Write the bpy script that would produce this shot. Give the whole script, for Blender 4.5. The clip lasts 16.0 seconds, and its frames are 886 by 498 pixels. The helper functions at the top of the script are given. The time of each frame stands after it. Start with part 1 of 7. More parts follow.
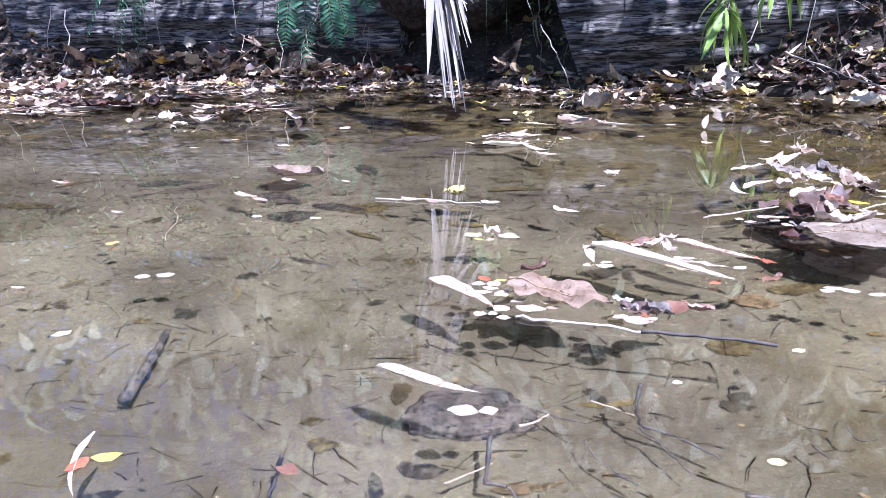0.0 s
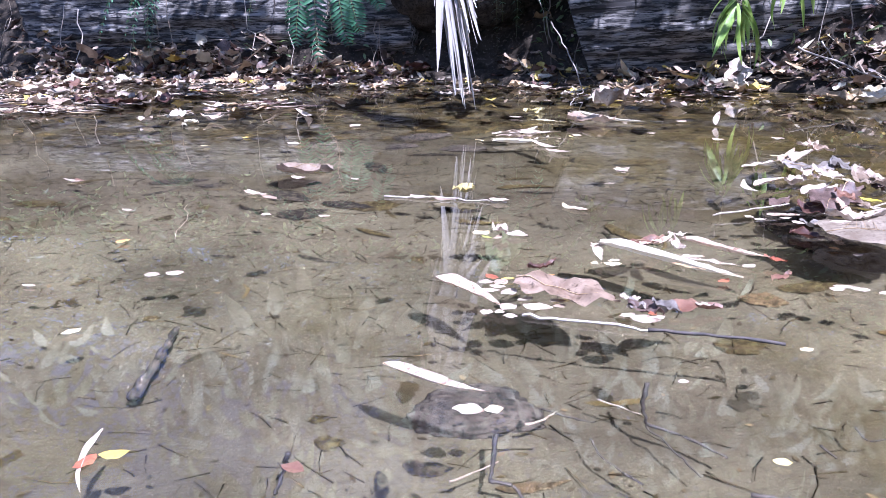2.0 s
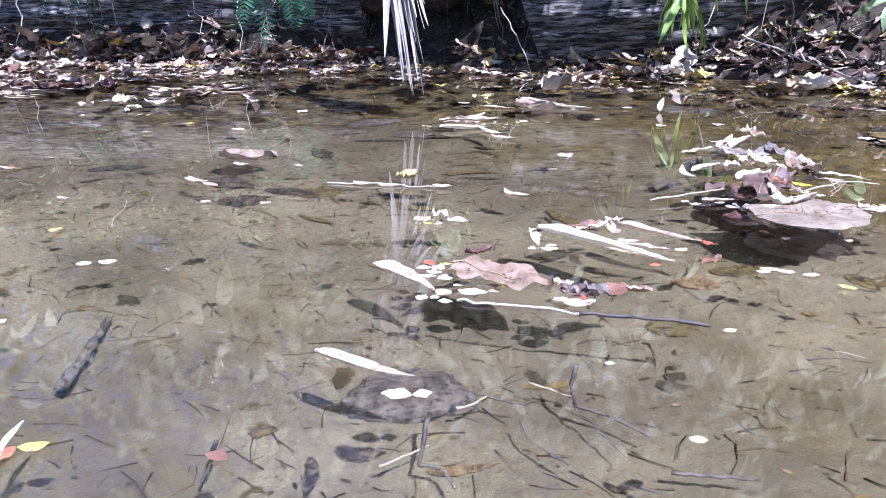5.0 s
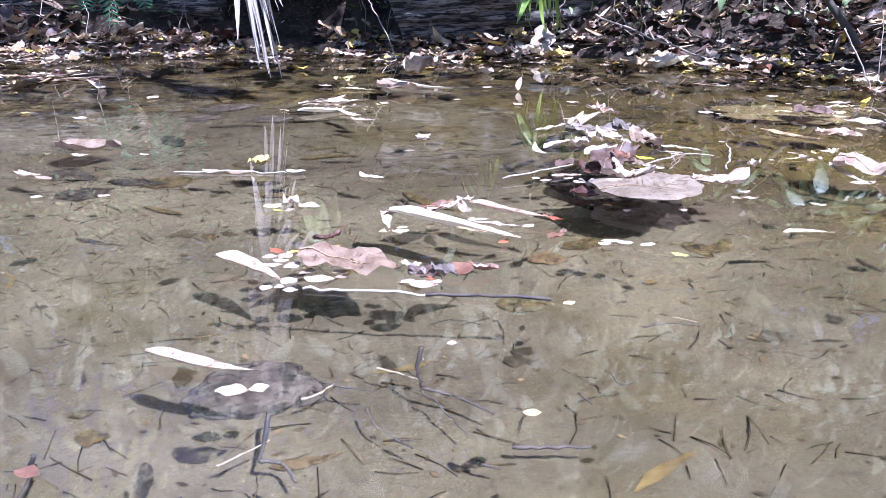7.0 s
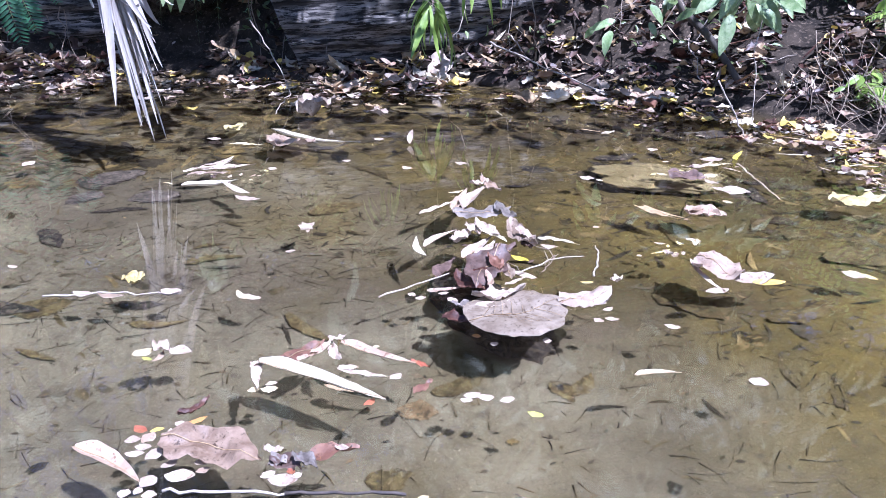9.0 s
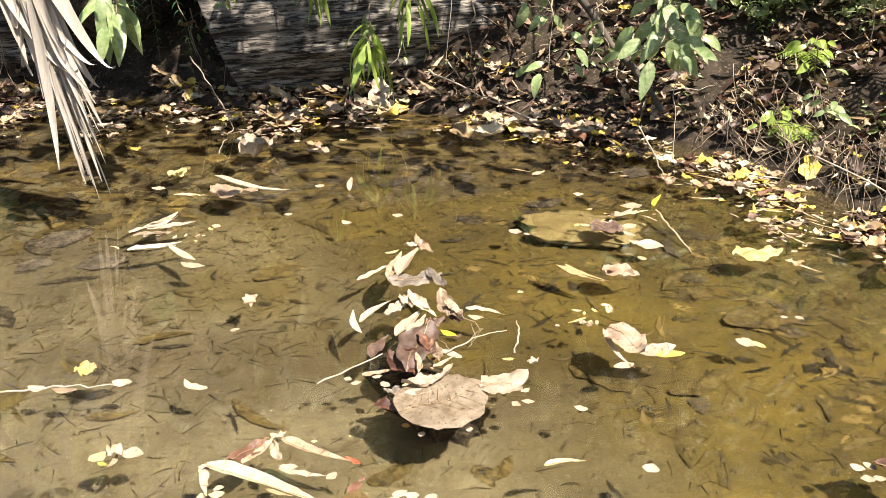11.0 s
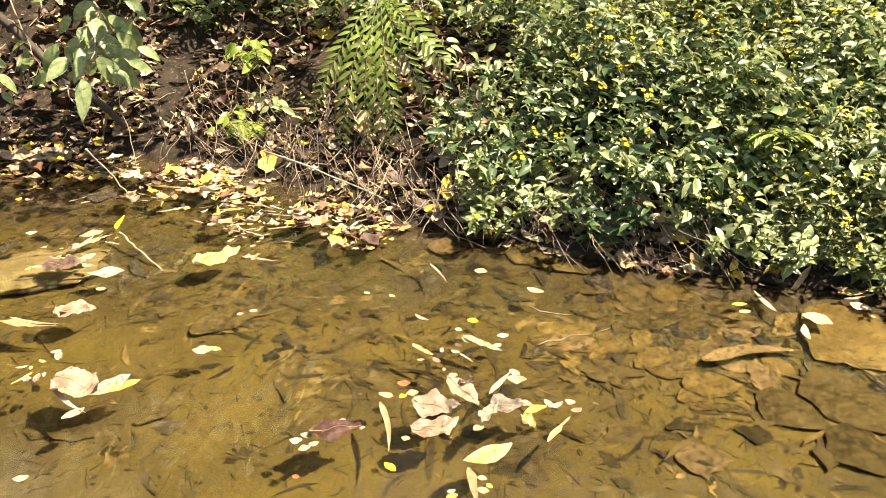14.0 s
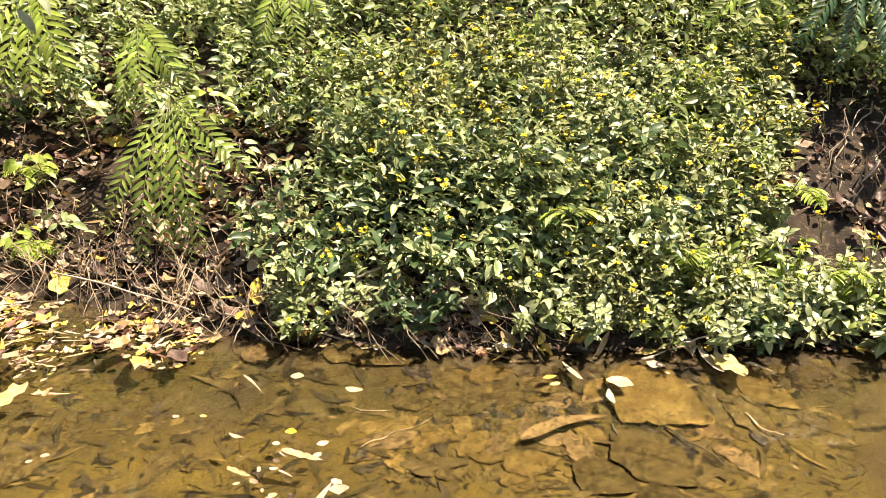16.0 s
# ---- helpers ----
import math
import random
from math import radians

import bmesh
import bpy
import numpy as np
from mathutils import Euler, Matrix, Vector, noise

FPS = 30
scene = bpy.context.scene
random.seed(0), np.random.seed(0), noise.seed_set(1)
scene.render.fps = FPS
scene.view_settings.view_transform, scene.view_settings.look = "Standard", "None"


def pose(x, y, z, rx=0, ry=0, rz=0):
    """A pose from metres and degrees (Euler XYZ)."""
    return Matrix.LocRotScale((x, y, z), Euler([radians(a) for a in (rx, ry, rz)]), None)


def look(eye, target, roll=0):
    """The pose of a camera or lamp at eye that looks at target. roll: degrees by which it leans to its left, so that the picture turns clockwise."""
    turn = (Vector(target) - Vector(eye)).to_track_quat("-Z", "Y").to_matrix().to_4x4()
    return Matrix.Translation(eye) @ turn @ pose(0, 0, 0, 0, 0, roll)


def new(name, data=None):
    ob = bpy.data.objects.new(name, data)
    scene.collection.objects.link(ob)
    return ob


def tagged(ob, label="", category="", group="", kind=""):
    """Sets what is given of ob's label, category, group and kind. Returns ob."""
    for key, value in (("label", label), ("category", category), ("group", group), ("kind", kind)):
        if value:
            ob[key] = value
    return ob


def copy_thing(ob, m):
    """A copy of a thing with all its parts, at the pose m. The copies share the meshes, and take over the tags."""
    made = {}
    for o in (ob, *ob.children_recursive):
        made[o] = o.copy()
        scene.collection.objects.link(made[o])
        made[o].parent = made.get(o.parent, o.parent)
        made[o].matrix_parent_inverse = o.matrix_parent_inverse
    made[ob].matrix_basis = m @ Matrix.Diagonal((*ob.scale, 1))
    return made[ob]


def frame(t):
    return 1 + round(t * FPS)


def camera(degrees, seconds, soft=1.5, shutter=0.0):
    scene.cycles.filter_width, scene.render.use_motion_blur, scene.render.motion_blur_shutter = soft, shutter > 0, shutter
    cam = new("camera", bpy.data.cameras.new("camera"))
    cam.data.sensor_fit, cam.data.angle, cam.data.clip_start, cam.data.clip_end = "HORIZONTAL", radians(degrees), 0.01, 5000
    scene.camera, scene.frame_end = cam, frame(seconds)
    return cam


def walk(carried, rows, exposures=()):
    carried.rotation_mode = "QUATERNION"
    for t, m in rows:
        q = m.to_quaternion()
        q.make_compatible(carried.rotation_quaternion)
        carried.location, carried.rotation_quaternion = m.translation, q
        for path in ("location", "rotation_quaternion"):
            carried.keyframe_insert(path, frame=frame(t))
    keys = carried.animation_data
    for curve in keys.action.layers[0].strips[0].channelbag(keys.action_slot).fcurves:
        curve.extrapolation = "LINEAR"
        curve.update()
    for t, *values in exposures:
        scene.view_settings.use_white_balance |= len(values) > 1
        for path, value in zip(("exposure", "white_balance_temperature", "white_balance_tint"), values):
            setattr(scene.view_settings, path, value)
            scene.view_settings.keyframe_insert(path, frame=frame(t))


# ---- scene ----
cam = camera(59.9, 16.0, soft=0.9)
PATH = [
    (0, (-0.0428, 0.0161, 0.5580), (-0.0360, 1.9249, -0.0379), -1.27),
    (0.5, (-0.0420, 0.0171, 0.5580), (-0.0345, 1.9256, -0.0397), -1.35),
    (1, (-0.0418, 0.0154, 0.5605), (-0.0467, 1.9240, -0.0366), -1.46),
    (1.5, (-0.0369, 0.0151, 0.5620), (-0.0497, 1.9234, -0.0368), -1.54),
    (2, (-0.0331, 0.0161, 0.5608), (-0.0572, 1.9225, -0.0426), -1.57),
    (2.5, (-0.0357, 0.0144, 0.5613), (-0.0727, 1.9197, -0.0459), -1.57),
    (3, (-0.0369, 0.0117, 0.5617), (-0.0826, 1.9161, -0.0477), -1.57),
    (3.2, (-0.0346, 0.0113, 0.5625), (-0.0794, 1.9149, -0.0487), -1.53),
    (5.3, (0.0260, 0.0111, 0.5590), (0.1492, 1.8991, -0.0894), -0.89),
    (5.5, (0.0367, 0.0127, 0.5566), (0.1903, 1.8961, -0.0985), -0.79),
    (6, (0.0598, 0.0179, 0.5516), (0.2986, 1.8879, -0.1163), -0.49),
    (6.5, (0.0737, 0.0184, 0.5520), (0.3865, 1.8747, -0.1235), -0.56),
    (7, (0.0853, 0.0215, 0.5549), (0.4645, 1.8614, -0.1313), -0.74),
    (7.5, (0.1013, 0.0345, 0.5759), (0.5319, 1.8571, -0.1261), -0.61),
    (8, (0.1231, 0.0439, 0.6105), (0.5890, 1.8475, -0.1175), 0.04),
    (8.5, (0.1635, 0.0838, 0.6946), (0.6769, 1.8678, -0.0495), 0.24),
    (9, (0.2499, 0.1048, 0.9639), (0.8090, 1.8612, 0.1877), -0.74),
    (9.2, (0.2737, 0.1016, 1.0811), (0.8530, 1.8480, 0.2973), -1.02),
    (11.3, (0.3213, 0.0292, 1.3738), (0.9929, 1.7022, 0.5076), -0.51),
    (11.5, (0.3212, 0.0151, 1.3800), (1.0105, 1.6757, 0.5041), -0.26),
    (12, (0.3491, -0.0336, 1.4074), (1.1417, 1.5661, 0.5059), 0.24),
    (12.5, (0.4409, -0.0788, 1.4206), (1.4171, 1.4096, 0.5085), 0.51),
    (13, (0.5384, -0.1302, 1.4243), (1.7202, 1.1995, 0.5103), 0.74),
    (13.5, (0.6267, -0.1819, 1.4213), (1.9813, 0.9793, 0.5176), 0.72),
    (14, (0.6873, -0.2165, 1.4294), (2.1684, 0.8105, 0.5624), 0.13),
    (14.5, (0.7276, -0.2435, 1.4458), (2.3022, 0.6778, 0.6261), -0.50),
    (15, (0.7418, -0.2636, 1.4616), (2.3918, 0.5653, 0.6933), -0.78),
    (15.5, (0.7526, -0.2755, 1.4740), (2.4563, 0.4788, 0.7471), -0.82),
    (16, (0.7659, -0.2905, 1.4996), (2.5144, 0.3982, 0.8151), -0.92),
]
# stops, kelvin and tint: the picture starts cool, turns golden as the view lifts, swings back once and ends golden
LOOKS = [
    (0.0, 1.91, 4800, 29), (8.0, 1.90, 4800, 29), (9.2, 1.70, 4700, 28), (10.2, 1.72, 5700, 17), (11.3, 1.72, 7100, 12), (12.0, 1.72, 6600, 12), (12.5, 1.66, 5450, 16),
    (13.0, 1.72, 5500, 15), (13.5, 1.84, 8200, 13), (15.0, 1.90, 8250, 15), (16.0, 1.88, 8300, 17),
]
walk(cam, [(t, look(eye, target, roll)) for t, eye, target, roll in PATH], LOOKS)

# ---- light: a high sun from beyond the right bank, and the sky ----
SUN_EL, SUN_AZ = radians(66), radians(150)
world = bpy.data.worlds.new("sky")
scene.world = world
world.use_nodes = True
wn = world.node_tree.nodes
sky = wn.new("ShaderNodeTexSky")
sky.sky_type, sky.sun_disc, sky.sun_elevation, sky.sun_rotation = "NISHITA", False, SUN_EL, SUN_AZ
wn["Background"].inputs["Strength"].default_value = 0.075
world.node_tree.links.new(sky.outputs[0], wn["Background"].inputs["Color"])
to_sun = Vector((math.sin(SUN_AZ) * math.cos(SUN_EL), math.cos(SUN_AZ) * math.cos(SUN_EL), math.sin(SUN_EL)))
sun = new("sun", bpy.data.lights.new("sun", "SUN"))
sun.data.energy, sun.data.angle, sun.data.color = 5.0, radians(0.55), (1.0, 0.95, 0.86)
sun.matrix_world = look(to_sun * 30, (0, 0, 0))

# ---- materials ----
MATS = {}


def node(nt, kind, **inputs):
    n = nt.nodes.new(kind)
    for key, value in inputs.items():
        n.inputs[key.replace("_", " ")].default_value = value
    return n


def material(name, c1, c2, rough=0.6, scale=18.0, spots=None, spot_scale=70.0, spot_at=0.62, thin=0.0, bump=0.25, vary=0.25, spec=0.4, stretch=None,
             per_island=False, coat=0.0):
    """Two colours in patches, spots of a third, a change from piece to piece, fine relief; thin: how much light comes through."""
    m = bpy.data.materials.new(name)
    m.use_nodes = True
    nt = m.node_tree
    link = nt.links.new
    p = nt.nodes["Principled BSDF"]
    co = nt.nodes.new("ShaderNodeTexCoord")
    vec = co.outputs["Object"]
    if stretch:
        mp = node(nt, "ShaderNodeMapping", Scale=stretch)
        link(vec, mp.inputs["Vector"])
        vec = mp.outputs["Vector"]
    big = node(nt, "ShaderNodeTexNoise", Scale=scale, Detail=5.0, Roughness=0.6)
    link(vec, big.inputs["Vector"])
    ramp = nt.nodes.new("ShaderNodeValToRGB")
    ramp.color_ramp.elements[0].position, ramp.color_ramp.elements[1].position = 0.36, 0.66
    ramp.color_ramp.elements[0].color, ramp.color_ramp.elements[1].color = (*c1, 1), (*c2, 1)
    link(big.outputs["Fac"], ramp.inputs["Fac"])
    colour = ramp.outputs["Color"]
    small = node(nt, "ShaderNodeTexNoise", Scale=spot_scale, Detail=4.0, Roughness=0.7)
    link(vec, small.inputs["Vector"])
    if spots:
        mask = nt.nodes.new("ShaderNodeValToRGB")
        mask.color_ramp.elements[0].position, mask.color_ramp.elements[1].position = spot_at, spot_at + 0.1
        link(small.outputs["Fac"], mask.inputs["Fac"])
        mix = nt.nodes.new("ShaderNodeMix")
        mix.data_type = "RGBA"
        link(mask.outputs["Color"], mix.inputs["Factor"])
        link(colour, mix.inputs["A"])
        mix.inputs["B"].default_value = (*spots, 1)
        colour = mix.outputs["Result"]
    if per_island:
        rnd = nt.nodes.new("ShaderNodeNewGeometry").outputs["Random Per Island"]
    else:
        rnd = nt.nodes.new("ShaderNodeObjectInfo").outputs["Random"]
    span = node(nt, "ShaderNodeMapRange")
    span.inputs["To Min"].default_value, span.inputs["To Max"].default_value = 1 - vary, 1 + vary
    link(rnd, span.inputs["Value"])
    hue = node(nt, "ShaderNodeMapRange")
    hue.inputs["To Min"].default_value, hue.inputs["To Max"].default_value = 0.5 - 0.06 * vary, 0.5 + 0.06 * vary
    link(small.outputs["Fac"], hue.inputs["Value"])
    hsv = nt.nodes.new("ShaderNodeHueSaturation")
    link(colour, hsv.inputs["Color"])
    link(span.outputs["Result"], hsv.inputs["Value"])
    link(hue.outputs["Result"], hsv.inputs["Hue"])
    link(hsv.outputs["Color"], p.inputs["Base Color"])
    p.inputs["Roughness"].default_value = rough
    p.inputs["Specular IOR Level"].default_value = spec
    p.inputs["Coat Weight"].default_value = coat
    if bump:
        b = node(nt, "ShaderNodeBump", Strength=bump, Distance=0.004)
        link(small.outputs["Fac"], b.inputs["Height"])
        link(b.outputs["Normal"], p.inputs["Normal"])
    if thin:
        tr = nt.nodes.new("ShaderNodeBsdfTranslucent")
        link(hsv.outputs["Color"], tr.inputs["Color"])
        ms = node(nt, "ShaderNodeMixShader", Fac=thin)
        link(p.outputs[0], ms.inputs[1])
        link(tr.outputs[0], ms.inputs[2])
        link(ms.outputs[0], nt.nodes["Material Output"].inputs["Surface"])
    MATS[name] = m
    return m


# dry and fallen leaves, by colour
DRY = {
    "pale": ((0.3000, 0.2200, 0.1500), (0.4100, 0.3400, 0.2600), (0.1700, 0.1020, 0.0600)),
    "palewarm": ((0.3200, 0.2350, 0.1650), (0.4200, 0.3450, 0.2650), (0.2300, 0.1350, 0.0800)),
    "palecream": ((0.3712, 0.3062, 0.1949), (0.4176, 0.3712, 0.2784), (0.2958, 0.1972, 0.0986)),
    "cream": ((0.3567, 0.2758, 0.1332), (0.4185, 0.3615, 0.2283), (0.2465, 0.1578, 0.0592)),
    "pinktan": ((0.2500, 0.1650, 0.1050), (0.3600, 0.2750, 0.1900), (0.1400, 0.0750, 0.0420)),
    "pinkbroad": ((0.2300, 0.1580, 0.1050), (0.3200, 0.2450, 0.1750), (0.1000, 0.0520, 0.0340)),
    "tan": ((0.2668, 0.1740, 0.0870), (0.3828, 0.2784, 0.1508), (0.1508, 0.0870, 0.0464)),
    "yellow": ((0.4176, 0.2784, 0.0406), (0.4930, 0.3828, 0.0928), (0.2610, 0.1392, 0.0348)),
    "yellowcream": ((0.3981, 0.3062, 0.0817), (0.4389, 0.3777, 0.194), (0.2465, 0.1479, 0.0493)),
    "brightyellow": ((0.4756, 0.3828, 0.0174), (0.5220, 0.4524, 0.0464), (0.3480, 0.2320, 0.0290)),
    "yellowgreen": ((0.2400, 0.2500, 0.0400), (0.3300, 0.3200, 0.0800), (0.1500, 0.1250, 0.0300)),
    "palegreen": ((0.2000, 0.2100, 0.0600), (0.3900, 0.2900, 0.2000), (0.2300, 0.1500, 0.0800)),
    "orange": ((0.3596, 0.1740, 0.0464), (0.4408, 0.2552, 0.0812), (0.2320, 0.0928, 0.0290)),
    "redorange": ((0.2100, 0.0500, 0.0250), (0.3000, 0.1200, 0.0500), (0.1500, 0.0300, 0.0150)),
    "redbrown": ((0.0850, 0.0360, 0.0210), (0.1700, 0.0880, 0.0520), (0.0600, 0.0250, 0.0140)),
    "maroon": ((0.0300, 0.0110, 0.0070), (0.0800, 0.0310, 0.0190), (0.1300, 0.0720, 0.0460)),
    "brown": ((0.0550, 0.0325, 0.0225), (0.1350, 0.0850, 0.0650), (0.0250, 0.0150, 0.0100)),
    "lilac": ((0.1500, 0.1020, 0.0640), (0.2800, 0.2120, 0.1480), (0.0750, 0.0420, 0.0270)),
    "bluegrey": ((0.0900, 0.0710, 0.0540), (0.2400, 0.2020, 0.1640), (0.0400, 0.0300, 0.0260)),
    "soaked": ((0.1100, 0.0690, 0.0410), (0.2300, 0.1620, 0.1080), (0.0500, 0.0290, 0.0170)),
    "bigleaf": ((0.1450, 0.1060, 0.0680), (0.2700, 0.2150, 0.1520), (0.0700, 0.0420, 0.0240)),
}
for key, (a, b, c) in DRY.items():
    material(key, a, b, rough=0.5, scale=26, spots=c, spot_scale=75, spot_at=0.565, thin=0.18, vary=0.2, bump=0.7)
    material("litter_" + key, [0.92 * v for v in a], [0.98 * v for v in b], rough=0.55, scale=14, spots=c, spot_scale=45, spot_at=0.58, thin=0.12, vary=0.38, bump=0.3, per_island=True)
for key, a, b, c in (
    ("sunk_brown", (0.0170, 0.0112, 0.0040), (0.0450, 0.0315, 0.0110), (0.0560, 0.0410, 0.0140)),
    ("sunk_dark", (0.0059, 0.0046, 0.0039), (0.0221, 0.0169, 0.0111), (0.0403, 0.0312, 0.0182)),
    ("sunk_yellow", (0.0500, 0.0325, 0.0085), (0.0950, 0.0650, 0.0200), (0.0330, 0.0215, 0.0075)),
    ("sunk_tan", (0.0560, 0.0365, 0.0150), (0.1150, 0.0780, 0.0340), (0.0340, 0.0225, 0.0100)),
):
    material(key, a, b, rough=0.95, scale=16, spots=c, spot_scale=60, spot_at=0.50, vary=0.3, bump=1.0, spec=0.08)
    material("bedlitter_" + key, [0.5 * v + 0.5 * w for v, w in zip(a, (0.022, 0.016, 0.006))], [0.6 * v + 0.4 * w for v, w in zip(b, (0.045, 0.034, 0.014))], rough=0.95, scale=16, spots=c, spot_scale=75, vary=0.5, bump=0.6, per_island=True, spec=0.08)
# living leaves
for key, a, b, c, r, th in (
    ("green_herb", (0.1150, 0.1600, 0.0500), (0.2350, 0.2750, 0.1150), (0.1980, 0.2100, 0.0600), 0.36, 0.36),
    ("green_dark", (0.0363, 0.0759, 0.0297), (0.0858, 0.1320, 0.0561), (0.0858, 0.0990, 0.0330), 0.32, 0.3),
    ("green_bright", (0.1750, 0.2700, 0.0400), (0.2950, 0.3700, 0.0850), (0.2112, 0.1848, 0.0396), 0.4, 0.42),
    ("green_fern", (0.1350, 0.2250, 0.0320), (0.2850, 0.3600, 0.0850), (0.1452, 0.1188, 0.0330), 0.4, 0.38),
    ("green_fern_dark", (0.0300, 0.0950, 0.0430), (0.0620, 0.1450, 0.0680), (0.0800, 0.1000, 0.0300), 0.4, 0.3),
    ("green_pale", (0.2300, 0.2900, 0.1300), (0.4150, 0.4600, 0.2500), (0.2200, 0.2300, 0.1056), 0.34, 0.36),
    ("green_olive", (0.1750, 0.2050, 0.0650), (0.2950, 0.3100, 0.1350), (0.1716, 0.1320, 0.0462), 0.38, 0.38),
):
    material(key, a, b, rough=r, scale=16, spots=c, spot_scale=55, spot_at=0.66, thin=th, vary=0.42, bump=0.2, per_island=True, spec=0.5)
material("green_wax", (0.17, 0.25, 0.09), (0.36, 0.42, 0.21), rough=0.4, scale=30, spots=(0.12, 0.16, 0.06), spot_scale=70, spot_at=0.60, thin=0.3, vary=0.3, bump=0.2, per_island=True)
# base colour lifted to stand in for sun and sky sheen on leaves
material("green_gloss", (0.27, 0.32, 0.20), (0.44, 0.48, 0.34), rough=0.5, scale=30, spots=(0.16, 0.20, 0.10), spot_scale=70, spot_at=0.60, thin=0.16, vary=0.3, bump=0.2, per_island=True, spec=0.35)
material("petal_yellow", (0.4960, 0.3720, 0.0124), (0.5580, 0.4588, 0.0310), rough=0.5, thin=0.2, vary=0.1, bump=0.1)
material("stem_green", (0.0620, 0.0806, 0.0217), (0.1116, 0.1116, 0.0372), rough=0.5, vary=0.3, per_island=True, bump=0.2)
material("stem_dry", (0.1488, 0.1054, 0.0682), (0.2604, 0.2108, 0.1550), rough=0.75, scale=40, vary=0.4, per_island=True, bump=0.4)
material("twig_pale", (0.2790, 0.2232, 0.1674), (0.4092, 0.3534, 0.2852), rough=0.7, scale=40, vary=0.2, bump=0.4)
material("twig_dark", (0.0155, 0.0124, 0.0105), (0.0496, 0.0372, 0.0279), rough=0.75, scale=40, vary=0.3, bump=0.5)
material("frond_dry", (0.3100, 0.2666, 0.2232), (0.4588, 0.4216, 0.3720), rough=0.55, scale=30, spots=(0.1984, 0.1550, 0.1178), spot_scale=80, vary=0.25, thin=0.12, bump=0.5,
         per_island=True, stretch=(1, 1, 0.08))
# furrow shade and highlights painted in as dark and light streaks along the grain
material("log_bark", (0.0240, 0.0200, 0.0170), (0.2700, 0.2400, 0.2050), rough=0.85, scale=16, spots=(0.0060, 0.0048, 0.0040), spot_scale=40, spot_at=0.46, vary=0.05, bump=1.0,
         stretch=(0.16, 1.3, 1.3))
material("bark", (0.0384, 0.0310, 0.0229), (0.0924, 0.0769, 0.0577), rough=0.85, scale=8, spots=(0.0155, 0.0118, 0.0074), spot_scale=30, vary=0.2, bump=1.0, stretch=(1, 1, 0.2))
material("stone_wet", (0.0170, 0.0125, 0.0085), (0.0720, 0.0560, 0.0390), rough=0.95, scale=22, spots=(0.0068, 0.0056, 0.0043), spot_scale=70, spot_at=0.52, vary=0.1, bump=1.0, spec=0.2)
material("stone_sand", (0.0502, 0.0366, 0.0136), (0.0843, 0.0632, 0.0254), spec=0.08, rough=0.95, scale=7, spots=(0.0310, 0.0229, 0.0099), spot_scale=45, vary=0.1, bump=0.8)
material("slab", (0.0700, 0.0520, 0.0200), (0.1120, 0.0860, 0.0370), spec=0.08, rough=0.95, scale=7, spots=(0.0450, 0.0330, 0.0140), spot_scale=45, vary=0.05, bump=0.8)


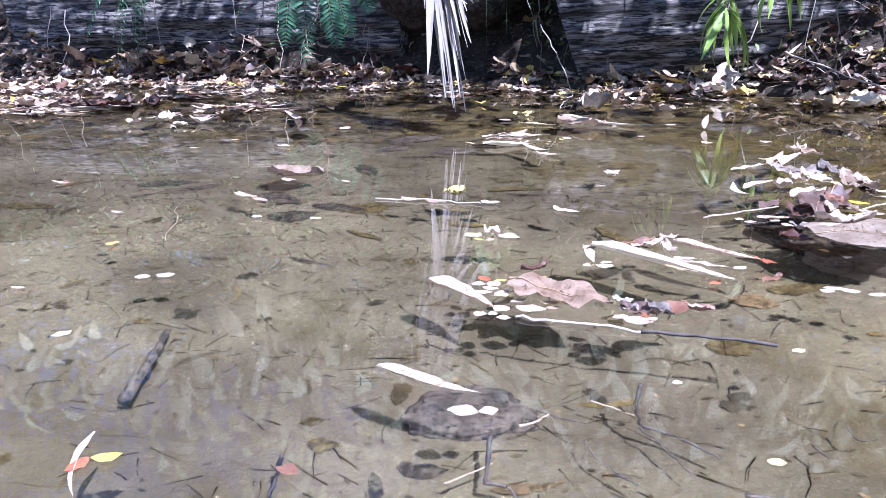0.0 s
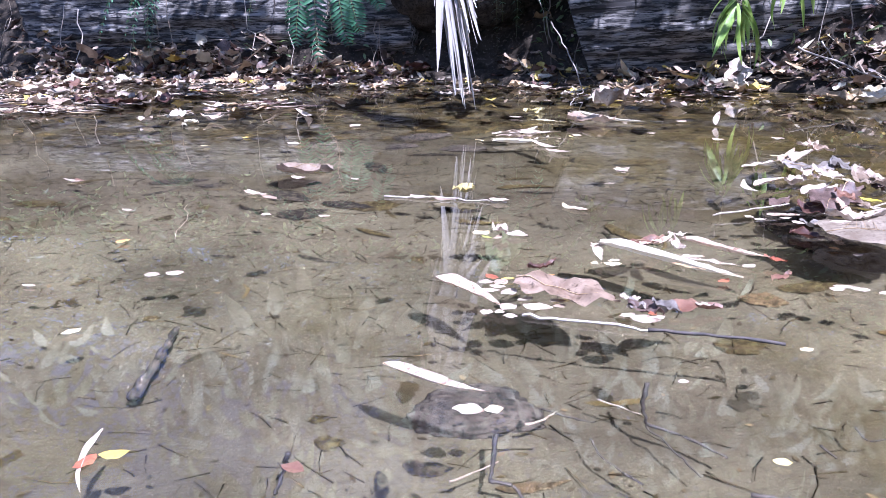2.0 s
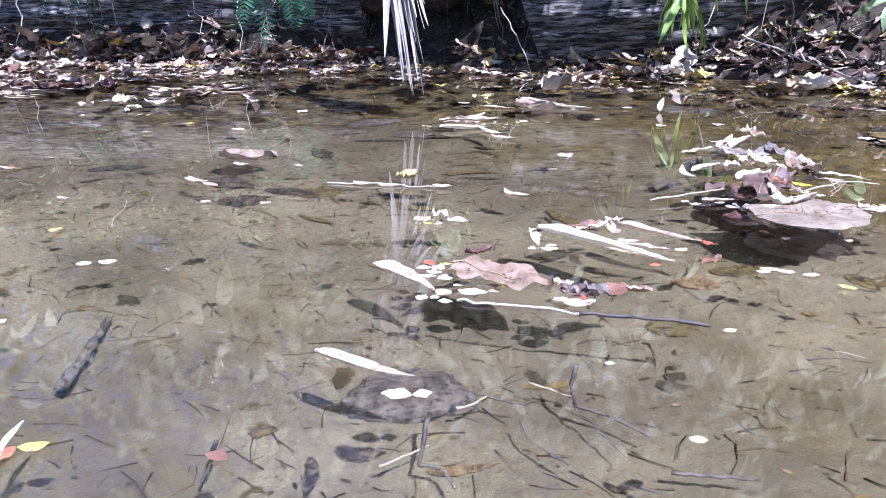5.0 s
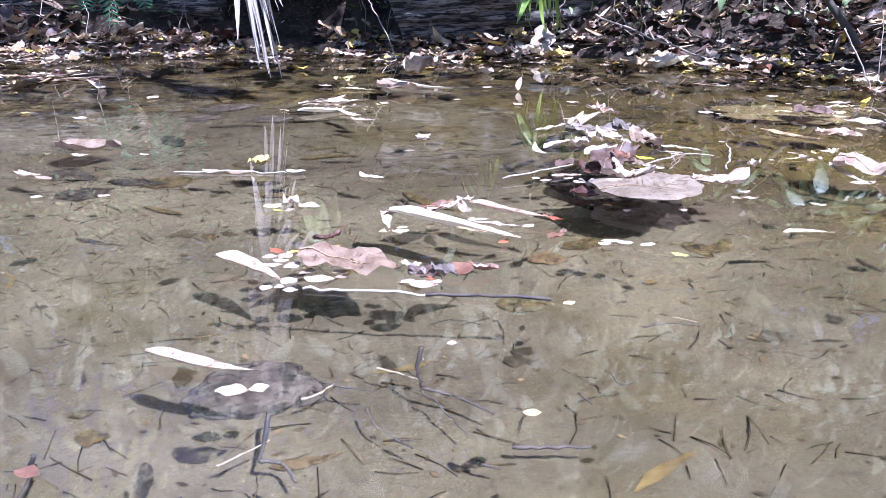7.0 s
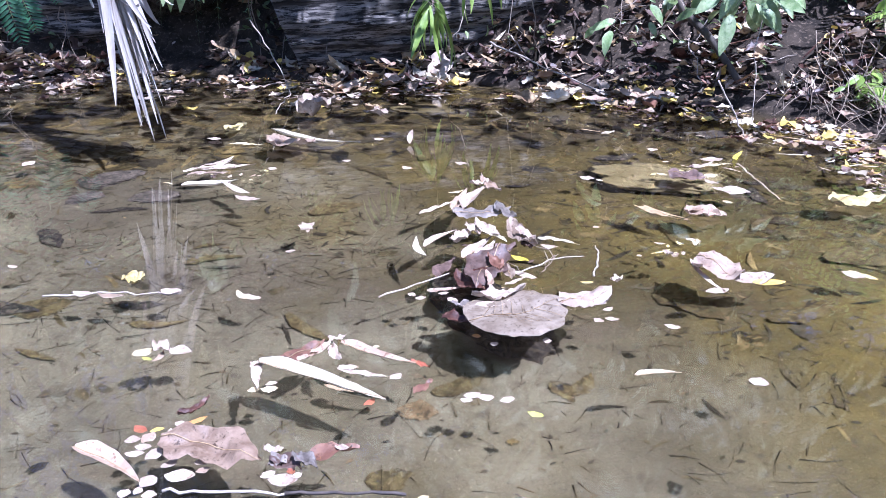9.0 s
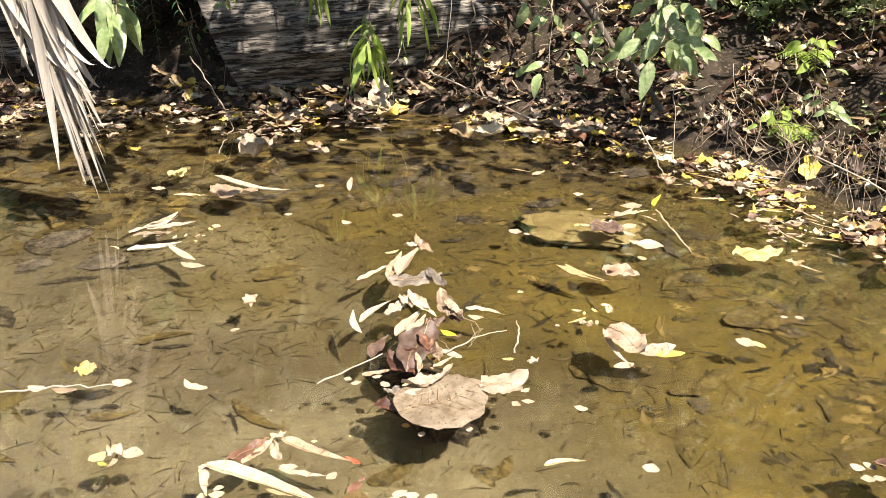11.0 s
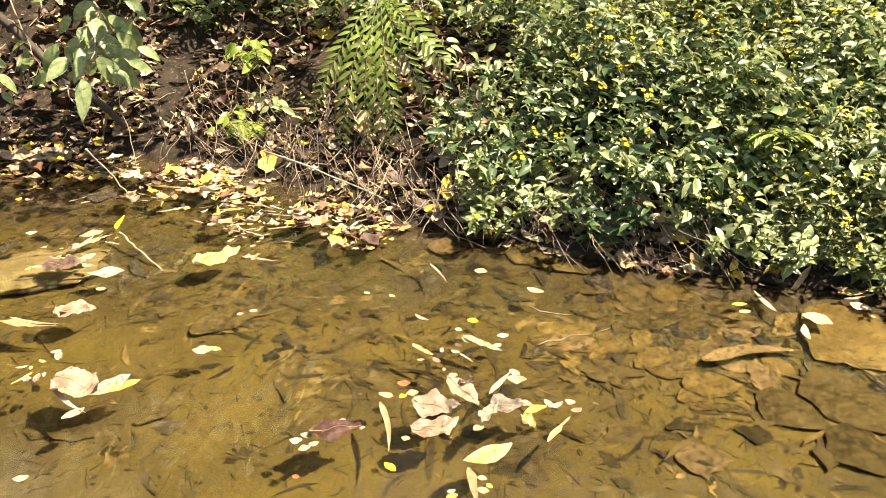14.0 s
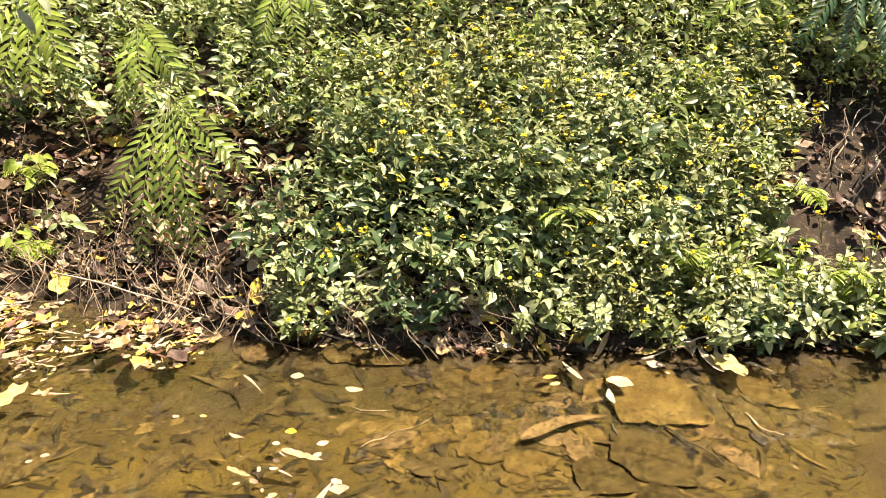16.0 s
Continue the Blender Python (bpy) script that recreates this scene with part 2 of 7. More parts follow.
def ground_material():
    """Silt under the water with dark reflection bands painted in, dark earth with crumbs above it; the change follows
    the height of the waterline.
    """
    m = bpy.data.materials.new("earth")
    m.use_nodes = True
    nt = m.node_tree
    link = nt.links.new
    p = nt.nodes["Principled BSDF"]
    co = nt.nodes.new("ShaderNodeTexCoord")
    vec = co.outputs["Object"]

    def noise_ramp(scale, lo, hi, c1, c2, detail=6.0):
        n = node(nt, "ShaderNodeTexNoise", Scale=scale, Detail=detail, Roughness=0.62)
        link(vec, n.inputs["Vector"])
        r = nt.nodes.new("ShaderNodeValToRGB")
        r.color_ramp.elements[0].position, r.color_ramp.elements[1].position = lo, hi
        r.color_ramp.elements[0].color, r.color_ramp.elements[1].color = (*c1, 1), (*c2, 1)
        link(n.outputs["Fac"], r.inputs["Fac"])
        return n, r

    def blend(fac, a, b):
        x = nt.nodes.new("ShaderNodeMix")
        x.data_type = "RGBA"
        link(fac, x.inputs["Factor"])
        for s, v in (("A", a), ("B", b)):
            if isinstance(v, tuple):
                x.inputs[s].default_value = (*v, 1)
            else:
                link(v, x.inputs[s])
        return x.outputs["Result"]

    _, sand = noise_ramp(1.6, 0.36, 0.64, (0.0350, 0.0268, 0.0130), (0.0760, 0.0620, 0.0330))
    _, mud = noise_ramp(1.9, 0.34, 0.66, (0.0190, 0.0124, 0.0015), (0.0520, 0.0355, 0.0040))
    place = nt.nodes.new("ShaderNodeSeparateXYZ")
    link(vec, place.inputs["Vector"])
    drift = node(nt, "ShaderNodeTexNoise", Scale=0.9, Detail=4.0)
    link(vec, drift.inputs["Vector"])
    sums = []
    for source, gain in ((place.outputs["X"], 0.95), (place.outputs["Y"], 0.16), (drift.outputs["Fac"], 3.4)):
        k = nt.nodes.new("ShaderNodeMath")
        k.operation = "MULTIPLY_ADD"
        link(source, k.inputs[0])
        k.inputs[1].default_value = gain
        if sums:
            link(sums[-1], k.inputs[2])
        else:
            k.inputs[2].default_value = -2.35
        sums.append(k.outputs[0])
    bed_colour = blend(sums[-1], sand.outputs["Color"], mud.outputs["Color"])
    # dark bands painted on the bed, standing in for the bank's reflection
    along_x = node(nt, "ShaderNodeMapping", Scale=(0.3, 1.25, 1.0))
    link(vec, along_x.inputs["Vector"])
    reflection_noise = node(nt, "ShaderNodeTexNoise", Scale=1.15, Detail=5.0, Roughness=0.6)
    link(along_x.outputs["Vector"], reflection_noise.inputs["Vector"])
    painted_reflection = nt.nodes.new("ShaderNodeValToRGB")
    painted_reflection.color_ramp.elements[0].position, painted_reflection.color_ramp.elements[1].position = 0.50, 0.58
    painted_reflection.color_ramp.elements[1].color = (0.45, 0.45, 0.45, 1)
    link(reflection_noise.outputs["Fac"], painted_reflection.inputs["Fac"])
    bed_colour = blend(painted_reflection.outputs["Color"], bed_colour, (0.0260, 0.0175, 0.0085))
    _, algae = noise_ramp(2.3, 0.55, 0.72, (0, 0, 0), (1, 1, 1))
    fine, crumbs = noise_ramp(30, 0.57, 0.72, (0, 0, 0), (0.75, 0.75, 0.75))
    grit, specks = noise_ramp(110, 0.58, 0.68, (0, 0, 0), (0.55, 0.55, 0.55), 4.0)
    c = blend(algae.outputs["Color"], bed_colour, (0.0280, 0.0200, 0.0045))
    c = blend(crumbs.outputs["Color"], c, (0.0234, 0.0169, 0.0091))
    c = blend(specks.outputs["Color"], c, (0.0137, 0.0104, 0.0065))
    _, soil = noise_ramp(9, 0.38, 0.62, (0.0110, 0.0080, 0.0052), (0.0380, 0.0280, 0.0185))
    _, crust = noise_ramp(45, 0.55, 0.68, (0, 0, 0), (1, 1, 1))
    e = blend(crust.outputs["Color"], soil.outputs["Color"], (0.1050, 0.0780, 0.0540))
    xyz = nt.nodes.new("ShaderNodeSeparateXYZ")
    link(vec, xyz.inputs["Vector"])
    step = node(nt, "ShaderNodeMapRange")
    step.inputs["From Min"].default_value, step.inputs["From Max"].default_value = -0.07, 0.02
    link(xyz.outputs["Z"], step.inputs["Value"])
    link(blend(step.outputs["Result"], c, e), p.inputs["Base Color"])
    p.inputs["Roughness"].default_value = 0.9
    p.inputs["Specular IOR Level"].default_value = 0.2
    b = node(nt, "ShaderNodeBump", Strength=0.7, Distance=0.012)
    link(fine.outputs["Fac"], b.inputs["Height"])
    b2 = node(nt, "ShaderNodeBump", Strength=0.45, Distance=0.003)
    link(grit.outputs["Fac"], b2.inputs["Height"])
    link(b.outputs["Normal"], b2.inputs["Normal"])
    link(b2.outputs["Normal"], p.inputs["Normal"])
    MATS["earth"] = m


def water_material():
    m = bpy.data.materials.new("water")
    m.use_nodes = True
    nt = m.node_tree
    p = nt.nodes["Principled BSDF"]
    p.inputs["Base Color"].default_value = (0.93, 0.93, 0.86, 1)
    p.inputs["Transmission Weight"].default_value = 1.0
    p.inputs["IOR"].default_value = 1.333
    p.inputs["Roughness"].default_value = 0.0
    co = nt.nodes.new("ShaderNodeTexCoord")
    n = node(nt, "ShaderNodeTexNoise", Scale=3.5, Detail=2.0, Roughness=0.5)
    nt.links.new(co.outputs["Object"], n.inputs["Vector"])
    b = node(nt, "ShaderNodeBump", Strength=0.009, Distance=0.02)
    nt.links.new(n.outputs["Fac"], b.inputs["Height"])
    nt.links.new(b.outputs["Normal"], p.inputs["Normal"])
    MATS["water"] = m


ground_material()
water_material()

# ---- builders ----
rng = random.Random(7)


class Soup:
    """Vertices and faces, with a material index per face, gathered into one mesh."""

    def __init__(self):
        self.v, self.f, self.mi = [], [], []

    def add(self, verts, faces, m=None, mi=0):
        k = len(self.v)
        self.v.extend([tuple(m @ Vector(p)) for p in verts] if m is not None else verts)
        self.f.extend([tuple(i + k for i in face) for face in faces])
        self.mi.extend([mi] * len(faces))

    def mesh(self, name, mats, smooth=True):
        me = bpy.data.meshes.new(name)
        me.from_pydata(self.v, [], self.f)
        for x in mats if isinstance(mats, (list, tuple)) else [mats]:
            me.materials.append(MATS[x])
        me.polygons.foreach_set("material_index", self.mi)
        me.polygons.foreach_set("use_smooth", [smooth] * len(self.f))
        me.update()
        return me


def part(name, soup, mats, parent, label="", smooth=True, m=None):
    ob = new(name, soup.mesh(name, mats, smooth))
    ob.parent = parent
    if m is not None:
        ob.matrix_basis = m
    return tagged(ob, label)


def thing(name, soup, mats, m, label, category, group="", kind="", smooth=True):
    ob = new(name, soup.mesh(name, mats, smooth) if soup else None)
    ob.matrix_basis = m
    return tagged(ob, label, category, group, kind)


def half_width(shape, u):
    if shape == "oval":
        return max(math.sin(math.pi * min(max(u, 0.0), 1.0)), 0.0) ** 0.75
    if shape in ("sheath", "strip"):
        return min(1.0, (u / 0.16) ** 0.6 if u < 0.16 else 1.0) * (1 - 0.25 * u) * (min(1.0, (1 - u) / 0.55) ** 0.7)
    if shape == "lance":
        return (u ** 0.55) * ((1 - u) ** 0.8) * 1.75
    if shape == "broad":
        return max(math.sin(math.pi * u ** 0.78), 0.0) ** 0.62 * (1 - 0.35 * max(u - 0.72, 0) / 0.28)
    if shape == "ovate":
        return 2.05 * u ** 0.5 * (1 - u) ** 0.9
    return max(math.sin(math.pi * u ** 0.85), 0.0) ** 0.55


def blade(r, length, width, shape="oval", curl=0.08, fold=0.12, ragged=0.0, n=5, cols=3, twist=0.0, wave=0.0, bend=0.0, crumple=0.0):
    """A leaf blade along +x from the origin, upper side +z."""
    v, f = [], []
    s = [2 * j / (cols - 1) - 1 for j in range(cols)]
    phase = r.uniform(0, 6.3)
    deep = 40 * phase
    for i in range(n + 1):
        u = i / n
        hw = 0.5 * width * half_width(shape, min(max(u, 0.012), 0.988))
        side = bend * length * math.sin(math.pi * u)
        for k in s:
            e = hw * (1 + (ragged * (0.55 * math.sin(phase * k + 11 * u) + 0.45 * math.sin(2 * phase + 23 * u * k) + 0.35 * r.uniform(-1, 1)) if abs(k) == 1 else 0))
            if crumple and abs(k) == 1:
                e *= 1 + 0.6 * ragged * (noise.noise(Vector((7 * u, 5 * k, deep))) + 0.6 * noise.noise(Vector((19 * u, 9 * k, deep))))
            z = curl * length * (2 * u - 1) ** 2 + fold * abs(k) * hw * 2 + wave * width * math.sin(phase + 9 * u + 2.2 * k) + twist * k * hw * (u - 0.5)
            if crumple:
                q = Vector((2.2 * u * length / width, 2.4 * k * hw / width * 2, deep))
                z += crumple * width * (noise.noise(q) + 0.5 * abs(noise.noise(q * 2.7)))
            v.append((u * length + (ragged * 0.2 * width * r.uniform(-1, 1) if 0 < i < n else 0), k * e + side, z))
    for i in range(n):
        for j in range(cols - 1):
            a = i * cols + j
            f.append((a, a + 1, a + cols + 1, a + cols))
    return v, f


def tube(points, radii, sides=5):
    """A round rod through the points."""
    v, f = [], []
    pts = [Vector(p) for p in points]
    for i, p in enumerate(pts):
        d = (pts[min(i + 1, len(pts) - 1)] - pts[max(i - 1, 0)]).normalized()
        a = d.orthogonal().normalized()
        b = d.cross(a)
        for j in range(sides):
            w = 2 * math.pi * j / sides
            v.append(tuple(p + (a * math.cos(w) + b * math.sin(w)) * radii[i]))
    for i in range(len(pts) - 1):
        for j in range(sides):
            k = (j + 1) % sides
            f.append((i * sides + j, i * sides + k, (i + 1) * sides + k, (i + 1) * sides + j))
    f.append(tuple(reversed(range(sides))))
    f.append(tuple((len(pts) - 1) * sides + j for j in range(sides)))
    return v, f


def wander(r, a, b, n, amount, sag=0.0):
    """A crooked line from a to b."""
    a, b = Vector(a), Vector(b)
    size = (b - a).length
    out = []
    for i in range(n + 1):
        u = i / n
        k = amount * size * math.sin(math.pi * u)
        out.append(a.lerp(b, u) + Vector((r.uniform(-k, k), r.uniform(-k, k), r.uniform(-k, k) - sag * size * 4 * u * (1 - u))))
    return out


def taper(r0, r1, n):
    return [r0 + (r1 - r0) * i / n for i in range(n + 1)]


def align(direction, up=(0, 0, 1)):
    """The turn that lays +x along the direction with +z near up."""
    x = Vector(direction).normalized()
    y = Vector(up).cross(x)
    y = y.normalized() if y.length > 1e-4 else x.orthogonal().normalized()
    z = x.cross(y)
    return Matrix((x, y, z)).transposed().to_4x4()

# ---- ground, stream bed and banks: one sheet ----
FAR_SHORE = [(-60, 11.0), (-9, 8.6), (-5, 7.7), (-2.6, 6.9), (-1.2, 6.35), (0.2, 6.05), (0.9, 5.45), (1.7, 5.1), (2.5, 4.45), (3.15, 3.6), (3.35, 2.9),
             (3.3, 2.2), (3.28, 1.6), (3.42, 0.9), (3.62, 0.25), (3.9, -0.35), (4.1, -1.0), (4.7, -2.6), (6.5, -7), (9, -60)]
NEAR_SHORE = [(3.5, -60), (2.6, -7), (1.9, -2.6), (1.3, -1.0), (0.6, -0.62), (-1.0, -0.55), (-3.0, -0.4), (-8, 0.4), (-60, 3.0)]
OUTLINE = np.array(FAR_SHORE + NEAR_SHORE, float)


def to_shore(x, y, line):
    """Distance to a line of points."""
    best = np.full(np.shape(x), 1e9)
    for (ax, ay), (bx, by) in zip(line[:-1], line[1:]):
        dx, dy = bx - ax, by - ay
        u = np.clip(((x - ax) * dx + (y - ay) * dy) / (dx * dx + dy * dy), 0, 1)
        best = np.minimum(best, np.hypot(x - ax - u * dx, y - ay - u * dy))
    return best


def in_water(x, y):
    inside = np.zeros(np.shape(x), bool)
    for (ax, ay), (bx, by) in zip(OUTLINE, np.roll(OUTLINE, -1, axis=0)):
        if ay != by:
            inside ^= ((ay > y) != (by > y)) & (x < (bx - ax) * (y - ay) / (by - ay) + ax)
    return inside


def smooth(a, b, x):
    u = np.clip((x - a) / (b - a), 0, 1)
    return u * u * (3 - 2 * u)


def waves(x, y, sizes):
    out = 0
    for k, (size, height) in enumerate(sizes):
        p = 1.7 * k
        out = out + height * (np.sin(x / size + 1.3 * np.sin(y / size * 0.7 + p)) * np.cos(y / size * 1.1 + 0.9 * np.sin(x / size * 0.8 + p)))
    return out


def height(x, y):
    x, y = np.asarray(x, float), np.asarray(y, float)
    far, near, wet = to_shore(x, y, FAR_SHORE), to_shore(x, y, NEAR_SHORE), in_water(x, y)
    shelf = np.minimum(far, near)
    bed = -0.012 - 0.16 * smooth(0, 0.55, shelf) - 0.09 * smooth(0.9, 2.2, shelf) + waves(x, y, [(0.42, 0.012), (0.17, 0.007), (0.07, 0.0035)])
    steep = 0.62 + 0.75 * smooth(4.0, 5.6, y)
    bank = 0.02 + 0.05 * smooth(0, 0.12, far) + steep * np.maximum(far - 0.22, 0) + waves(x, y, [(0.5, 0.05), (0.19, 0.03), (0.08, 0.012)]) * smooth(0.05, 0.5, far)
    bank = np.where(bank > 2.2, 2.2 + 0.18 * (bank - 2.2), bank)
    bank = np.minimum(bank, 6.0)
    low = 0.02 + 0.14 * smooth(0, 0.8, near) + 0.05 * np.minimum(near, 8) + waves(x, y, [(0.4, 0.012), (0.13, 0.006)])
    return np.where(wet, bed, np.where(far < near, bank, low))


def z_at(x, y):
    return float(height(np.array([x]), np.array([y]))[0])


def steps(*spans):
    out = []
    for a, b, d in spans:
        out.extend(np.arange(a, b - 1e-6, d))
    return np.array(out + [spans[-1][1]])


GX = steps((-400, -60, 60), (-60, -12, 6), (-12, -4, 0.5), (-4, -1.5, 0.12), (-1.5, 6.2, 0.05), (6.2, 9, 0.3), (9, 60, 6), (60, 400, 60))
GY = steps((-400, -60, 60), (-60, -8, 6), (-8, -2, 0.4), (-2, 0.4, 0.06), (0.4, 7.4, 0.05), (7.4, 12, 0.35), (12, 60, 6), (60, 400, 60))
gx, gy = np.meshgrid(GX, GY)
gz = height(gx, gy)
soup = Soup()
soup.v = list(zip(gx.ravel().tolist(), gy.ravel().tolist(), gz.ravel().tolist()))
nx = len(GX)
soup.f = [(j * nx + i, j * nx + i + 1, (j + 1) * nx + i + 1, (j + 1) * nx + i) for j in range(len(GY) - 1) for i in range(nx - 1)]
soup.mi = [0] * len(soup.f)
tagged(new("ground", soup.mesh("ground", "earth")), "silty stream bed rising into steep dark earth banks", "ground", kind="structure")

soup = Soup()
WX, WY = np.arange(-24, 9.1, 1.0), np.arange(-16, 14.1, 1.0)
soup.v = [(float(x), float(y), 0.0) for y in WY for x in WX]
soup.f = [(j * len(WX) + i, j * len(WX) + i + 1, (j + 1) * len(WX) + i + 1, (j + 1) * len(WX) + i) for j in range(len(WY) - 1) for i in range(len(WX) - 1)]
soup.mi = [0] * len(soup.f)
water = tagged(new("water", soup.mesh("water", "water")), "clear still shallow stream water reflecting leaves", "water", kind="structure")
water.visible_shadow = False

# ---- leaves afloat, each one a thing ----
SHAPES = {
    "oval": ("fallen_leaflet", "small oval fallen leaflet", dict(shape="oval", curl=0.07, fold=0.09, ragged=0.10, n=6, crumple=0.10)),
    "sheath": ("bamboo_leaf", "long dry bamboo leaf", dict(shape="sheath", curl=0.03, fold=0.38, ragged=0.035, n=16, cols=7, wave=0.03, crumple=0.06)),
    "strip": ("leaf_strip", "narrow strip of dry leaf", dict(shape="strip", curl=0.02, fold=0.15, ragged=0.2, n=10, cols=4, wave=0.05, crumple=0.22)),
    "broad": ("broad_leaf", "broad withered leaf", dict(shape="broad", curl=0.05, fold=0.04, ragged=0.16, n=16, cols=9, wave=0.04, crumple=0.17)),
    "curled": ("curled_leaf", "crumpled curled dry leaf", dict(shape="broad", curl=0.11, fold=0.16, ragged=0.24, n=15, cols=9, wave=0.10, crumple=0.34)),
    "bigleaf": ("large_leaf", "large round weathered leaf", dict(shape="round", curl=0.012, fold=0.0, ragged=0.09, n=18, cols=11, wave=0.012, crumple=0.04)),
    "upright": ("upright_leaf", "dry leaf standing upright", dict(shape="oval", curl=0.1, fold=0.15, ragged=0.05, n=6)),
}
WORDS = {
    "pale": "bleached white", "palewarm": "pinkish white", "palecream": "cream-white", "cream": "cream", "pinktan": "pinkish tan", "pinkbroad": "pale pink-brown",
    "tan": "tan", "yellow": "golden yellow", "yellowcream": "yellowish cream", "brightyellow": "bright yellow", "yellowgreen": "yellow-green",
    "palegreen": "pale green and cream", "orange": "orange", "redorange": "red-orange", "redbrown": "reddish brown", "maroon": "dark maroon", "brown": "dark brown",
    "lilac": "greyish brown", "bluegrey": "blue-grey", "bigleaf": "grey-brown", "soaked": "sodden greyish brown",
}


def afloat(shape, colour, x, y, length, width, turn, z=0.004):
    name, words, how = SHAPES[shape]
    v, f = blade(rng, length, width, bend=rng.uniform(-0.10, 0.10), **how)
    low = min(p[2] for p in v)
    s = Soup()
    s.add([(px - length / 2, py, pz - low) for px, py, pz in v], f)
    m = pose(x, y, z if shape != "upright" else 0.0, rng.uniform(-4, 4), -52 if shape == "upright" else rng.uniform(-1.5, 1.5), turn)
    if shape == "upright":
        m = m @ pose(length / 2, 0, 0)
    ob = thing(name, s, colour, m, f"{WORDS[colour]} {words} floating on water", "leaf", "floating leaves")
    if shape in ("broad", "bigleaf", "sheath"):
        rib = Soup()
        line = [(px - length / 2, py, pz - low + 0.0012) for px, py, pz in v[len(v) // (how["n"] + 1) // 2::len(v) // (how["n"] + 1)]]
        rib.add(*tube(line, taper(0.0016, 0.0005, len(line) - 1), 4))
        if shape == "bigleaf":
            for k in range(2, len(line) - 4, 2):
                for side in (-1, 1):
                    a = Vector(line[k])
                    b = Vector((a.x + 0.16 * length, side * 0.42 * width * math.sin(math.pi * k / len(line)), a.z + 0.003))
                    rib.add(*tube([a, a.lerp(b, 0.5) + Vector((0.004, 0, 0.002)), b], [0.0008, 0.0006, 0.0003], 4))
        part("midrib", rib, "tan", ob)
    return ob


afloat("sheath", "pale", -0.065, 1.094, 0.194, 0.031, -30)
afloat("oval", "pale", -0.016, 0.998, 0.047, 0.029, -14)
afloat("oval", "cream", 0.021, 1.002, 0.029, 0.022, 0)
afloat("oval", "cream", 0.546, 1.174, 0.025, 0.018, 15)
afloat("oval", "cream", 0.045, 1.895, 0.054, 0.040, 15)
afloat("oval", "yellowgreen", 0.054, 1.863, 0.034, 0.015, -43)
afloat("curled", "pale", 0.091, 1.882, 0.055, 0.039, -55, 0.012)
afloat("oval", "pale", 0.129, 1.873, 0.062, 0.046, -26)
afloat("oval", "pinktan", 0.079, 1.865, 0.053, 0.016, 61)
afloat("oval", "pale", -0.131, 2.306, 0.067, 0.030, -33)
afloat("oval", "lilac", -0.053, 2.260, 0.081, 0.032, -28)
afloat("oval", "pale", 0.109, 2.234, 0.064, 0.043, -27)
afloat("curled", "yellowcream", 0.008, 2.335, 0.069, 0.055, -49, 0.012)
afloat("curled", "yellowcream", 0.017, 2.313, 0.068, 0.044, 53, 0.015)
afloat("oval", "pale", 0.559, 2.615, 0.073, 0.038, 43)
afloat("oval", "pale", 0.553, 2.598, 0.094, 0.015, -95)
afloat("oval", "pale", 0.316, 2.138, 0.032, 0.021, -45)
afloat("oval", "pale", 0.335, 2.110, 0.033, 0.024, -19)
afloat("oval", "pale", 0.477, 2.421, 0.025, 0.019, -8)
afloat("oval", "pale", 0.771, 1.442, 0.036, 0.027, -23)
afloat("oval", "pale", -0.704, 1.629, 0.038, 0.028, -2)
afloat("oval", "pale", 0.315, 1.074, 0.017, 0.013, 0)
afloat("oval", "yellowcream", 0.374, 0.854, 0.024, 0.018, -16)
afloat("broad", "lilac", -0.553, 2.723, 0.200, 0.160, 8)
afloat("oval", "pale", -0.599, 2.720, 0.078, 0.033, -37)
afloat("oval", "pale", -0.562, 2.632, 0.062, 0.031, -25)
afloat("oval", "pale", -0.505, 2.754, 0.086, 0.064, 5)
afloat("oval", "pinktan", -0.667, 2.403, 0.085, 0.027, -39)
afloat("oval", "pale", -0.674, 2.438, 0.061, 0.017, -46)
afloat("oval", "pale", -0.562, 2.132, 0.035, 0.023, -17)
afloat("oval", "pale", -0.391, 2.106, 0.032, 0.024, -8)
afloat("oval", "pale", -0.840, 4.251, 0.356, 0.045, -69)
afloat("oval", "pale", -0.498, 3.814, 0.065, 0.049, 46)
afloat("oval", "pale", -0.994, 2.230, 0.050, 0.019, -22)
afloat("oval", "pale", -0.359, 2.585, 0.038, 0.016, -35)
afloat("oval", "cream", -0.740, 1.320, 0.038, 0.028, 38)
afloat("oval", "orange", -0.877, 1.896, 0.036, 0.027, 36)
afloat("oval", "pale", -1.367, 2.667, 0.094, 0.022, -30)
afloat("oval", "redbrown", -1.342, 2.681, 0.071, 0.018, -38)
afloat("oval", "pale", -0.653, 1.634, 0.047, 0.028, -14)
afloat("oval", "pale", -0.955, 1.581, 0.036, 0.014, -16)
afloat("strip", "pale", -0.511, 0.891, 0.156, 0.010, -76)
afloat("oval", "redorange", -0.519, 0.887, 0.037, 0.023, 64)
afloat("oval", "yellow", -0.488, 0.906, 0.040, 0.022, 13)
afloat("oval", "redbrown", -0.243, 0.863, 0.033, 0.021, -21)
afloat("oval", "pale", 0.811, 1.417, 0.034, 0.026, -5)
afloat("oval", "pinktan", -0.597, 2.336, 0.076, 0.025, -41)
afloat("oval", "pale", -0.635, 2.392, 0.060, 0.024, -37)
afloat("oval", "pale", -0.714, 3.340, 0.073, 0.038, -32)
afloat("oval", "yellow", -0.972, 3.548, 0.044, 0.033, -10)
afloat("oval", "cream", -1.096, 3.335, 0.045, 0.033, -9)
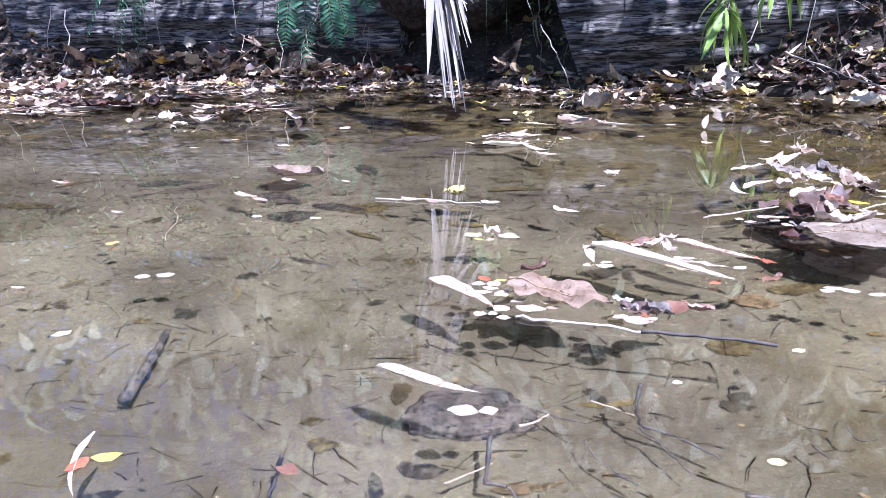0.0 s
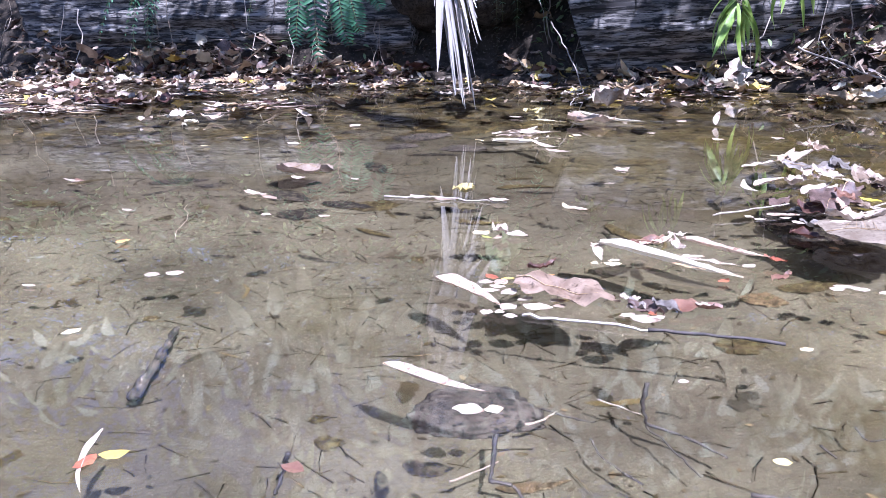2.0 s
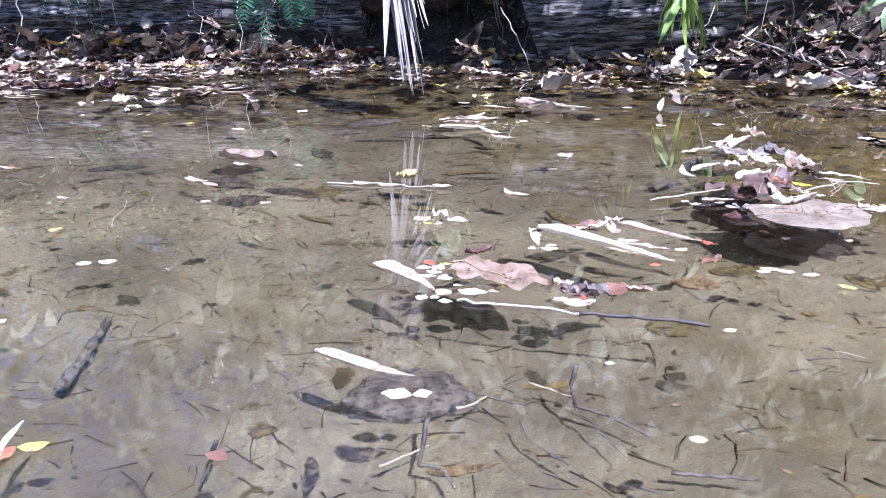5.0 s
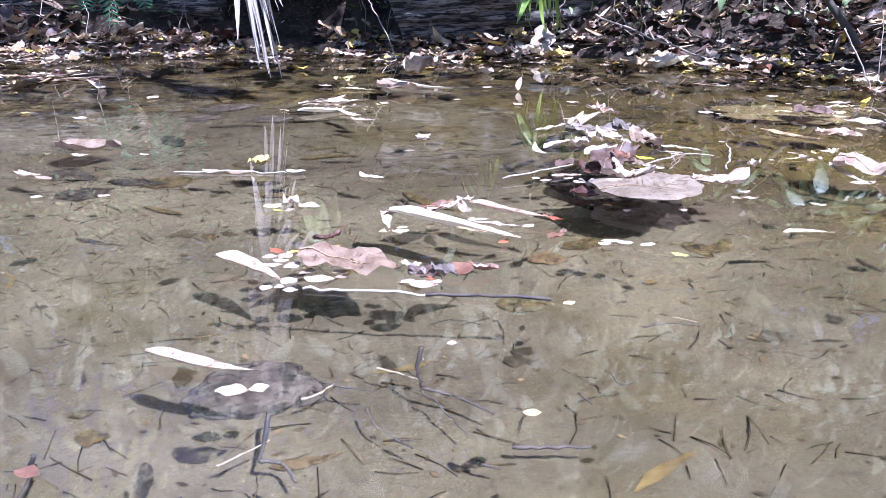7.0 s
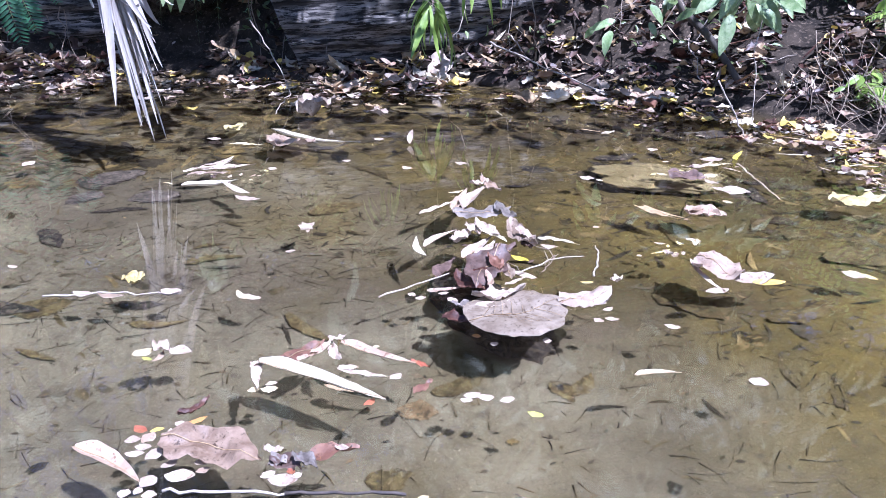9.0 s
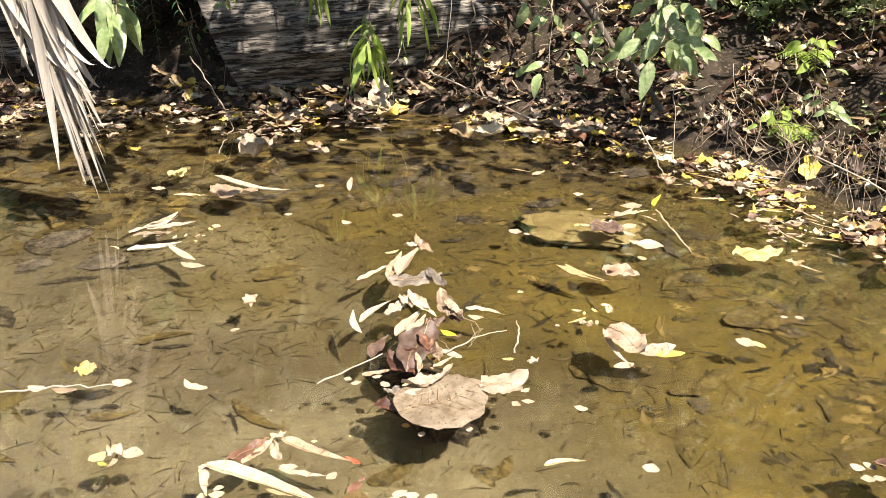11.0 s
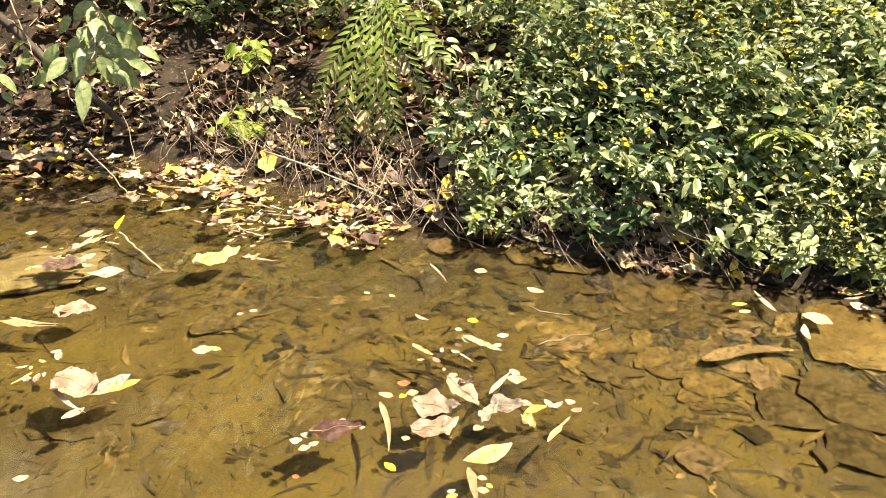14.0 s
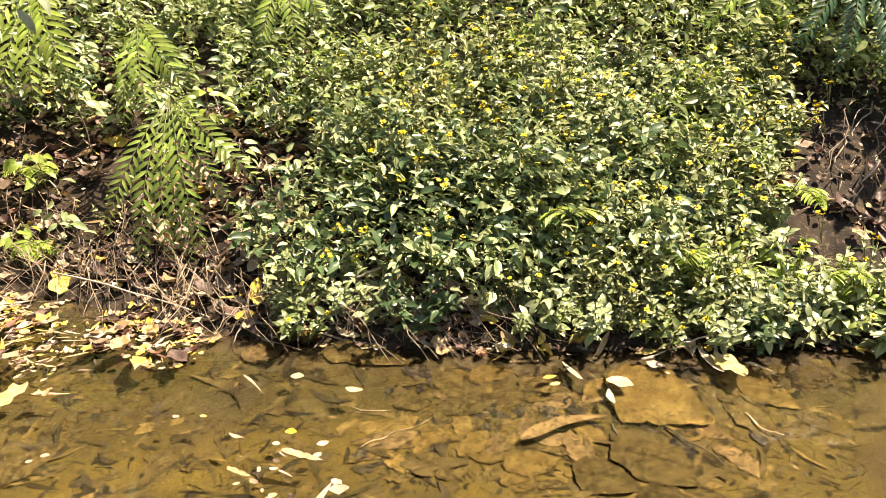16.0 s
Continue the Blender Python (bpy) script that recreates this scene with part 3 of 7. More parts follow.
afloat("strip", "pale", 0.263, 3.490, 0.236, 0.045, 24)
afloat("oval", "pale", 0.309, 3.538, 0.166, 0.041, 37)
afloat("strip", "pale", 0.346, 3.444, 0.232, 0.045, -0)
afloat("strip", "lilac", 0.263, 3.384, 0.189, 0.038, -13)
afloat("sheath", "palecream", 0.260, 3.243, 0.229, 0.045, 3)
afloat("oval", "pale", 0.350, 3.119, 0.250, 0.035, -67)
afloat("oval", "pale", 0.386, 2.991, 0.112, 0.048, -40)
afloat("broad", "yellowcream", 0.432, 4.165, 0.162, 0.092, 47)
afloat("sheath", "palecream", 0.779, 3.821, 0.536, 0.045, -45)
afloat("broad", "pinktan", 0.653, 3.741, 0.231, 0.185, -13)
afloat("strip", "cream", 0.457, 3.804, 0.183, 0.026, -25)
afloat("oval", "pale", 0.307, 3.971, 0.081, 0.049, -36)
afloat("curled", "pale", 0.875, 4.327, 0.223, 0.178, 12, 0.012)
afloat("oval", "yellow", 0.908, 4.514, 0.130, 0.097, -11)
afloat("upright", "pale", 1.193, 3.562, 0.075, 0.030, 56)
afloat("oval", "pale", 1.073, 3.177, 0.056, 0.030, -54)
afloat("oval", "pale", 0.848, 3.379, 0.040, 0.030, -10)
afloat("oval", "pale", 0.522, 3.369, 0.046, 0.030, -40)
afloat("oval", "pale", 1.068, 3.681, 0.053, 0.040, -32)
afloat("oval", "pale", 0.550, 2.612, 0.061, 0.036, -45)
afloat("oval", "pale", 0.551, 2.625, 0.078, 0.021, -84)
afloat("oval", "pale", 0.471, 2.420, 0.029, 0.022, -4)
afloat("oval", "pale", 0.332, 2.109, 0.018, 0.010, 46)
afloat("oval", "cream", 0.302, 2.143, 0.071, 0.022, -68)
afloat("oval", "pale", 0.323, 2.114, 0.041, 0.025, -39)
afloat("oval", "pale", 1.723, 2.785, 0.060, 0.045, -42)
afloat("strip", "tan", 1.771, 2.324, 0.213, 0.033, -62)
afloat("broad", "pinktan", 1.907, 2.265, 0.127, 0.102, -51)
afloat("oval", "pale", 2.258, 2.780, 0.172, 0.029, 14)
afloat("sheath", "cream", 1.176, 1.397, 0.111, 0.021, -13)
afloat("oval", "pale", 1.371, 1.295, 0.045, 0.032, -43)
afloat("oval", "pale", 1.338, 1.587, 0.041, 0.028, -41)
afloat("oval", "pale", 2.012, 1.683, 0.067, 0.041, -62)
afloat("oval", "pale", 0.745, 1.461, 0.041, 0.027, 1)
afloat("oval", "pale", 0.727, 1.447, 0.028, 0.018, -28)
afloat("broad", "pinkbroad", 1.649, 1.819, 0.158, 0.127, -69, 0.012)
afloat("strip", "pale", 1.611, 1.813, 0.236, 0.020, -98)
afloat("oval", "pale", 1.715, 1.753, 0.139, 0.067, -4)
afloat("oval", "yellow", 1.740, 1.715, 0.101, 0.036, -12)
afloat("oval", "pale", 1.570, 1.720, 0.069, 0.034, -9)
afloat("oval", "pale", 2.251, 1.764, 0.024, 0.018, -41)
afloat("oval", "pale", 1.309, 3.158, 0.053, 0.040, -39)
afloat("oval", "pale", 1.496, 2.284, 0.024, 0.018, -45)
afloat("oval", "pale", 1.501, 2.017, 0.018, 0.014, -47)
afloat("oval", "yellowgreen", 0.847, 1.348, 0.036, 0.022, -39)
afloat("bigleaf", "bigleaf", 0.972, 1.744, 0.280, 0.258, 6, 0.03)
afloat("broad", "palewarm", 1.166, 1.738, 0.158, 0.125, 3, 0.03)
afloat("curled", "pale", 1.279, 1.775, 0.036, 0.029, 1, 0.06)
afloat("broad", "maroon", 1.954, 1.034, 0.15, 0.085, -43, 0.006)
afloat("oval", "pale", 1.863, 1.101, 0.037, 0.027, -56)
afloat("oval", "pale", 1.893, 1.090, 0.036, 0.027, -74)
afloat("oval", "pale", 1.851, 1.057, 0.036, 0.027, -32)
afloat("oval", "pale", 1.881, 1.050, 0.029, 0.022, -38)
afloat("oval", "orange", 1.971, 1.063, 0.045, 0.027, -34)
afloat("oval", "pale", 2.011, 0.986, 0.023, 0.017, -48)
afloat("oval", "pale", 2.001, 1.049, 0.031, 0.023, -58)
afloat("sheath", "cream", 2.048, 0.932, 0.226, 0.020, -135)
afloat("oval", "brightyellow", 1.927, 0.815, 0.046, 0.024, -101)
afloat("oval", "cream", 2.172, 1.024, 0.050, 0.028, -76)
afloat("oval", "redorange", 2.251, 1.016, 0.043, 0.032, -48)
afloat("oval", "brightyellow", 2.198, 0.977, 0.028, 0.021, -23)
afloat("oval", "cream", 2.227, 0.964, 0.039, 0.029, -44)
afloat("broad", "pinkbroad", 2.193, 0.865, 0.127, 0.102, -80, 0.012)
afloat("broad", "pinkbroad", 2.130, 0.810, 0.145, 0.085, -36, 0.01)
afloat("broad", "pinktan", 2.299, 0.827, 0.166, 0.068, -113, 0.015)
afloat("oval", "cream", 2.380, 0.915, 0.029, 0.022, -61)
afloat("curled", "brown", 2.354, 0.848, 0.055, 0.036, -22, 0.012)
afloat("broad", "bluegrey", 2.242, 0.842, 0.086, 0.069, -80)
afloat("oval", "pale", 2.416, 0.766, 0.133, 0.021, 2)
afloat("oval", "pale", 2.472, 0.738, 0.065, 0.045, -59)
afloat("oval", "pale", 2.501, 0.761, 0.041, 0.030, -98)
afloat("broad", "bluegrey", 2.339, 0.692, 0.104, 0.083, -60)
afloat("curled", "pale", 2.264, 0.708, 0.097, 0.042, 2, 0.01)
afloat("oval", "cream", 2.203, 0.708, 0.040, 0.029, -17)
afloat("oval", "pale", 2.375, 0.655, 0.051, 0.034, -67)
afloat("curled", "yellowcream", 2.297, 0.596, 0.070, 0.034, -120, 0.01)
afloat("oval", "yellow", 2.370, 0.612, 0.078, 0.031, -28)
afloat("oval", "pale", 2.424, 0.597, 0.039, 0.022, -106)
afloat("oval", "pale", 2.427, 0.577, 0.054, 0.023, -24)
afloat("oval", "pale", 2.466, 0.547, 0.033, 0.025, -72)
afloat("strip", "tan", 2.328, 0.513, 0.141, 0.020, -0)
afloat("oval", "lilac", 2.440, 0.514, 0.041, 0.024, -33)
afloat("oval", "cream", 2.047, 0.853, 0.027, 0.020, -70)
afloat("oval", "yellow", 2.079, 0.847, 0.024, 0.018, -73)
afloat("oval", "palegreen", 2.113, 0.620, 0.155, 0.070, -27, 0.008)
afloat("strip", "tan", 1.993, 0.592, 0.143, 0.026, -138)
afloat("oval", "cream", 1.997, 0.563, 0.033, 0.024, -71)
afloat("oval", "orange", 2.020, 0.559, 0.023, 0.016, -96)
afloat("oval", "cream", 2.032, 0.589, 0.027, 0.020, -67)
afloat("oval", "orange", 1.934, 0.618, 0.033, 0.023, -34)
afloat("oval", "palewarm", 1.948, 0.630, 0.024, 0.016, -39)
afloat("strip", "tan", 1.869, 0.604, 0.098, 0.020, -55)
afloat("oval", "cream", 1.918, 0.563, 0.032, 0.024, -19)
afloat("oval", "cream", 1.672, 0.840, 0.030, 0.020, -64)
afloat("strip", "tan", 2.439, 1.073, 0.111, 0.022, -97)
afloat("strip", "cream", 2.584, 0.934, 0.162, 0.032, -92)
afloat("oval", "pale", 2.581, 0.999, 0.036, 0.027, -72)
afloat("oval", "pale", 2.604, 0.889, 0.036, 0.026, -25)
afloat("oval", "pale", 2.670, 0.905, 0.043, 0.030, -48)
afloat("oval", "pale", 1.936, 0.815, 0.006, 0.002, 6)
afloat("oval", "redorange", 1.758, 0.998, 0.021, 0.016, -74)
afloat("broad", "brown", 2.092, 2.639, 0.146, 0.117, -34, 0.008)
afloat("oval", "cream", 2.037, 2.721, 0.053, 0.028, -48)
afloat("oval", "pale", 2.165, 2.571, 0.070, 0.027, -76)
afloat("oval", "pale", 2.134, 2.467, 0.083, 0.039, -63)
afloat("oval", "pale", 2.165, 2.425, 0.109, 0.077, -31)
afloat("oval", "cream", 2.207, 2.636, 0.069, 0.046, -5)
afloat("oval", "pale", 2.158, 2.656, 0.064, 0.029, -69)
afloat("strip", "cream", 2.331, 2.756, 0.137, 0.027, 1)
afloat("oval", "pale", 2.344, 2.827, 0.101, 0.076, -25)
afloat("broad", "pinktan", 1.926, 2.271, 0.144, 0.079, -55)
afloat("strip", "tan", 1.799, 2.320, 0.211, 0.018, -67)
afloat("oval", "cream", 2.074, 2.348, 0.041, 0.030, -48)
afloat("broad", "yellowcream", 2.497, 2.171, 0.205, 0.117, -15, 0.008)
afloat("oval", "brightyellow", 2.487, 2.825, 0.167, 0.023, 43)
afloat("strip", "tan", 2.117, 3.471, 0.143, 0.013, -53)
afloat("oval", "palecream", 2.166, 3.407, 0.097, 0.041, 20)
afloat("oval", "pale", 2.203, 3.066, 0.051, 0.038, -40)
afloat("oval", "pale", 1.756, 2.741, 0.034, 0.022, -56)
afloat("oval", "pale", 2.293, 1.739, 0.032, 0.024, -64)
afloat("oval", "cream", 2.029, 1.696, 0.033, 0.025, -61)
afloat("oval", "yellowcream", 2.044, 1.657, 0.051, 0.024, -74)
afloat("sheath", "palecream", 3.529, 0.736, 0.316, 0.045, -80, 0.008)
afloat("oval", "pale", 3.450, 0.893, 0.105, 0.060, -96)
afloat("strip", "pale", 2.929, 1.363, 0.166, 0.012, -122)
afloat("oval", "pale", 2.608, 1.208, 0.068, 0.020, -98)
afloat("oval", "brightyellow", 2.693, 1.044, 0.042, 0.031, -75)
afloat("oval", "pale", 2.616, 1.054, 0.029, 0.022, -79)
afloat("oval", "pale", 2.638, 1.488, 0.029, 0.018, -81)
afloat("oval", "yellowcream", 2.673, 1.395, 0.028, 0.018, -82)
afloat("oval", "cream", 3.033, 1.225, 0.056, 0.040, -75)
afloat("oval", "cream", 3.022, 0.969, 0.073, 0.039, -86)
afloat("oval", "palecream", 3.425, 0.222, 0.164, 0.025, -138)
afloat("oval", "yellow", 3.361, 0.296, 0.060, 0.029, -48)
afloat("oval", "yellowcream", 3.319, 0.263, 0.049, 0.025, -44)
afloat("oval", "palecream", 3.698, -0.276, 0.229, 0.039, -150)
afloat("broad", "yellowcream", 3.652, -0.348, 0.203, 0.104, -142, 0.012)
afloat("oval", "palecream", 3.734, -0.303, 0.194, 0.027, -172)
afloat("sheath", "cream", 3.711, -0.460, 0.113, 0.022, -109)
afloat("oval", "pale", 3.600, -0.076, 0.077, 0.058, -101)
afloat("oval", "pale", 3.549, -0.127, 0.021, 0.013, -122)
afloat("oval", "cream", 3.398, 0.034, 0.104, 0.071, -94)
afloat("oval", "palecream", 3.296, 0.046, 0.099, 0.028, -158)
afloat("oval", "yellowcream", 3.689, -0.032, 0.120, 0.054, -46)
afloat("oval", "brightyellow", 3.825, -0.137, 0.085, 0.022, -138)

# the leaf mound, and the two clusters nearer the camera
afloat("broad", "pinktan", 1.115, 2.601, 0.219, 0.045, 58, 0.035)
afloat("sheath", "palewarm", 1.184, 2.631, 0.267, 0.060, 51, 0.030)
afloat("curled", "pale", 1.234, 2.728, 0.075, 0.034, -3, 0.050)
afloat("curled", "pinktan", 1.277, 2.720, 0.179, 0.041, -87, 0.030)
afloat("strip", "pale", 1.037, 2.639, 0.174, 0.030, 26, 0.008)
afloat("oval", "cream", 1.162, 2.796, 0.063, 0.020, 4, 0.006)
afloat("broad", "bluegrey", 1.154, 2.488, 0.210, 0.100, -5, 0.020)
afloat("curled", "bluegrey", 1.220, 2.430, 0.158, 0.041, -85, 0.030)
afloat("curled", "pale", 1.014, 2.312, 0.153, 0.041, 44, 0.020)
afloat("sheath", "pale", 0.951, 2.329, 0.178, 0.032, 35, 0.015)
afloat("oval", "palecream", 0.870, 2.284, 0.164, 0.026, -95, 0.012)
afloat("curled", "palewarm", 1.056, 2.310, 0.087, 0.031, -74, 0.035)
afloat("sheath", "pale", 1.034, 2.206, 0.207, 0.045, 43, 0.020)
afloat("strip", "palewarm", 1.048, 2.178, 0.149, 0.035, 43, 0.030)
afloat("curled", "pale", 1.096, 2.283, 0.138, 0.041, -77, 0.040)
afloat("strip", "palecream", 1.097, 2.235, 0.144, 0.030, -74, 0.045)
afloat("curled", "lilac", 1.186, 2.204, 0.219, 0.058, -90, 0.030)
afloat("curled", "palewarm", 1.183, 2.171, 0.113, 0.034, -81, 0.050)
afloat("curled", "brown", 1.170, 2.143, 0.085, 0.034, -91, 0.030)
afloat("strip", "palecream", 1.308, 2.191, 0.141, 0.028, -40, 0.010)
afloat("oval", "pale", 1.267, 2.178, 0.057, 0.025, -33, 0.006)
afloat("oval", "brightyellow", 1.134, 2.102, 0.066, 0.028, -60, 0.012)
afloat("broad", "brown", 0.999, 2.023, 0.269, 0.130, -126, 0.020)
afloat("broad", "maroon", 0.936, 1.972, 0.168, 0.100, -81, 0.015)
afloat("curled", "pinktan", 0.957, 1.921, 0.103, 0.020, -106, 0.040)
afloat("broad", "lilac", 1.040, 1.988, 0.134, 0.040, -99, 0.030)
afloat("curled", "redbrown", 1.021, 2.034, 0.117, 0.034, -96, 0.035)
afloat("broad", "brown", 1.109, 2.165, 0.052, 0.090, 107, 0.020)
afloat("oval", "pale", 1.087, 1.969, 0.092, 0.028, -57, 0.020)
afloat("strip", "pale", 1.049, 1.932, 0.088, 0.020, 23, 0.025)
afloat("oval", "pale", 1.052, 1.902, 0.054, 0.022, 36, 0.020)
afloat("curled", "pale", 0.961, 1.845, 0.155, 0.048, 0, 0.030)
afloat("strip", "palewarm", 0.938, 1.809, 0.121, 0.030, 2, 0.035)
afloat("strip", "pinktan", 0.853, 1.982, 0.108, 0.022, -1, 0.008)
afloat("oval", "pale", 0.754, 1.984, 0.025, 0.020, -43, 0.006)
afloat("oval", "pale", 0.772, 1.955, 0.032, 0.020, -8, 0.006)
afloat("oval", "pale", 0.841, 1.962, 0.032, 0.020, -7, 0.006)
afloat("oval", "pale", 0.851, 1.911, 0.037, 0.026, -57, 0.008)
afloat("curled", "bluegrey", 0.866, 1.838, 0.088, 0.034, -36, 0.012)
afloat("curled", "pale", 0.874, 1.818, 0.052, 0.024, -36, 0.018)
afloat("oval", "pale", 0.874, 1.655, 0.021, 0.022, -19, 0.004)
afloat("oval", "pale", 1.004, 1.626, 0.023, 0.024, -29, 0.004)
afloat("oval", "orange", 0.845, 1.706, 0.024, 0.020, -38, 0.004)
afloat("oval", "yellowcream", 1.257, 1.898, 0.040, 0.018, -24, 0.004)
afloat("oval", "pale", 1.172, 1.672, 0.031, 0.026, -63, 0.006)
afloat("oval", "pale", 1.212, 1.673, 0.039, 0.020, -28, 0.005)
afloat("oval", "pale", 1.229, 1.726, 0.032, 0.020, 9, 0.006)
afloat("oval", "pale", 1.491, 2.281, 0.022, 0.016, -33, 0.004)
afloat("strip", "brown", 0.900, 2.120, 0.144, 0.050, 49, 0.004)
afloat("strip", "maroon", 0.829, 1.807, 0.082, 0.050, -52, 0.004)
afloat("sheath", "pinktan", -0.008, 1.453, 0.193, 0.045, -49, 0.010)
afloat("oval", "palewarm", 0.069, 1.382, 0.037, 0.035, 52, 0.008)
afloat("oval", "pale", 0.029, 1.364, 0.026, 0.022, -19, 0.006)
afloat("oval", "pale", 0.053, 1.361, 0.019, 0.024, -14, 0.007)
afloat("oval", "palewarm", 0.072, 1.344, 0.029, 0.026, -12, 0.005)
afloat("oval", "pale", 0.036, 1.528, 0.032, 0.024, -4, 0.006)
afloat("oval", "pale", 0.058, 1.494, 0.034, 0.022, -16, 0.008)
afloat("oval", "pale", 0.042, 1.481, 0.040, 0.022, -16, 0.006)
afloat("oval", "palewarm", 0.077, 1.466, 0.042, 0.032, 48, 0.008)
afloat("oval", "pinktan", 0.066, 1.527, 0.038, 0.030, 53, 0.006)
afloat("oval", "redorange", 0.051, 1.566, 0.038, 0.022, -49, 0.004)
afloat("oval", "yellow", 0.083, 1.550, 0.029, 0.016, 7, 0.004)
afloat("curled", "maroon", 0.160, 1.587, 0.083, 0.027, 36, 0.015)
afloat("oval", "orange", 0.162, 1.556, 0.046, 0.018, 16, 0.006)
afloat("curled", "pale", 0.115, 1.511, 0.030, 0.022, -3, 0.008)
afloat("oval", "pale", 0.129, 1.554, 0.023, 0.020, -24, 0.008)
afloat("oval", "pale", 0.142, 1.521, 0.028, 0.028, -10, 0.008)
afloat("oval", "palewarm", 0.163, 1.479, 0.030, 0.014, -21, 0.005)
afloat("broad", "soaked", 0.187, 1.423, 0.228, 0.115, -37, 0.003)
afloat("oval", "pale", 0.108, 1.424, 0.034, 0.026, 22, 0.006)
afloat("oval", "pale", 0.127, 1.379, 0.058, 0.040, -17, 0.006)
afloat("oval", "pale", 0.170, 1.407, 0.034, 0.020, -13, 0.007)
afloat("oval", "pinktan", 0.169, 1.384, 0.028, 0.020, 10, 0.007)
afloat("curled", "pale", 0.305, 1.392, 0.040, 0.019, -19, 0.014)
afloat("curled", "bluegrey", 0.309, 1.357, 0.048, 0.031, 41, 0.010)
afloat("oval", "pale", 0.286, 1.330, 0.032, 0.026, 21, 0.008)
afloat("oval", "palewarm", 0.310, 1.299, 0.056, 0.036, -19, 0.010)
afloat("curled", "bluegrey", 0.357, 1.326, 0.065, 0.031, -53, 0.012)
afloat("curled", "brown", 0.322, 1.336, 0.076, 0.041, -47, 0.006)
afloat("oval", "redorange", 0.328, 1.316, 0.017, 0.018, 13, 0.016)
afloat("oval", "pale", 0.337, 1.302, 0.021, 0.018, 6, 0.014)
afloat("strip", "redbrown", 0.418, 1.351, 0.102, 0.045, 2, 0.006)
afloat("curled", "palewarm", 0.437, 1.359, 0.036, 0.015, -16, 0.010)
afloat("oval", "orange", 0.379, 1.349, 0.025, 0.018, -49, 0.010)
afloat("sheath", "palecream", 0.431, 1.604, 0.344, 0.050, -44, 0.012)
afloat("strip", "pale", 0.299, 1.682, 0.119, 0.028, -94, 0.014)
afloat("curled", "pale", 0.309, 1.721, 0.042, 0.015, -19, 0.018)
afloat("oval", "cream", 0.286, 1.636, 0.026, 0.020, -2, 0.005)
afloat("oval", "cream", 0.321, 1.631, 0.039, 0.024, -12, 0.005)
afloat("oval", "pale", 0.328, 1.647, 0.028, 0.020, 0, 0.007)
afloat("broad", "redbrown", 0.418, 1.757, 0.121, 0.055, 23, 0.010)
afloat("curled", "pinktan", 0.445, 1.733, 0.131, 0.024, 39, 0.016)
afloat("sheath", "pinktan", 0.583, 1.684, 0.214, 0.036, -46, 0.014)
afloat("curled", "redorange", 0.668, 1.604, 0.056, 0.015, -56, 0.012)
afloat("curled", "pale", 0.505, 1.779, 0.046, 0.020, 0, 0.020)
afloat("curled", "pale", 0.491, 1.710, 0.078, 0.027, -84, 0.014)
afloat("strip", "pale", 0.539, 1.623, 0.137, 0.022, -34, 0.008)
afloat("oval", "pale", 0.601, 1.579, 0.035, 0.026, 28, 0.009)
afloat("oval", "pale", 0.507, 1.655, 0.050, 0.026, -27, 0.010)
afloat("oval", "cream", 0.593, 1.738, 0.017, 0.012, -9, 0.005)
afloat("strip", "redbrown", 0.653, 1.528, 0.067, 0.030, 35, 0.002)
afloat("oval", "redorange", 0.522, 1.505, 0.033, 0.020, 32, 0.006)
afloat("strip", "tan", 0.466, 1.559, 0.076, 0.012, -41, 0.020)


def rod(name, material_name, points, r0, r1, label, category="twig", group=""):
    s = Soup()
    a = Vector(points[0])
    pts = [Vector(p) - a for p in points]
    if len(pts) <= 3:
        rr = random.Random(str(points[0]))
        ends = [pts[0] * 2 - pts[1]] + pts + [pts[-1] * 2 - pts[-2]]
        fine = []
        for p, q, u, v in zip(ends, ends[1:], ends[2:], ends[3:]):
            bend = 0.022 * (u - q).length
            for k in range(6):
                w = k / 6
                c = 0.5 * (2 * q + (u - p) * w + (2 * p - 5 * q + 4 * u - v) * w * w + (3 * q - p - 3 * u + v) * w ** 3)
                fine.append(c + Vector((rr.gauss(0, bend), rr.gauss(0, bend), rr.gauss(0, 0.4 * bend))) * (k > 0))
        pts = fine + [pts[-1]]
        radii = [q * rr.uniform(0.82, 1.2) for q in taper(r0, r1, len(pts) - 1)]
    else:
        radii = taper(r0, r1, len(pts) - 1)
    s.add(*tube(pts, radii, 6))
    return thing(name, s, material_name, Matrix.Translation(a), label, category, group)

# loose leaflets gathered round the larger clusters: centre, spread, number
for cx, cy, sx, sy, count in ((1.0, 2.05, 0.16, 0.30, 12), (2.45, 1.0, 0.26, 0.12, 8), (1.62, 2.02, 0.10, 0.07, 10), (0.3, 3.3, 0.2, 0.12, 14),
                              (2.2, 2.75, 0.2, 0.12, 18), (2.75, 2.3, 0.10, 0.22, 26)):
    for k in range(count):
        x, y = cx + rng.gauss(0, 0.5) * sx, cy + rng.gauss(0, 0.5) * sy
        shape = rng.choice(("oval", "oval", "curled", "oval", "strip"))
        size = rng.uniform(0.018, 0.042) if shape != "strip" else rng.uniform(0.05, 0.10)
        afloat(shape, rng.choice(("pale", "pale", "cream", "palewarm", "pinktan", "lilac", "yellowcream", "brown")), x, y, size, size * (rng.uniform(0.4, 0.65) if shape != "strip" else 0.14),
               rng.uniform(0, 360), 0.004 + 0.012 * rng.random() * (shape == "curled"))

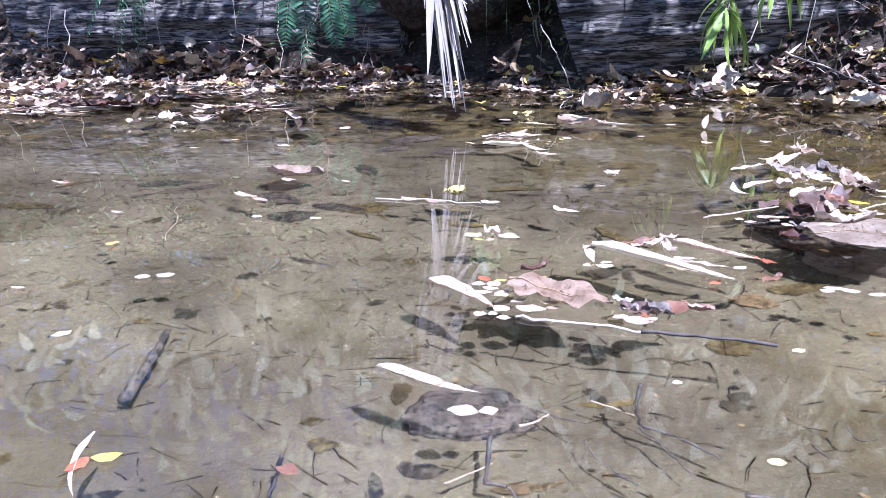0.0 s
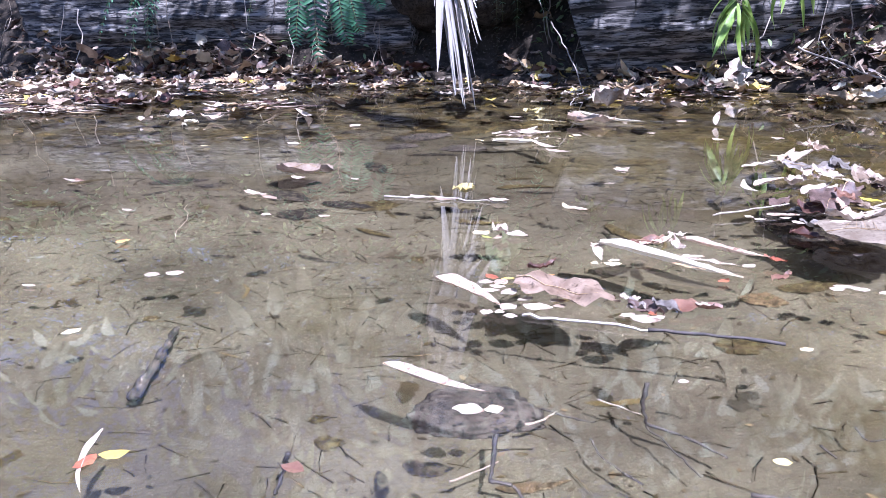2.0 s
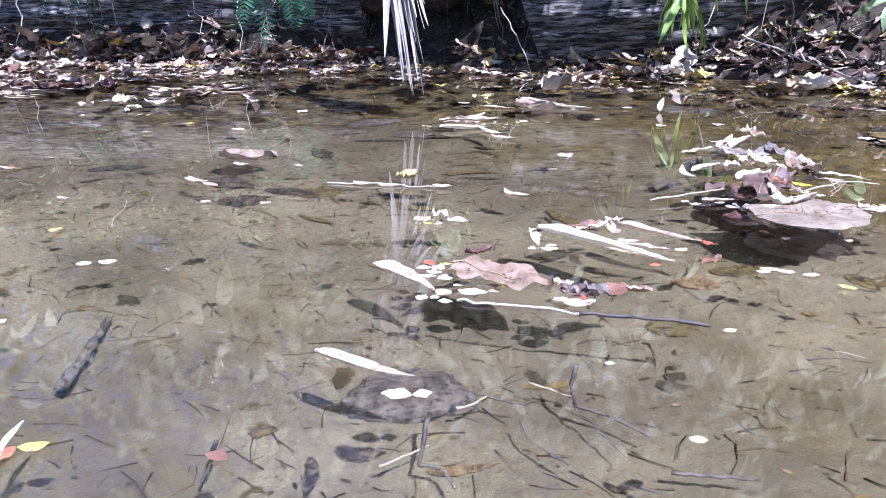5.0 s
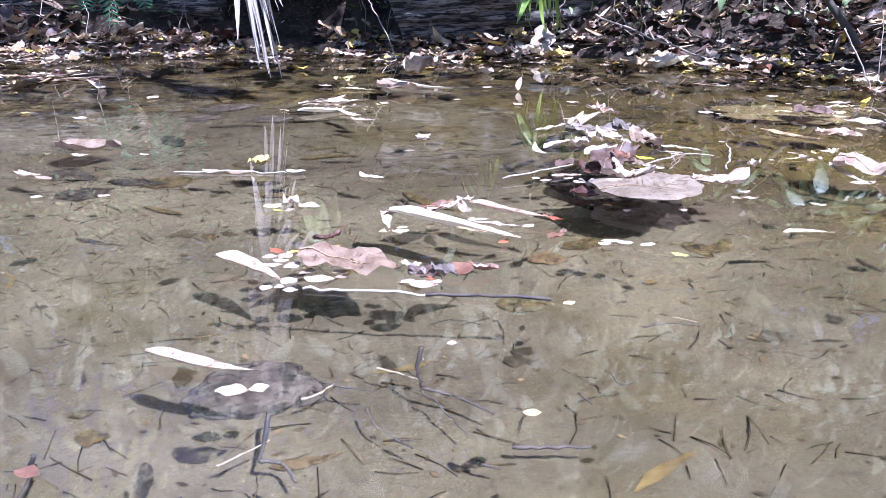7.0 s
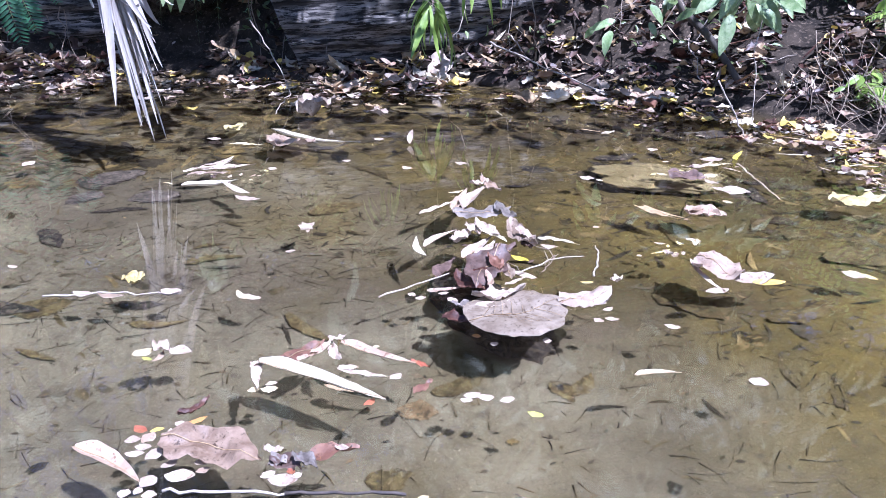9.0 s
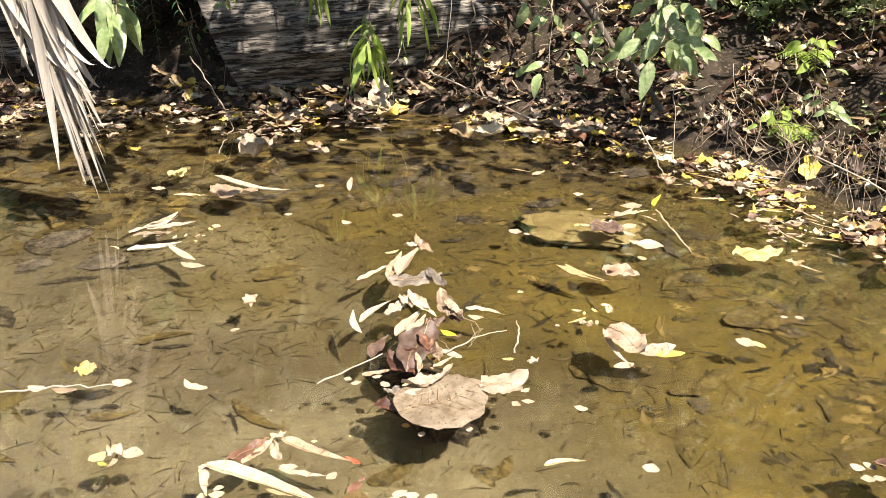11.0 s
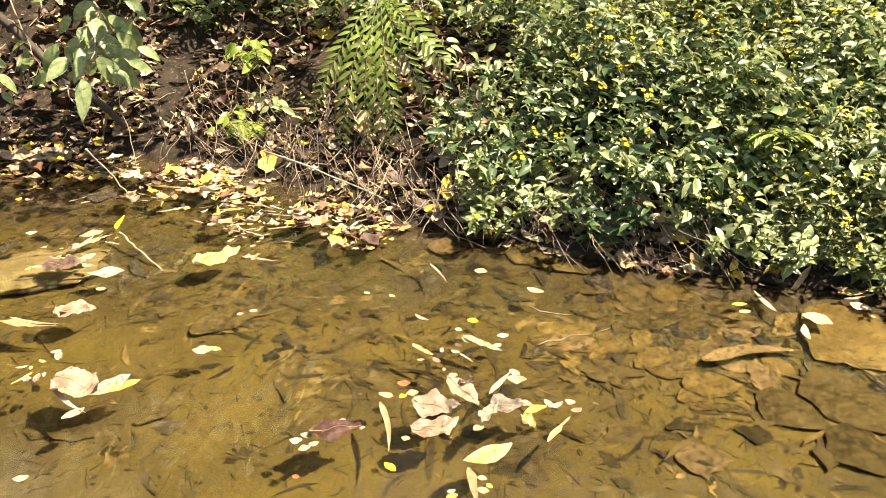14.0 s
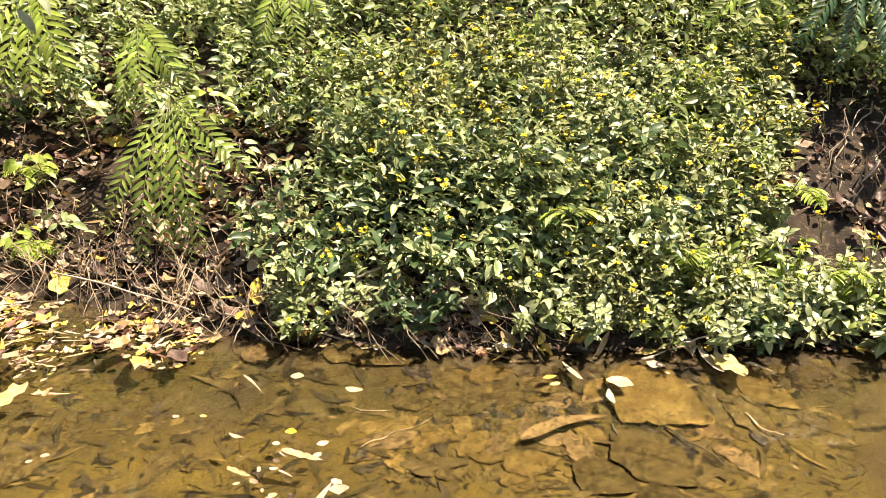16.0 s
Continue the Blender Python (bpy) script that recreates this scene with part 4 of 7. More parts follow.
# ---- under the water: stones, waterlogged leaves and twigs ----
SUNK_WORDS = {"sunk_dark": "blackened", "sunk_brown": "dark brown", "sunk_yellow": "silt-covered yellowish", "sunk_tan": "tan", "redorange": "reddish", "redbrown": "reddish brown"}


def sunken(shape, colour, x, y, length, width, turn, lift=0.003):
    name, words, how = SHAPES[shape]
    how = dict(how)
    how["curl"], how["wave"], how["fold"] = (0.1 * how["curl"] if length < 0.2 else 0.012), 0.02, 0.3 * how["fold"]
    how["ragged"], how["n"], how["cols"], how["crumple"] = 0.15, 18, 7, (0.06 if length > 0.07 else 0.10)
    v, f = blade(rng, length, width, bend=rng.uniform(-0.14, 0.14), **how)
    low = min(p[2] for p in v)
    s = Soup()
    s.add([(px - length / 2, py, pz - low) for px, py, pz in v], f)
    z = z_at(x, y) + lift + (0.006 if length > 0.2 else 0.0)
    e = 0.3 * length + 0.02
    n = Vector((z_at(x - e, y) - z_at(x + e, y), z_at(x, y - e) - z_at(x, y + e), 2 * e))
    slant = Vector((0, 0, 1)).rotation_difference(n).to_matrix().to_4x4()
    thing("sunken_leaf", s, colour, Matrix.Translation((x, y, z)) @ slant @ pose(0, 0, 0, rng.uniform(-5, 5) * min(1.0, 0.05 / width), rng.uniform(-3, 3) * min(1.0, 0.08 / length), turn),
          f"{SUNK_WORDS[colour]} {words.replace('dry ', '')} lying on the stream bed", "leaf", "sunken leaves")


def stone(name, mat, x, y, size, label, seed, flat=1.0, turn=0, z=None):
    r = random.Random(seed)
    bm = bmesh.new()
    bmesh.ops.create_icosphere(bm, subdivisions=5, radius=1.0)
    off = Vector((r.uniform(0, 50), r.uniform(0, 50), r.uniform(0, 50)))
    for vert in bm.verts:
        p = vert.co.copy()
        k = 1 + 0.30 * noise.noise(p * 1.3 + off) + 0.16 * noise.noise(p * 3.2 + off) + 0.09 * noise.noise(p * 7 + off) + 0.05 * noise.noise(p * 16 + off)
        vert.co = p * k
        if vert.co.z > 0.55 * flat:
            vert.co.z = 0.55 * flat + 0.25 * (vert.co.z - 0.55 * flat)
    me = bpy.data.meshes.new(name)
    for vert in bm.verts:
        vert.co = Vector((vert.co.x * size[0], vert.co.y * size[1], vert.co.z * size[2]))
    for face in bm.faces:
        face.smooth = True
    bm.to_mesh(me)
    bm.free()
    me.materials.append(MATS[mat])
    ob = new(name, me)
    ob.matrix_basis = pose(x, y, z_at(x, y) if z is None else z, 0, 0, turn)
    if name == "leaf_mound":
        return tagged(ob, label, "leaf mound")
    return tagged(ob, label, "stone", "stones in the stream")


stone("stone", "stone_wet", 0.0, 1.215, (0.115, 0.082, 0.055), "dark rough wet stone under the shallow water", 3, 0.9, 8)
stone("flat_stone", "slab", 2.08, 2.82, (0.27, 0.18, 0.10), "flat sandy yellow stone slab under the water", 5, 0.45, -42, -0.125)
stone("stone", "stone_wet", -0.15, 3.75, (0.12, 0.09, 0.05), "dark flat stone under the water", 9, 0.7, 20)
stone("stone", "stone_wet", 0.03, 3.42, (0.10, 0.07, 0.045), "dark flat stone under the water", 10, 0.7, -10)
stone("stone", "stone_wet", -0.25, 3.50, (0.08, 0.06, 0.04), "dark flat stone under the water", 12, 0.7, 40)
stone("stone", "stone_sand", 1.55, 4.45, (0.22, 0.12, 0.05), "flat sandy stone under the water by the bank", 14, 0.6, -20)
stone("stone", "stone_sand", 1.95, 4.15, (0.16, 0.10, 0.04), "flat sandy stone under the water by the bank", 15, 0.6, -30)
stone("stone", "stone_wet", 2.75, 3.35, (0.10, 0.07, 0.05), "dark stone under the water by the bank", 16, 0.7, 10)
stone("stone", "stone_wet", 0.1, 5.55, (0.13, 0.10, 0.10), "dark stone by the waterline", 18, 0.9, 10)
stone("leaf_mound", "sunk_dark", 1.00, 2.02, (0.13, 0.26, 0.155), "dark sodden mound of rotten leaves reaching the surface", 23, 0.9, 8)
# a broken piece of wood on the bed
s, rw = Soup(), random.Random(4)
wood = wander(rw, (-0.600, 1.22, -0.185), (-0.62, 1.52, -0.195), 16, 0.02)
v, f = tube([p - wood[0] for p in wood], [0.013 + 0.001 * math.sin(0.9 * i) + 0.002 * math.sin(2.3 * i) - 0.0004 * i for i in range(17)], 16)
s.add([(x * (1 + rw.uniform(-0.1, 0.1)), y + rw.uniform(-0.004, 0.004), z * (1 + rw.uniform(-0.12, 0.12))) for x, y, z in v], f)
thing("wood_piece", s, "stone_wet", Matrix.Translation(wood[0]), "short broken piece of dark wood on the stream bed", "wood")
sunken("broad", "sunk_dark", -0.520, 2.452, 0.169, 0.135, 17)
sunken("broad", "sunk_brown", -0.283, 2.508, 0.166, 0.133, 8)
sunken("oval", "sunk_brown", -0.272, 1.195, 0.042, 0.025, 14)
sunken("curled", "sunk_dark", -0.153, 0.990, 0.106, 0.023, -89)
sunken("strip", "sunk_tan", 0.081, 1.007, 0.116, 0.027, 7)
sunken("broad", "sunk_dark", -0.078, 1.058, 0.082, 0.039, -10)
sunken("oval", "sunk_yellow", 0.844, 1.457, 0.032, 0.025, -19)
sunken("broad", "sunk_brown", 1.039, 1.599, 0.098, 0.050, -76)
sunken("broad", "sunk_brown", 0.800, 1.710, 0.160, 0.059, 13)
sunken("broad", "sunk_brown", 0.481, 2.111, 0.240, 0.042, -62)
sunken("broad", "sunk_brown", -0.711, 1.611, 0.038, 0.031, 8)
sunken("broad", "sunk_brown", 0.543, 1.434, 0.105, 0.070, -0)
sunken("curled", "sunk_dark", 0.293, 0.930, 0.039, 0.012, -45)
sunken("oval", "sunk_dark", 0.313, 0.929, 0.035, 0.019, -3)
sunken("oval", "sunk_dark", -0.663, 2.017, 0.089, 0.019, -15)
sunken("broad", "sunk_brown", -0.242, 1.128, 0.053, 0.040, -5)
sunken("strip", "sunk_dark", -0.395, 1.992, 0.140, 0.023, -29)
sunken("oval", "sunk_tan", 0.664, 1.633, 0.107, 0.078, -19)
sunken("broad", "sunk_brown", 1.102, 1.615, 0.117, 0.047, 36)
sunken("oval", "sunk_dark", 1.062, 1.618, 0.090, 0.037, -47)
sunken("broad", "sunk_brown", 1.575, 1.843, 0.240, 0.117, -66)
sunken("broad", "sunk_brown", 1.837, 1.677, 0.230, 0.075, 3)
sunken("broad", "sunk_brown", 2.294, 1.877, 0.317, 0.144, -17)
sunken("broad", "sunk_brown", 2.787, 1.706, 0.310, 0.084, -11)
sunken("oval", "sunk_dark", 1.680, 3.180, 0.171, 0.093, -42)
sunken("broad", "sunk_brown", 0.970, 3.414, 0.227, 0.054, -63)
sunken("broad", "sunk_yellow", 3.443, -0.111, 0.433, 0.346, -112)
sunken("broad", "sunk_brown", 3.094, -0.152, 0.345, 0.237, -127)
sunken("broad", "sunk_brown", 2.871, -0.229, 0.243, 0.174, -125)
sunken("sheath", "sunk_tan", 3.128, 0.175, 0.360, 0.063, -49, .05)
sunken("broad", "sunk_yellow", 2.922, 0.245, 0.202, 0.121, -52)
sunken("broad", "sunk_brown", 2.947, -0.005, 0.242, 0.181, -107)
sunken("broad", "sunk_brown", 3.449, -0.441, 0.302, 0.127, -137)
sunken("broad", "sunk_yellow", 3.604, -0.500, 0.250, 0.144, -109)
sunken("broad", "sunk_tan", 2.568, 0.162, 0.160, 0.128, -62)
sunken("broad", "sunk_yellow", 2.974, 0.636, 0.190, 0.093, -22)
sunken("broad", "sunk_brown", 3.165, 0.542, 0.238, 0.117, -50)
sunken("broad", "sunk_brown", 3.301, 0.376, 0.322, 0.086, -25)
sunken("broad", "sunk_tan", 3.173, -0.401, 0.197, 0.087, -134)
sunken("broad", "sunk_brown", 2.964, -0.550, 0.118, 0.089, -90)
sunken("curled", "sunk_tan", 3.213, 1.488, 0.211, 0.150, -35)
sunken("broad", "sunk_yellow", 3.345, 1.429, 0.302, 0.115, -92)
sunken("strip", "sunk_tan", 3.330, -0.323, 0.156, 0.085, -107)
sunken("strip", "sunk_dark", 3.262, 0.136, 0.253, 0.048, -128)
sunken("strip", "sunk_brown", 3.287, 1.035, 0.410, 0.135, -86)
rod("sunken_twig", "twig_dark", [(0.276, 1.134, -0.060), (0.266, 1.113, -0.120), (0.270, 1.102, -0.170)], 0.0040, 0.0024, "dark waterlogged twig lying on the stream bed", "twig", "sunken twigs")
rod("sunken_twig", "twig_dark", [(0.270, 1.102, -0.170), (0.326, 1.055, -0.170), (0.365, 1.006, -0.170)], 0.0035, 0.0021, "dark waterlogged twig lying on the stream bed", "twig", "sunken twigs")
rod("sunken_twig", "twig_dark", [(0.268, 1.097, -0.170), (0.292, 1.026, -0.170), (0.313, 0.963, -0.170)], 0.0020, 0.0012, "dark waterlogged twig lying on the stream bed", "twig", "sunken twigs")
rod("sunken_twig", "twig_dark", [(0.028, 1.068, -0.150), (0.022, 1.028, -0.170), (0.013, 0.970, -0.170)], 0.0045, 0.0027, "dark waterlogged twig lying on the stream bed", "twig", "sunken twigs")
rod("sunken_twig", "twig_dark", [(0.013, 0.970, -0.170), (0.046, 0.955, -0.170), (0.062, 0.912, -0.170)], 0.0040, 0.0024, "dark waterlogged twig lying on the stream bed", "twig", "sunken twigs")
rod("sunken_twig", "twig_dark", [(0.109, 1.156, -0.170), (0.152, 1.128, -0.170), (0.189, 1.111, -0.170)], 0.0025, 0.0015, "dark waterlogged twig lying on the stream bed", "twig", "sunken twigs")
rod("sunken_twig", "twig_dark", [(0.369, 0.922, -0.170), (0.423, 0.908, -0.170), (0.478, 0.896, -0.170)], 0.0040, 0.0024, "dark waterlogged twig lying on the stream bed", "twig", "sunken twigs")
rod("sunken_twig", "twig_dark", [(0.206, 0.979, -0.170), (0.228, 0.951, -0.170)], 0.0025, 0.0015, "dark waterlogged twig lying on the stream bed", "twig", "sunken twigs")
rod("sunken_twig", "twig_dark", [(-0.278, 0.987, -0.100), (-0.291, 0.991, -0.170), (-0.292, 0.946, -0.170)], 0.0040, 0.0024, "dark waterlogged twig lying on the stream bed", "twig", "sunken twigs")
rod("sunken_twig", "twig_dark", [(0.708, 1.207, -0.170), (0.765, 1.207, -0.170), (0.808, 1.184, -0.170)], 0.0025, 0.0015, "dark waterlogged twig lying on the stream bed", "twig", "sunken twigs")
rod("sunken_twig", "stem_dry", [(0.757, 1.250, -0.170), (0.812, 1.200, -0.170)], 0.0020, 0.0012, "brown waterlogged twig lying on the stream bed", "twig", "sunken twigs")
rod("sunken_twig", "twig_dark", [(0.512, 1.028, -0.170), (0.519, 0.995, -0.170)], 0.0025, 0.0015, "dark waterlogged twig lying on the stream bed", "twig", "sunken twigs")
rod("sunken_twig", "twig_dark", [(0.586, 1.073, -0.170), (0.585, 1.036, -0.170), (0.613, 1.037, -0.170)], 0.0020, 0.0012, "dark waterlogged twig lying on the stream bed", "twig", "sunken twigs")
rod("sunken_twig", "twig_dark", [(0.174, 1.066, -0.170), (0.186, 1.011, -0.170), (0.228, 0.951, -0.170)], 0.0018, 0.0011, "dark waterlogged twig lying on the stream bed", "twig", "sunken twigs")
rod("sunken_twig", "stem_dry", [(0.077, 1.110, -0.170), (0.105, 1.120, -0.170), (0.132, 1.145, -0.170)], 0.0030, 0.0018, "brown waterlogged twig lying on the stream bed", "twig", "sunken twigs")
rod("sunken_twig", "stem_dry", [(-0.045, 0.969, -0.170), (0.003, 0.996, -0.170), (0.028, 1.014, -0.170)], 0.0020, 0.0012, "brown waterlogged twig lying on the stream bed", "twig", "sunken twigs")
rod("sunken_twig", "stem_dry", [(0.206, 1.180, -0.170), (0.268, 1.130, -0.170)], 0.0020, 0.0012, "brown waterlogged twig lying on the stream bed", "twig", "sunken twigs")
rod("sunken_twig", "stem_dry", [(-0.816, 2.092, -0.170), (-0.903, 2.479, -0.170)], 0.0015, 0.0009, "brown waterlogged twig lying on the stream bed", "twig", "sunken twigs")
rod("sunken_twig", "twig_dark", [(0.307, 0.902, -0.170), (0.338, 0.879, -0.170)], 0.0030, 0.0018, "dark waterlogged twig lying on the stream bed", "twig", "sunken twigs")
rod("sunken_twig", "stem_dry", [(2.449, 2.782, -0.020), (2.425, 2.604, -0.100), (2.402, 2.424, -0.200)], 0.0070, 0.0042, "brown waterlogged twig lying on the stream bed", "twig", "sunken twigs")
rod("sunken_twig", "twig_dark", [(2.956, 2.193, -0.100), (2.830, 2.032, -0.200), (2.677, 1.854, -0.200)], 0.0070, 0.0042, "dark waterlogged twig lying on the stream bed", "twig", "sunken twigs")
rod("sunken_twig", "twig_dark", [(3.094, 2.139, -0.200), (3.047, 1.959, -0.200), (3.024, 1.780, -0.200)], 0.0120, 0.0072, "dark waterlogged twig lying on the stream bed", "twig", "sunken twigs")
rod("sunken_twig", "twig_dark", [(3.024, 1.780, -0.200), (3.150, 1.761, -0.200)], 0.0080, 0.0048, "dark waterlogged twig lying on the stream bed", "twig", "sunken twigs")
rod("sunken_twig", "twig_dark", [(2.334, 2.284, -0.200), (2.638, 2.221, -0.200), (2.676, 1.973, -0.200)], 0.0050, 0.0030, "dark waterlogged twig lying on the stream bed", "twig", "sunken twigs")
rod("sunken_twig", "twig_dark", [(3.594, 1.611, -0.140), (3.106, 1.230, -0.140)], 0.0100, 0.0060, "dark waterlogged twig lying on the stream bed", "twig", "sunken twigs")
rod("sunken_twig", "twig_dark", [(3.438, 0.863, -0.140), (3.508, 0.536, -0.140), (3.659, 0.385, -0.140)], 0.0040, 0.0024, "dark waterlogged twig lying on the stream bed", "twig", "sunken twigs")
rod("sunken_twig", "stem_dry", [(3.103, 0.538, -0.140), (3.232, 0.448, -0.140), (3.265, 0.282, -0.140)], 0.0040, 0.0024, "brown waterlogged twig lying on the stream bed", "twig", "sunken twigs")
rod("sunken_twig", "twig_dark", [(3.385, 0.118, -0.140), (3.130, -0.030, -0.140)], 0.0060, 0.0036, "dark waterlogged twig lying on the stream bed", "twig", "sunken twigs")
rod("sunken_twig", "twig_dark", [(3.295, -0.139, -0.140), (3.115, -0.372, -0.140)], 0.0040, 0.0024, "dark waterlogged twig lying on the stream bed", "twig", "sunken twigs")
rod("sunken_twig", "stem_dry", [(3.606, -0.364, -0.140), (3.405, -0.465, -0.140), (3.371, -0.553, -0.140)], 0.0050, 0.0030, "brown waterlogged twig lying on the stream bed", "twig", "sunken twigs")
rod("sunken_twig", "stem_dry", [(3.049, 1.139, -0.140), (3.022, 0.898, -0.140), (3.210, 0.694, -0.140)], 0.0030, 0.0018, "brown waterlogged twig lying on the stream bed", "twig", "sunken twigs")
rod("sunken_twig", "stem_dry", [(2.801, 0.833, -0.140), (3.041, 0.671, -0.140)], 0.0025, 0.0015, "brown waterlogged twig lying on the stream bed", "twig", "sunken twigs")

# leaves packed on the bed below the right bank
rp = random.Random(91)
packed = 0
while packed < 150:
    x, y = rp.uniform(2.75, 4.2), rp.uniform(-0.75, 0.85)
    if not in_water(np.array([x]), np.array([y]))[0] or z_at(x, y) > -0.05 or x + 0.8 * y < 2.9 + 0.4 * rp.random():
        continue
    packed += 1
    size = rp.uniform(0.05, 0.20)
    shape = rp.choice(("broad", "broad", "sheath", "oval"))
    sunken(shape, rp.choice(("sunk_brown", "sunk_brown", "sunk_tan", "sunk_yellow", "sunk_yellow", "sunk_dark")), x, y, size, size * (rp.uniform(0.38, 0.62) if shape != "sheath" else rp.uniform(0.14, 0.24)),
           rp.gauss(-40, 50), 0.002 + 0.004 * rp.random())

# dark leaves and strips strewn across the far half of the bed
packed = 0
while packed < 110:
    x, y = rp.uniform(-3.2, 2.6), rp.uniform(2.2, 5.0)
    if not in_water(np.array([x]), np.array([y]))[0] or z_at(x, y) > -0.06:
        continue
    packed += 1
    size = rp.uniform(0.09, 0.24)
    shape = rp.choice(("sheath", "sheath", "oval", "broad"))
    sunken(shape, rp.choice(("sunk_dark", "sunk_dark", "sunk_brown")), x, y, size, size * (rp.uniform(0.3, 0.5) if shape == "broad" else rp.uniform(0.12, 0.26)), rp.gauss(0, 40), 0.003 + 0.01 * rp.random())

# ---- crumbs, rotten leaf bits and small sticks strewn over the bed ----
r = random.Random(21)
bits = Soup()
cols = ["bedlitter_sunk_brown", "bedlitter_sunk_dark", "bedlitter_sunk_yellow", "bedlitter_sunk_tan"]
xs, ys = [], []
while len(xs) < 46000:
    x, y = r.uniform(-3.5, 4.1), r.uniform(-0.8, 6.6)
    keep = 0.55 + 0.65 * (0.5 + 0.5 * math.sin(1.9 * x + 0.7 * math.sin(2.3 * y)) * math.cos(1.4 * y + x)) + (0.7 if x > 2.2 or y > 2.4 else 0)
    if r.random() < keep * 0.7:
        xs.append(x), ys.append(y)
wet, zs = in_water(np.array(xs), np.array(ys)), height(np.array(xs), np.array(ys))
ax, ay = np.array(xs), np.array(ys)
tilt_x, tilt_y = (height(ax - 0.04, ay) - height(ax + 0.04, ay)) / 0.08, (height(ax, ay - 0.04) - height(ax, ay + 0.04)) / 0.08
for x, y, w, z, tx, ty in zip(xs, ys, wet, zs, tilt_x, tilt_y):
    if not w or z > -0.03:
        continue
    edge = 1.0 if (x > 2.5 - 0.25 * min(y, 1.0) or y > 3.7) else 0.55 if x > 1.5 else 0.0
    kind = r.random()
    slant = Vector((0, 0, 1)).rotation_difference(Vector((tx, ty, 1))).to_matrix().to_4x4()
    m = Matrix.Translation((x, y, z + 0.002)) @ slant @ pose(0, 0, 0, r.uniform(-4, 4), r.uniform(-4, 4), r.uniform(0, 360))
    if kind < 0.30:
        size = r.uniform(0.006, 0.024) * (1 + 0.6 * edge)
        bits.add(*blade(r, size, size * r.uniform(0.35, 0.6), "oval", 0.05, 0.1, 0.15, 3), m, r.choice((0, 1, 1, 3)))
    elif kind < 0.62:
        size = r.uniform(0.025, 0.10) * (1.25 if y > 2.2 else 1.0)
        pts = wander(r, (0, 0, 0), (size, 0, r.uniform(0, 0.006)), 2, 0.08)
        bits.add(*tube(pts, taper(r.uniform(0.0008, 0.0022) * (1.3 if y > 2.2 else 1.0), 0.0006, 2), 3), m, r.choice((1, 1, 1, 0) if y > 2.2 else (0, 1, 1, 0, 3)))
    elif kind < 0.62 + 0.26 * (0.12 + edge) + (0.10 if y > 3.7 else 0.0):
        size = r.uniform(0.03, 0.09) * (1 + 0.9 * edge * r.random()) * (1.4 if y > 3.7 else 1.0)
        slim = r.random()
        if slim < 0.5:
            size *= 1.5
            bits.add(*blade(r, size, size * r.uniform(0.10, 0.24), "lance", 0.0, 0.06, 0.3, 7, 3, wave=0.03, bend=r.uniform(-0.15, 0.15)), m, r.choice((0, 1, 1, 2, 0)))
        else:
            bits.add(*blade(r, size, size * r.uniform(0.35, 0.7), "broad", 0.0, 0.03, 0.4, 8, 5, wave=0.02, crumple=0.09), m @ pose(0, 0, -0.002, r.uniform(-5, 5), r.uniform(-5, 5), 0),
                     r.choice((0, 0, 0, 2, 1) if edge else (0, 1, 1)))
tagged(new("bed_litter", bits.mesh("bed_litter", cols)), "rotten leaf bits and small sticks on the silt", "litter", kind="stuff")

# ---- dry litter along the waterline ----
LITTER = ["litter_pale", "litter_palecream", "litter_pinktan", "litter_tan", "litter_yellow", "litter_brown", "litter_lilac", "litter_redbrown", "litter_maroon"]


def along(line, x0, x1, r):
    """A random point of the shore between two lengths along it, its normal away from the water, and its tangent."""
    k = r.uniform(x0, x1)
    for (ax, ay), (bx, by) in zip(line[:-1], line[1:]):
        d = math.hypot(bx - ax, by - ay)
        if k <= d:
            t = Vector(((bx - ax) / d, (by - ay) / d, 0))
            return Vector((ax, ay, 0)) + t * k, Vector((-t.y, t.x, 0)), t
        k -= d
    return Vector((*line[-1], 0)), Vector((0, 1, 0)), Vector((1, 0, 0))


BANK = FAR_SHORE[2:18]


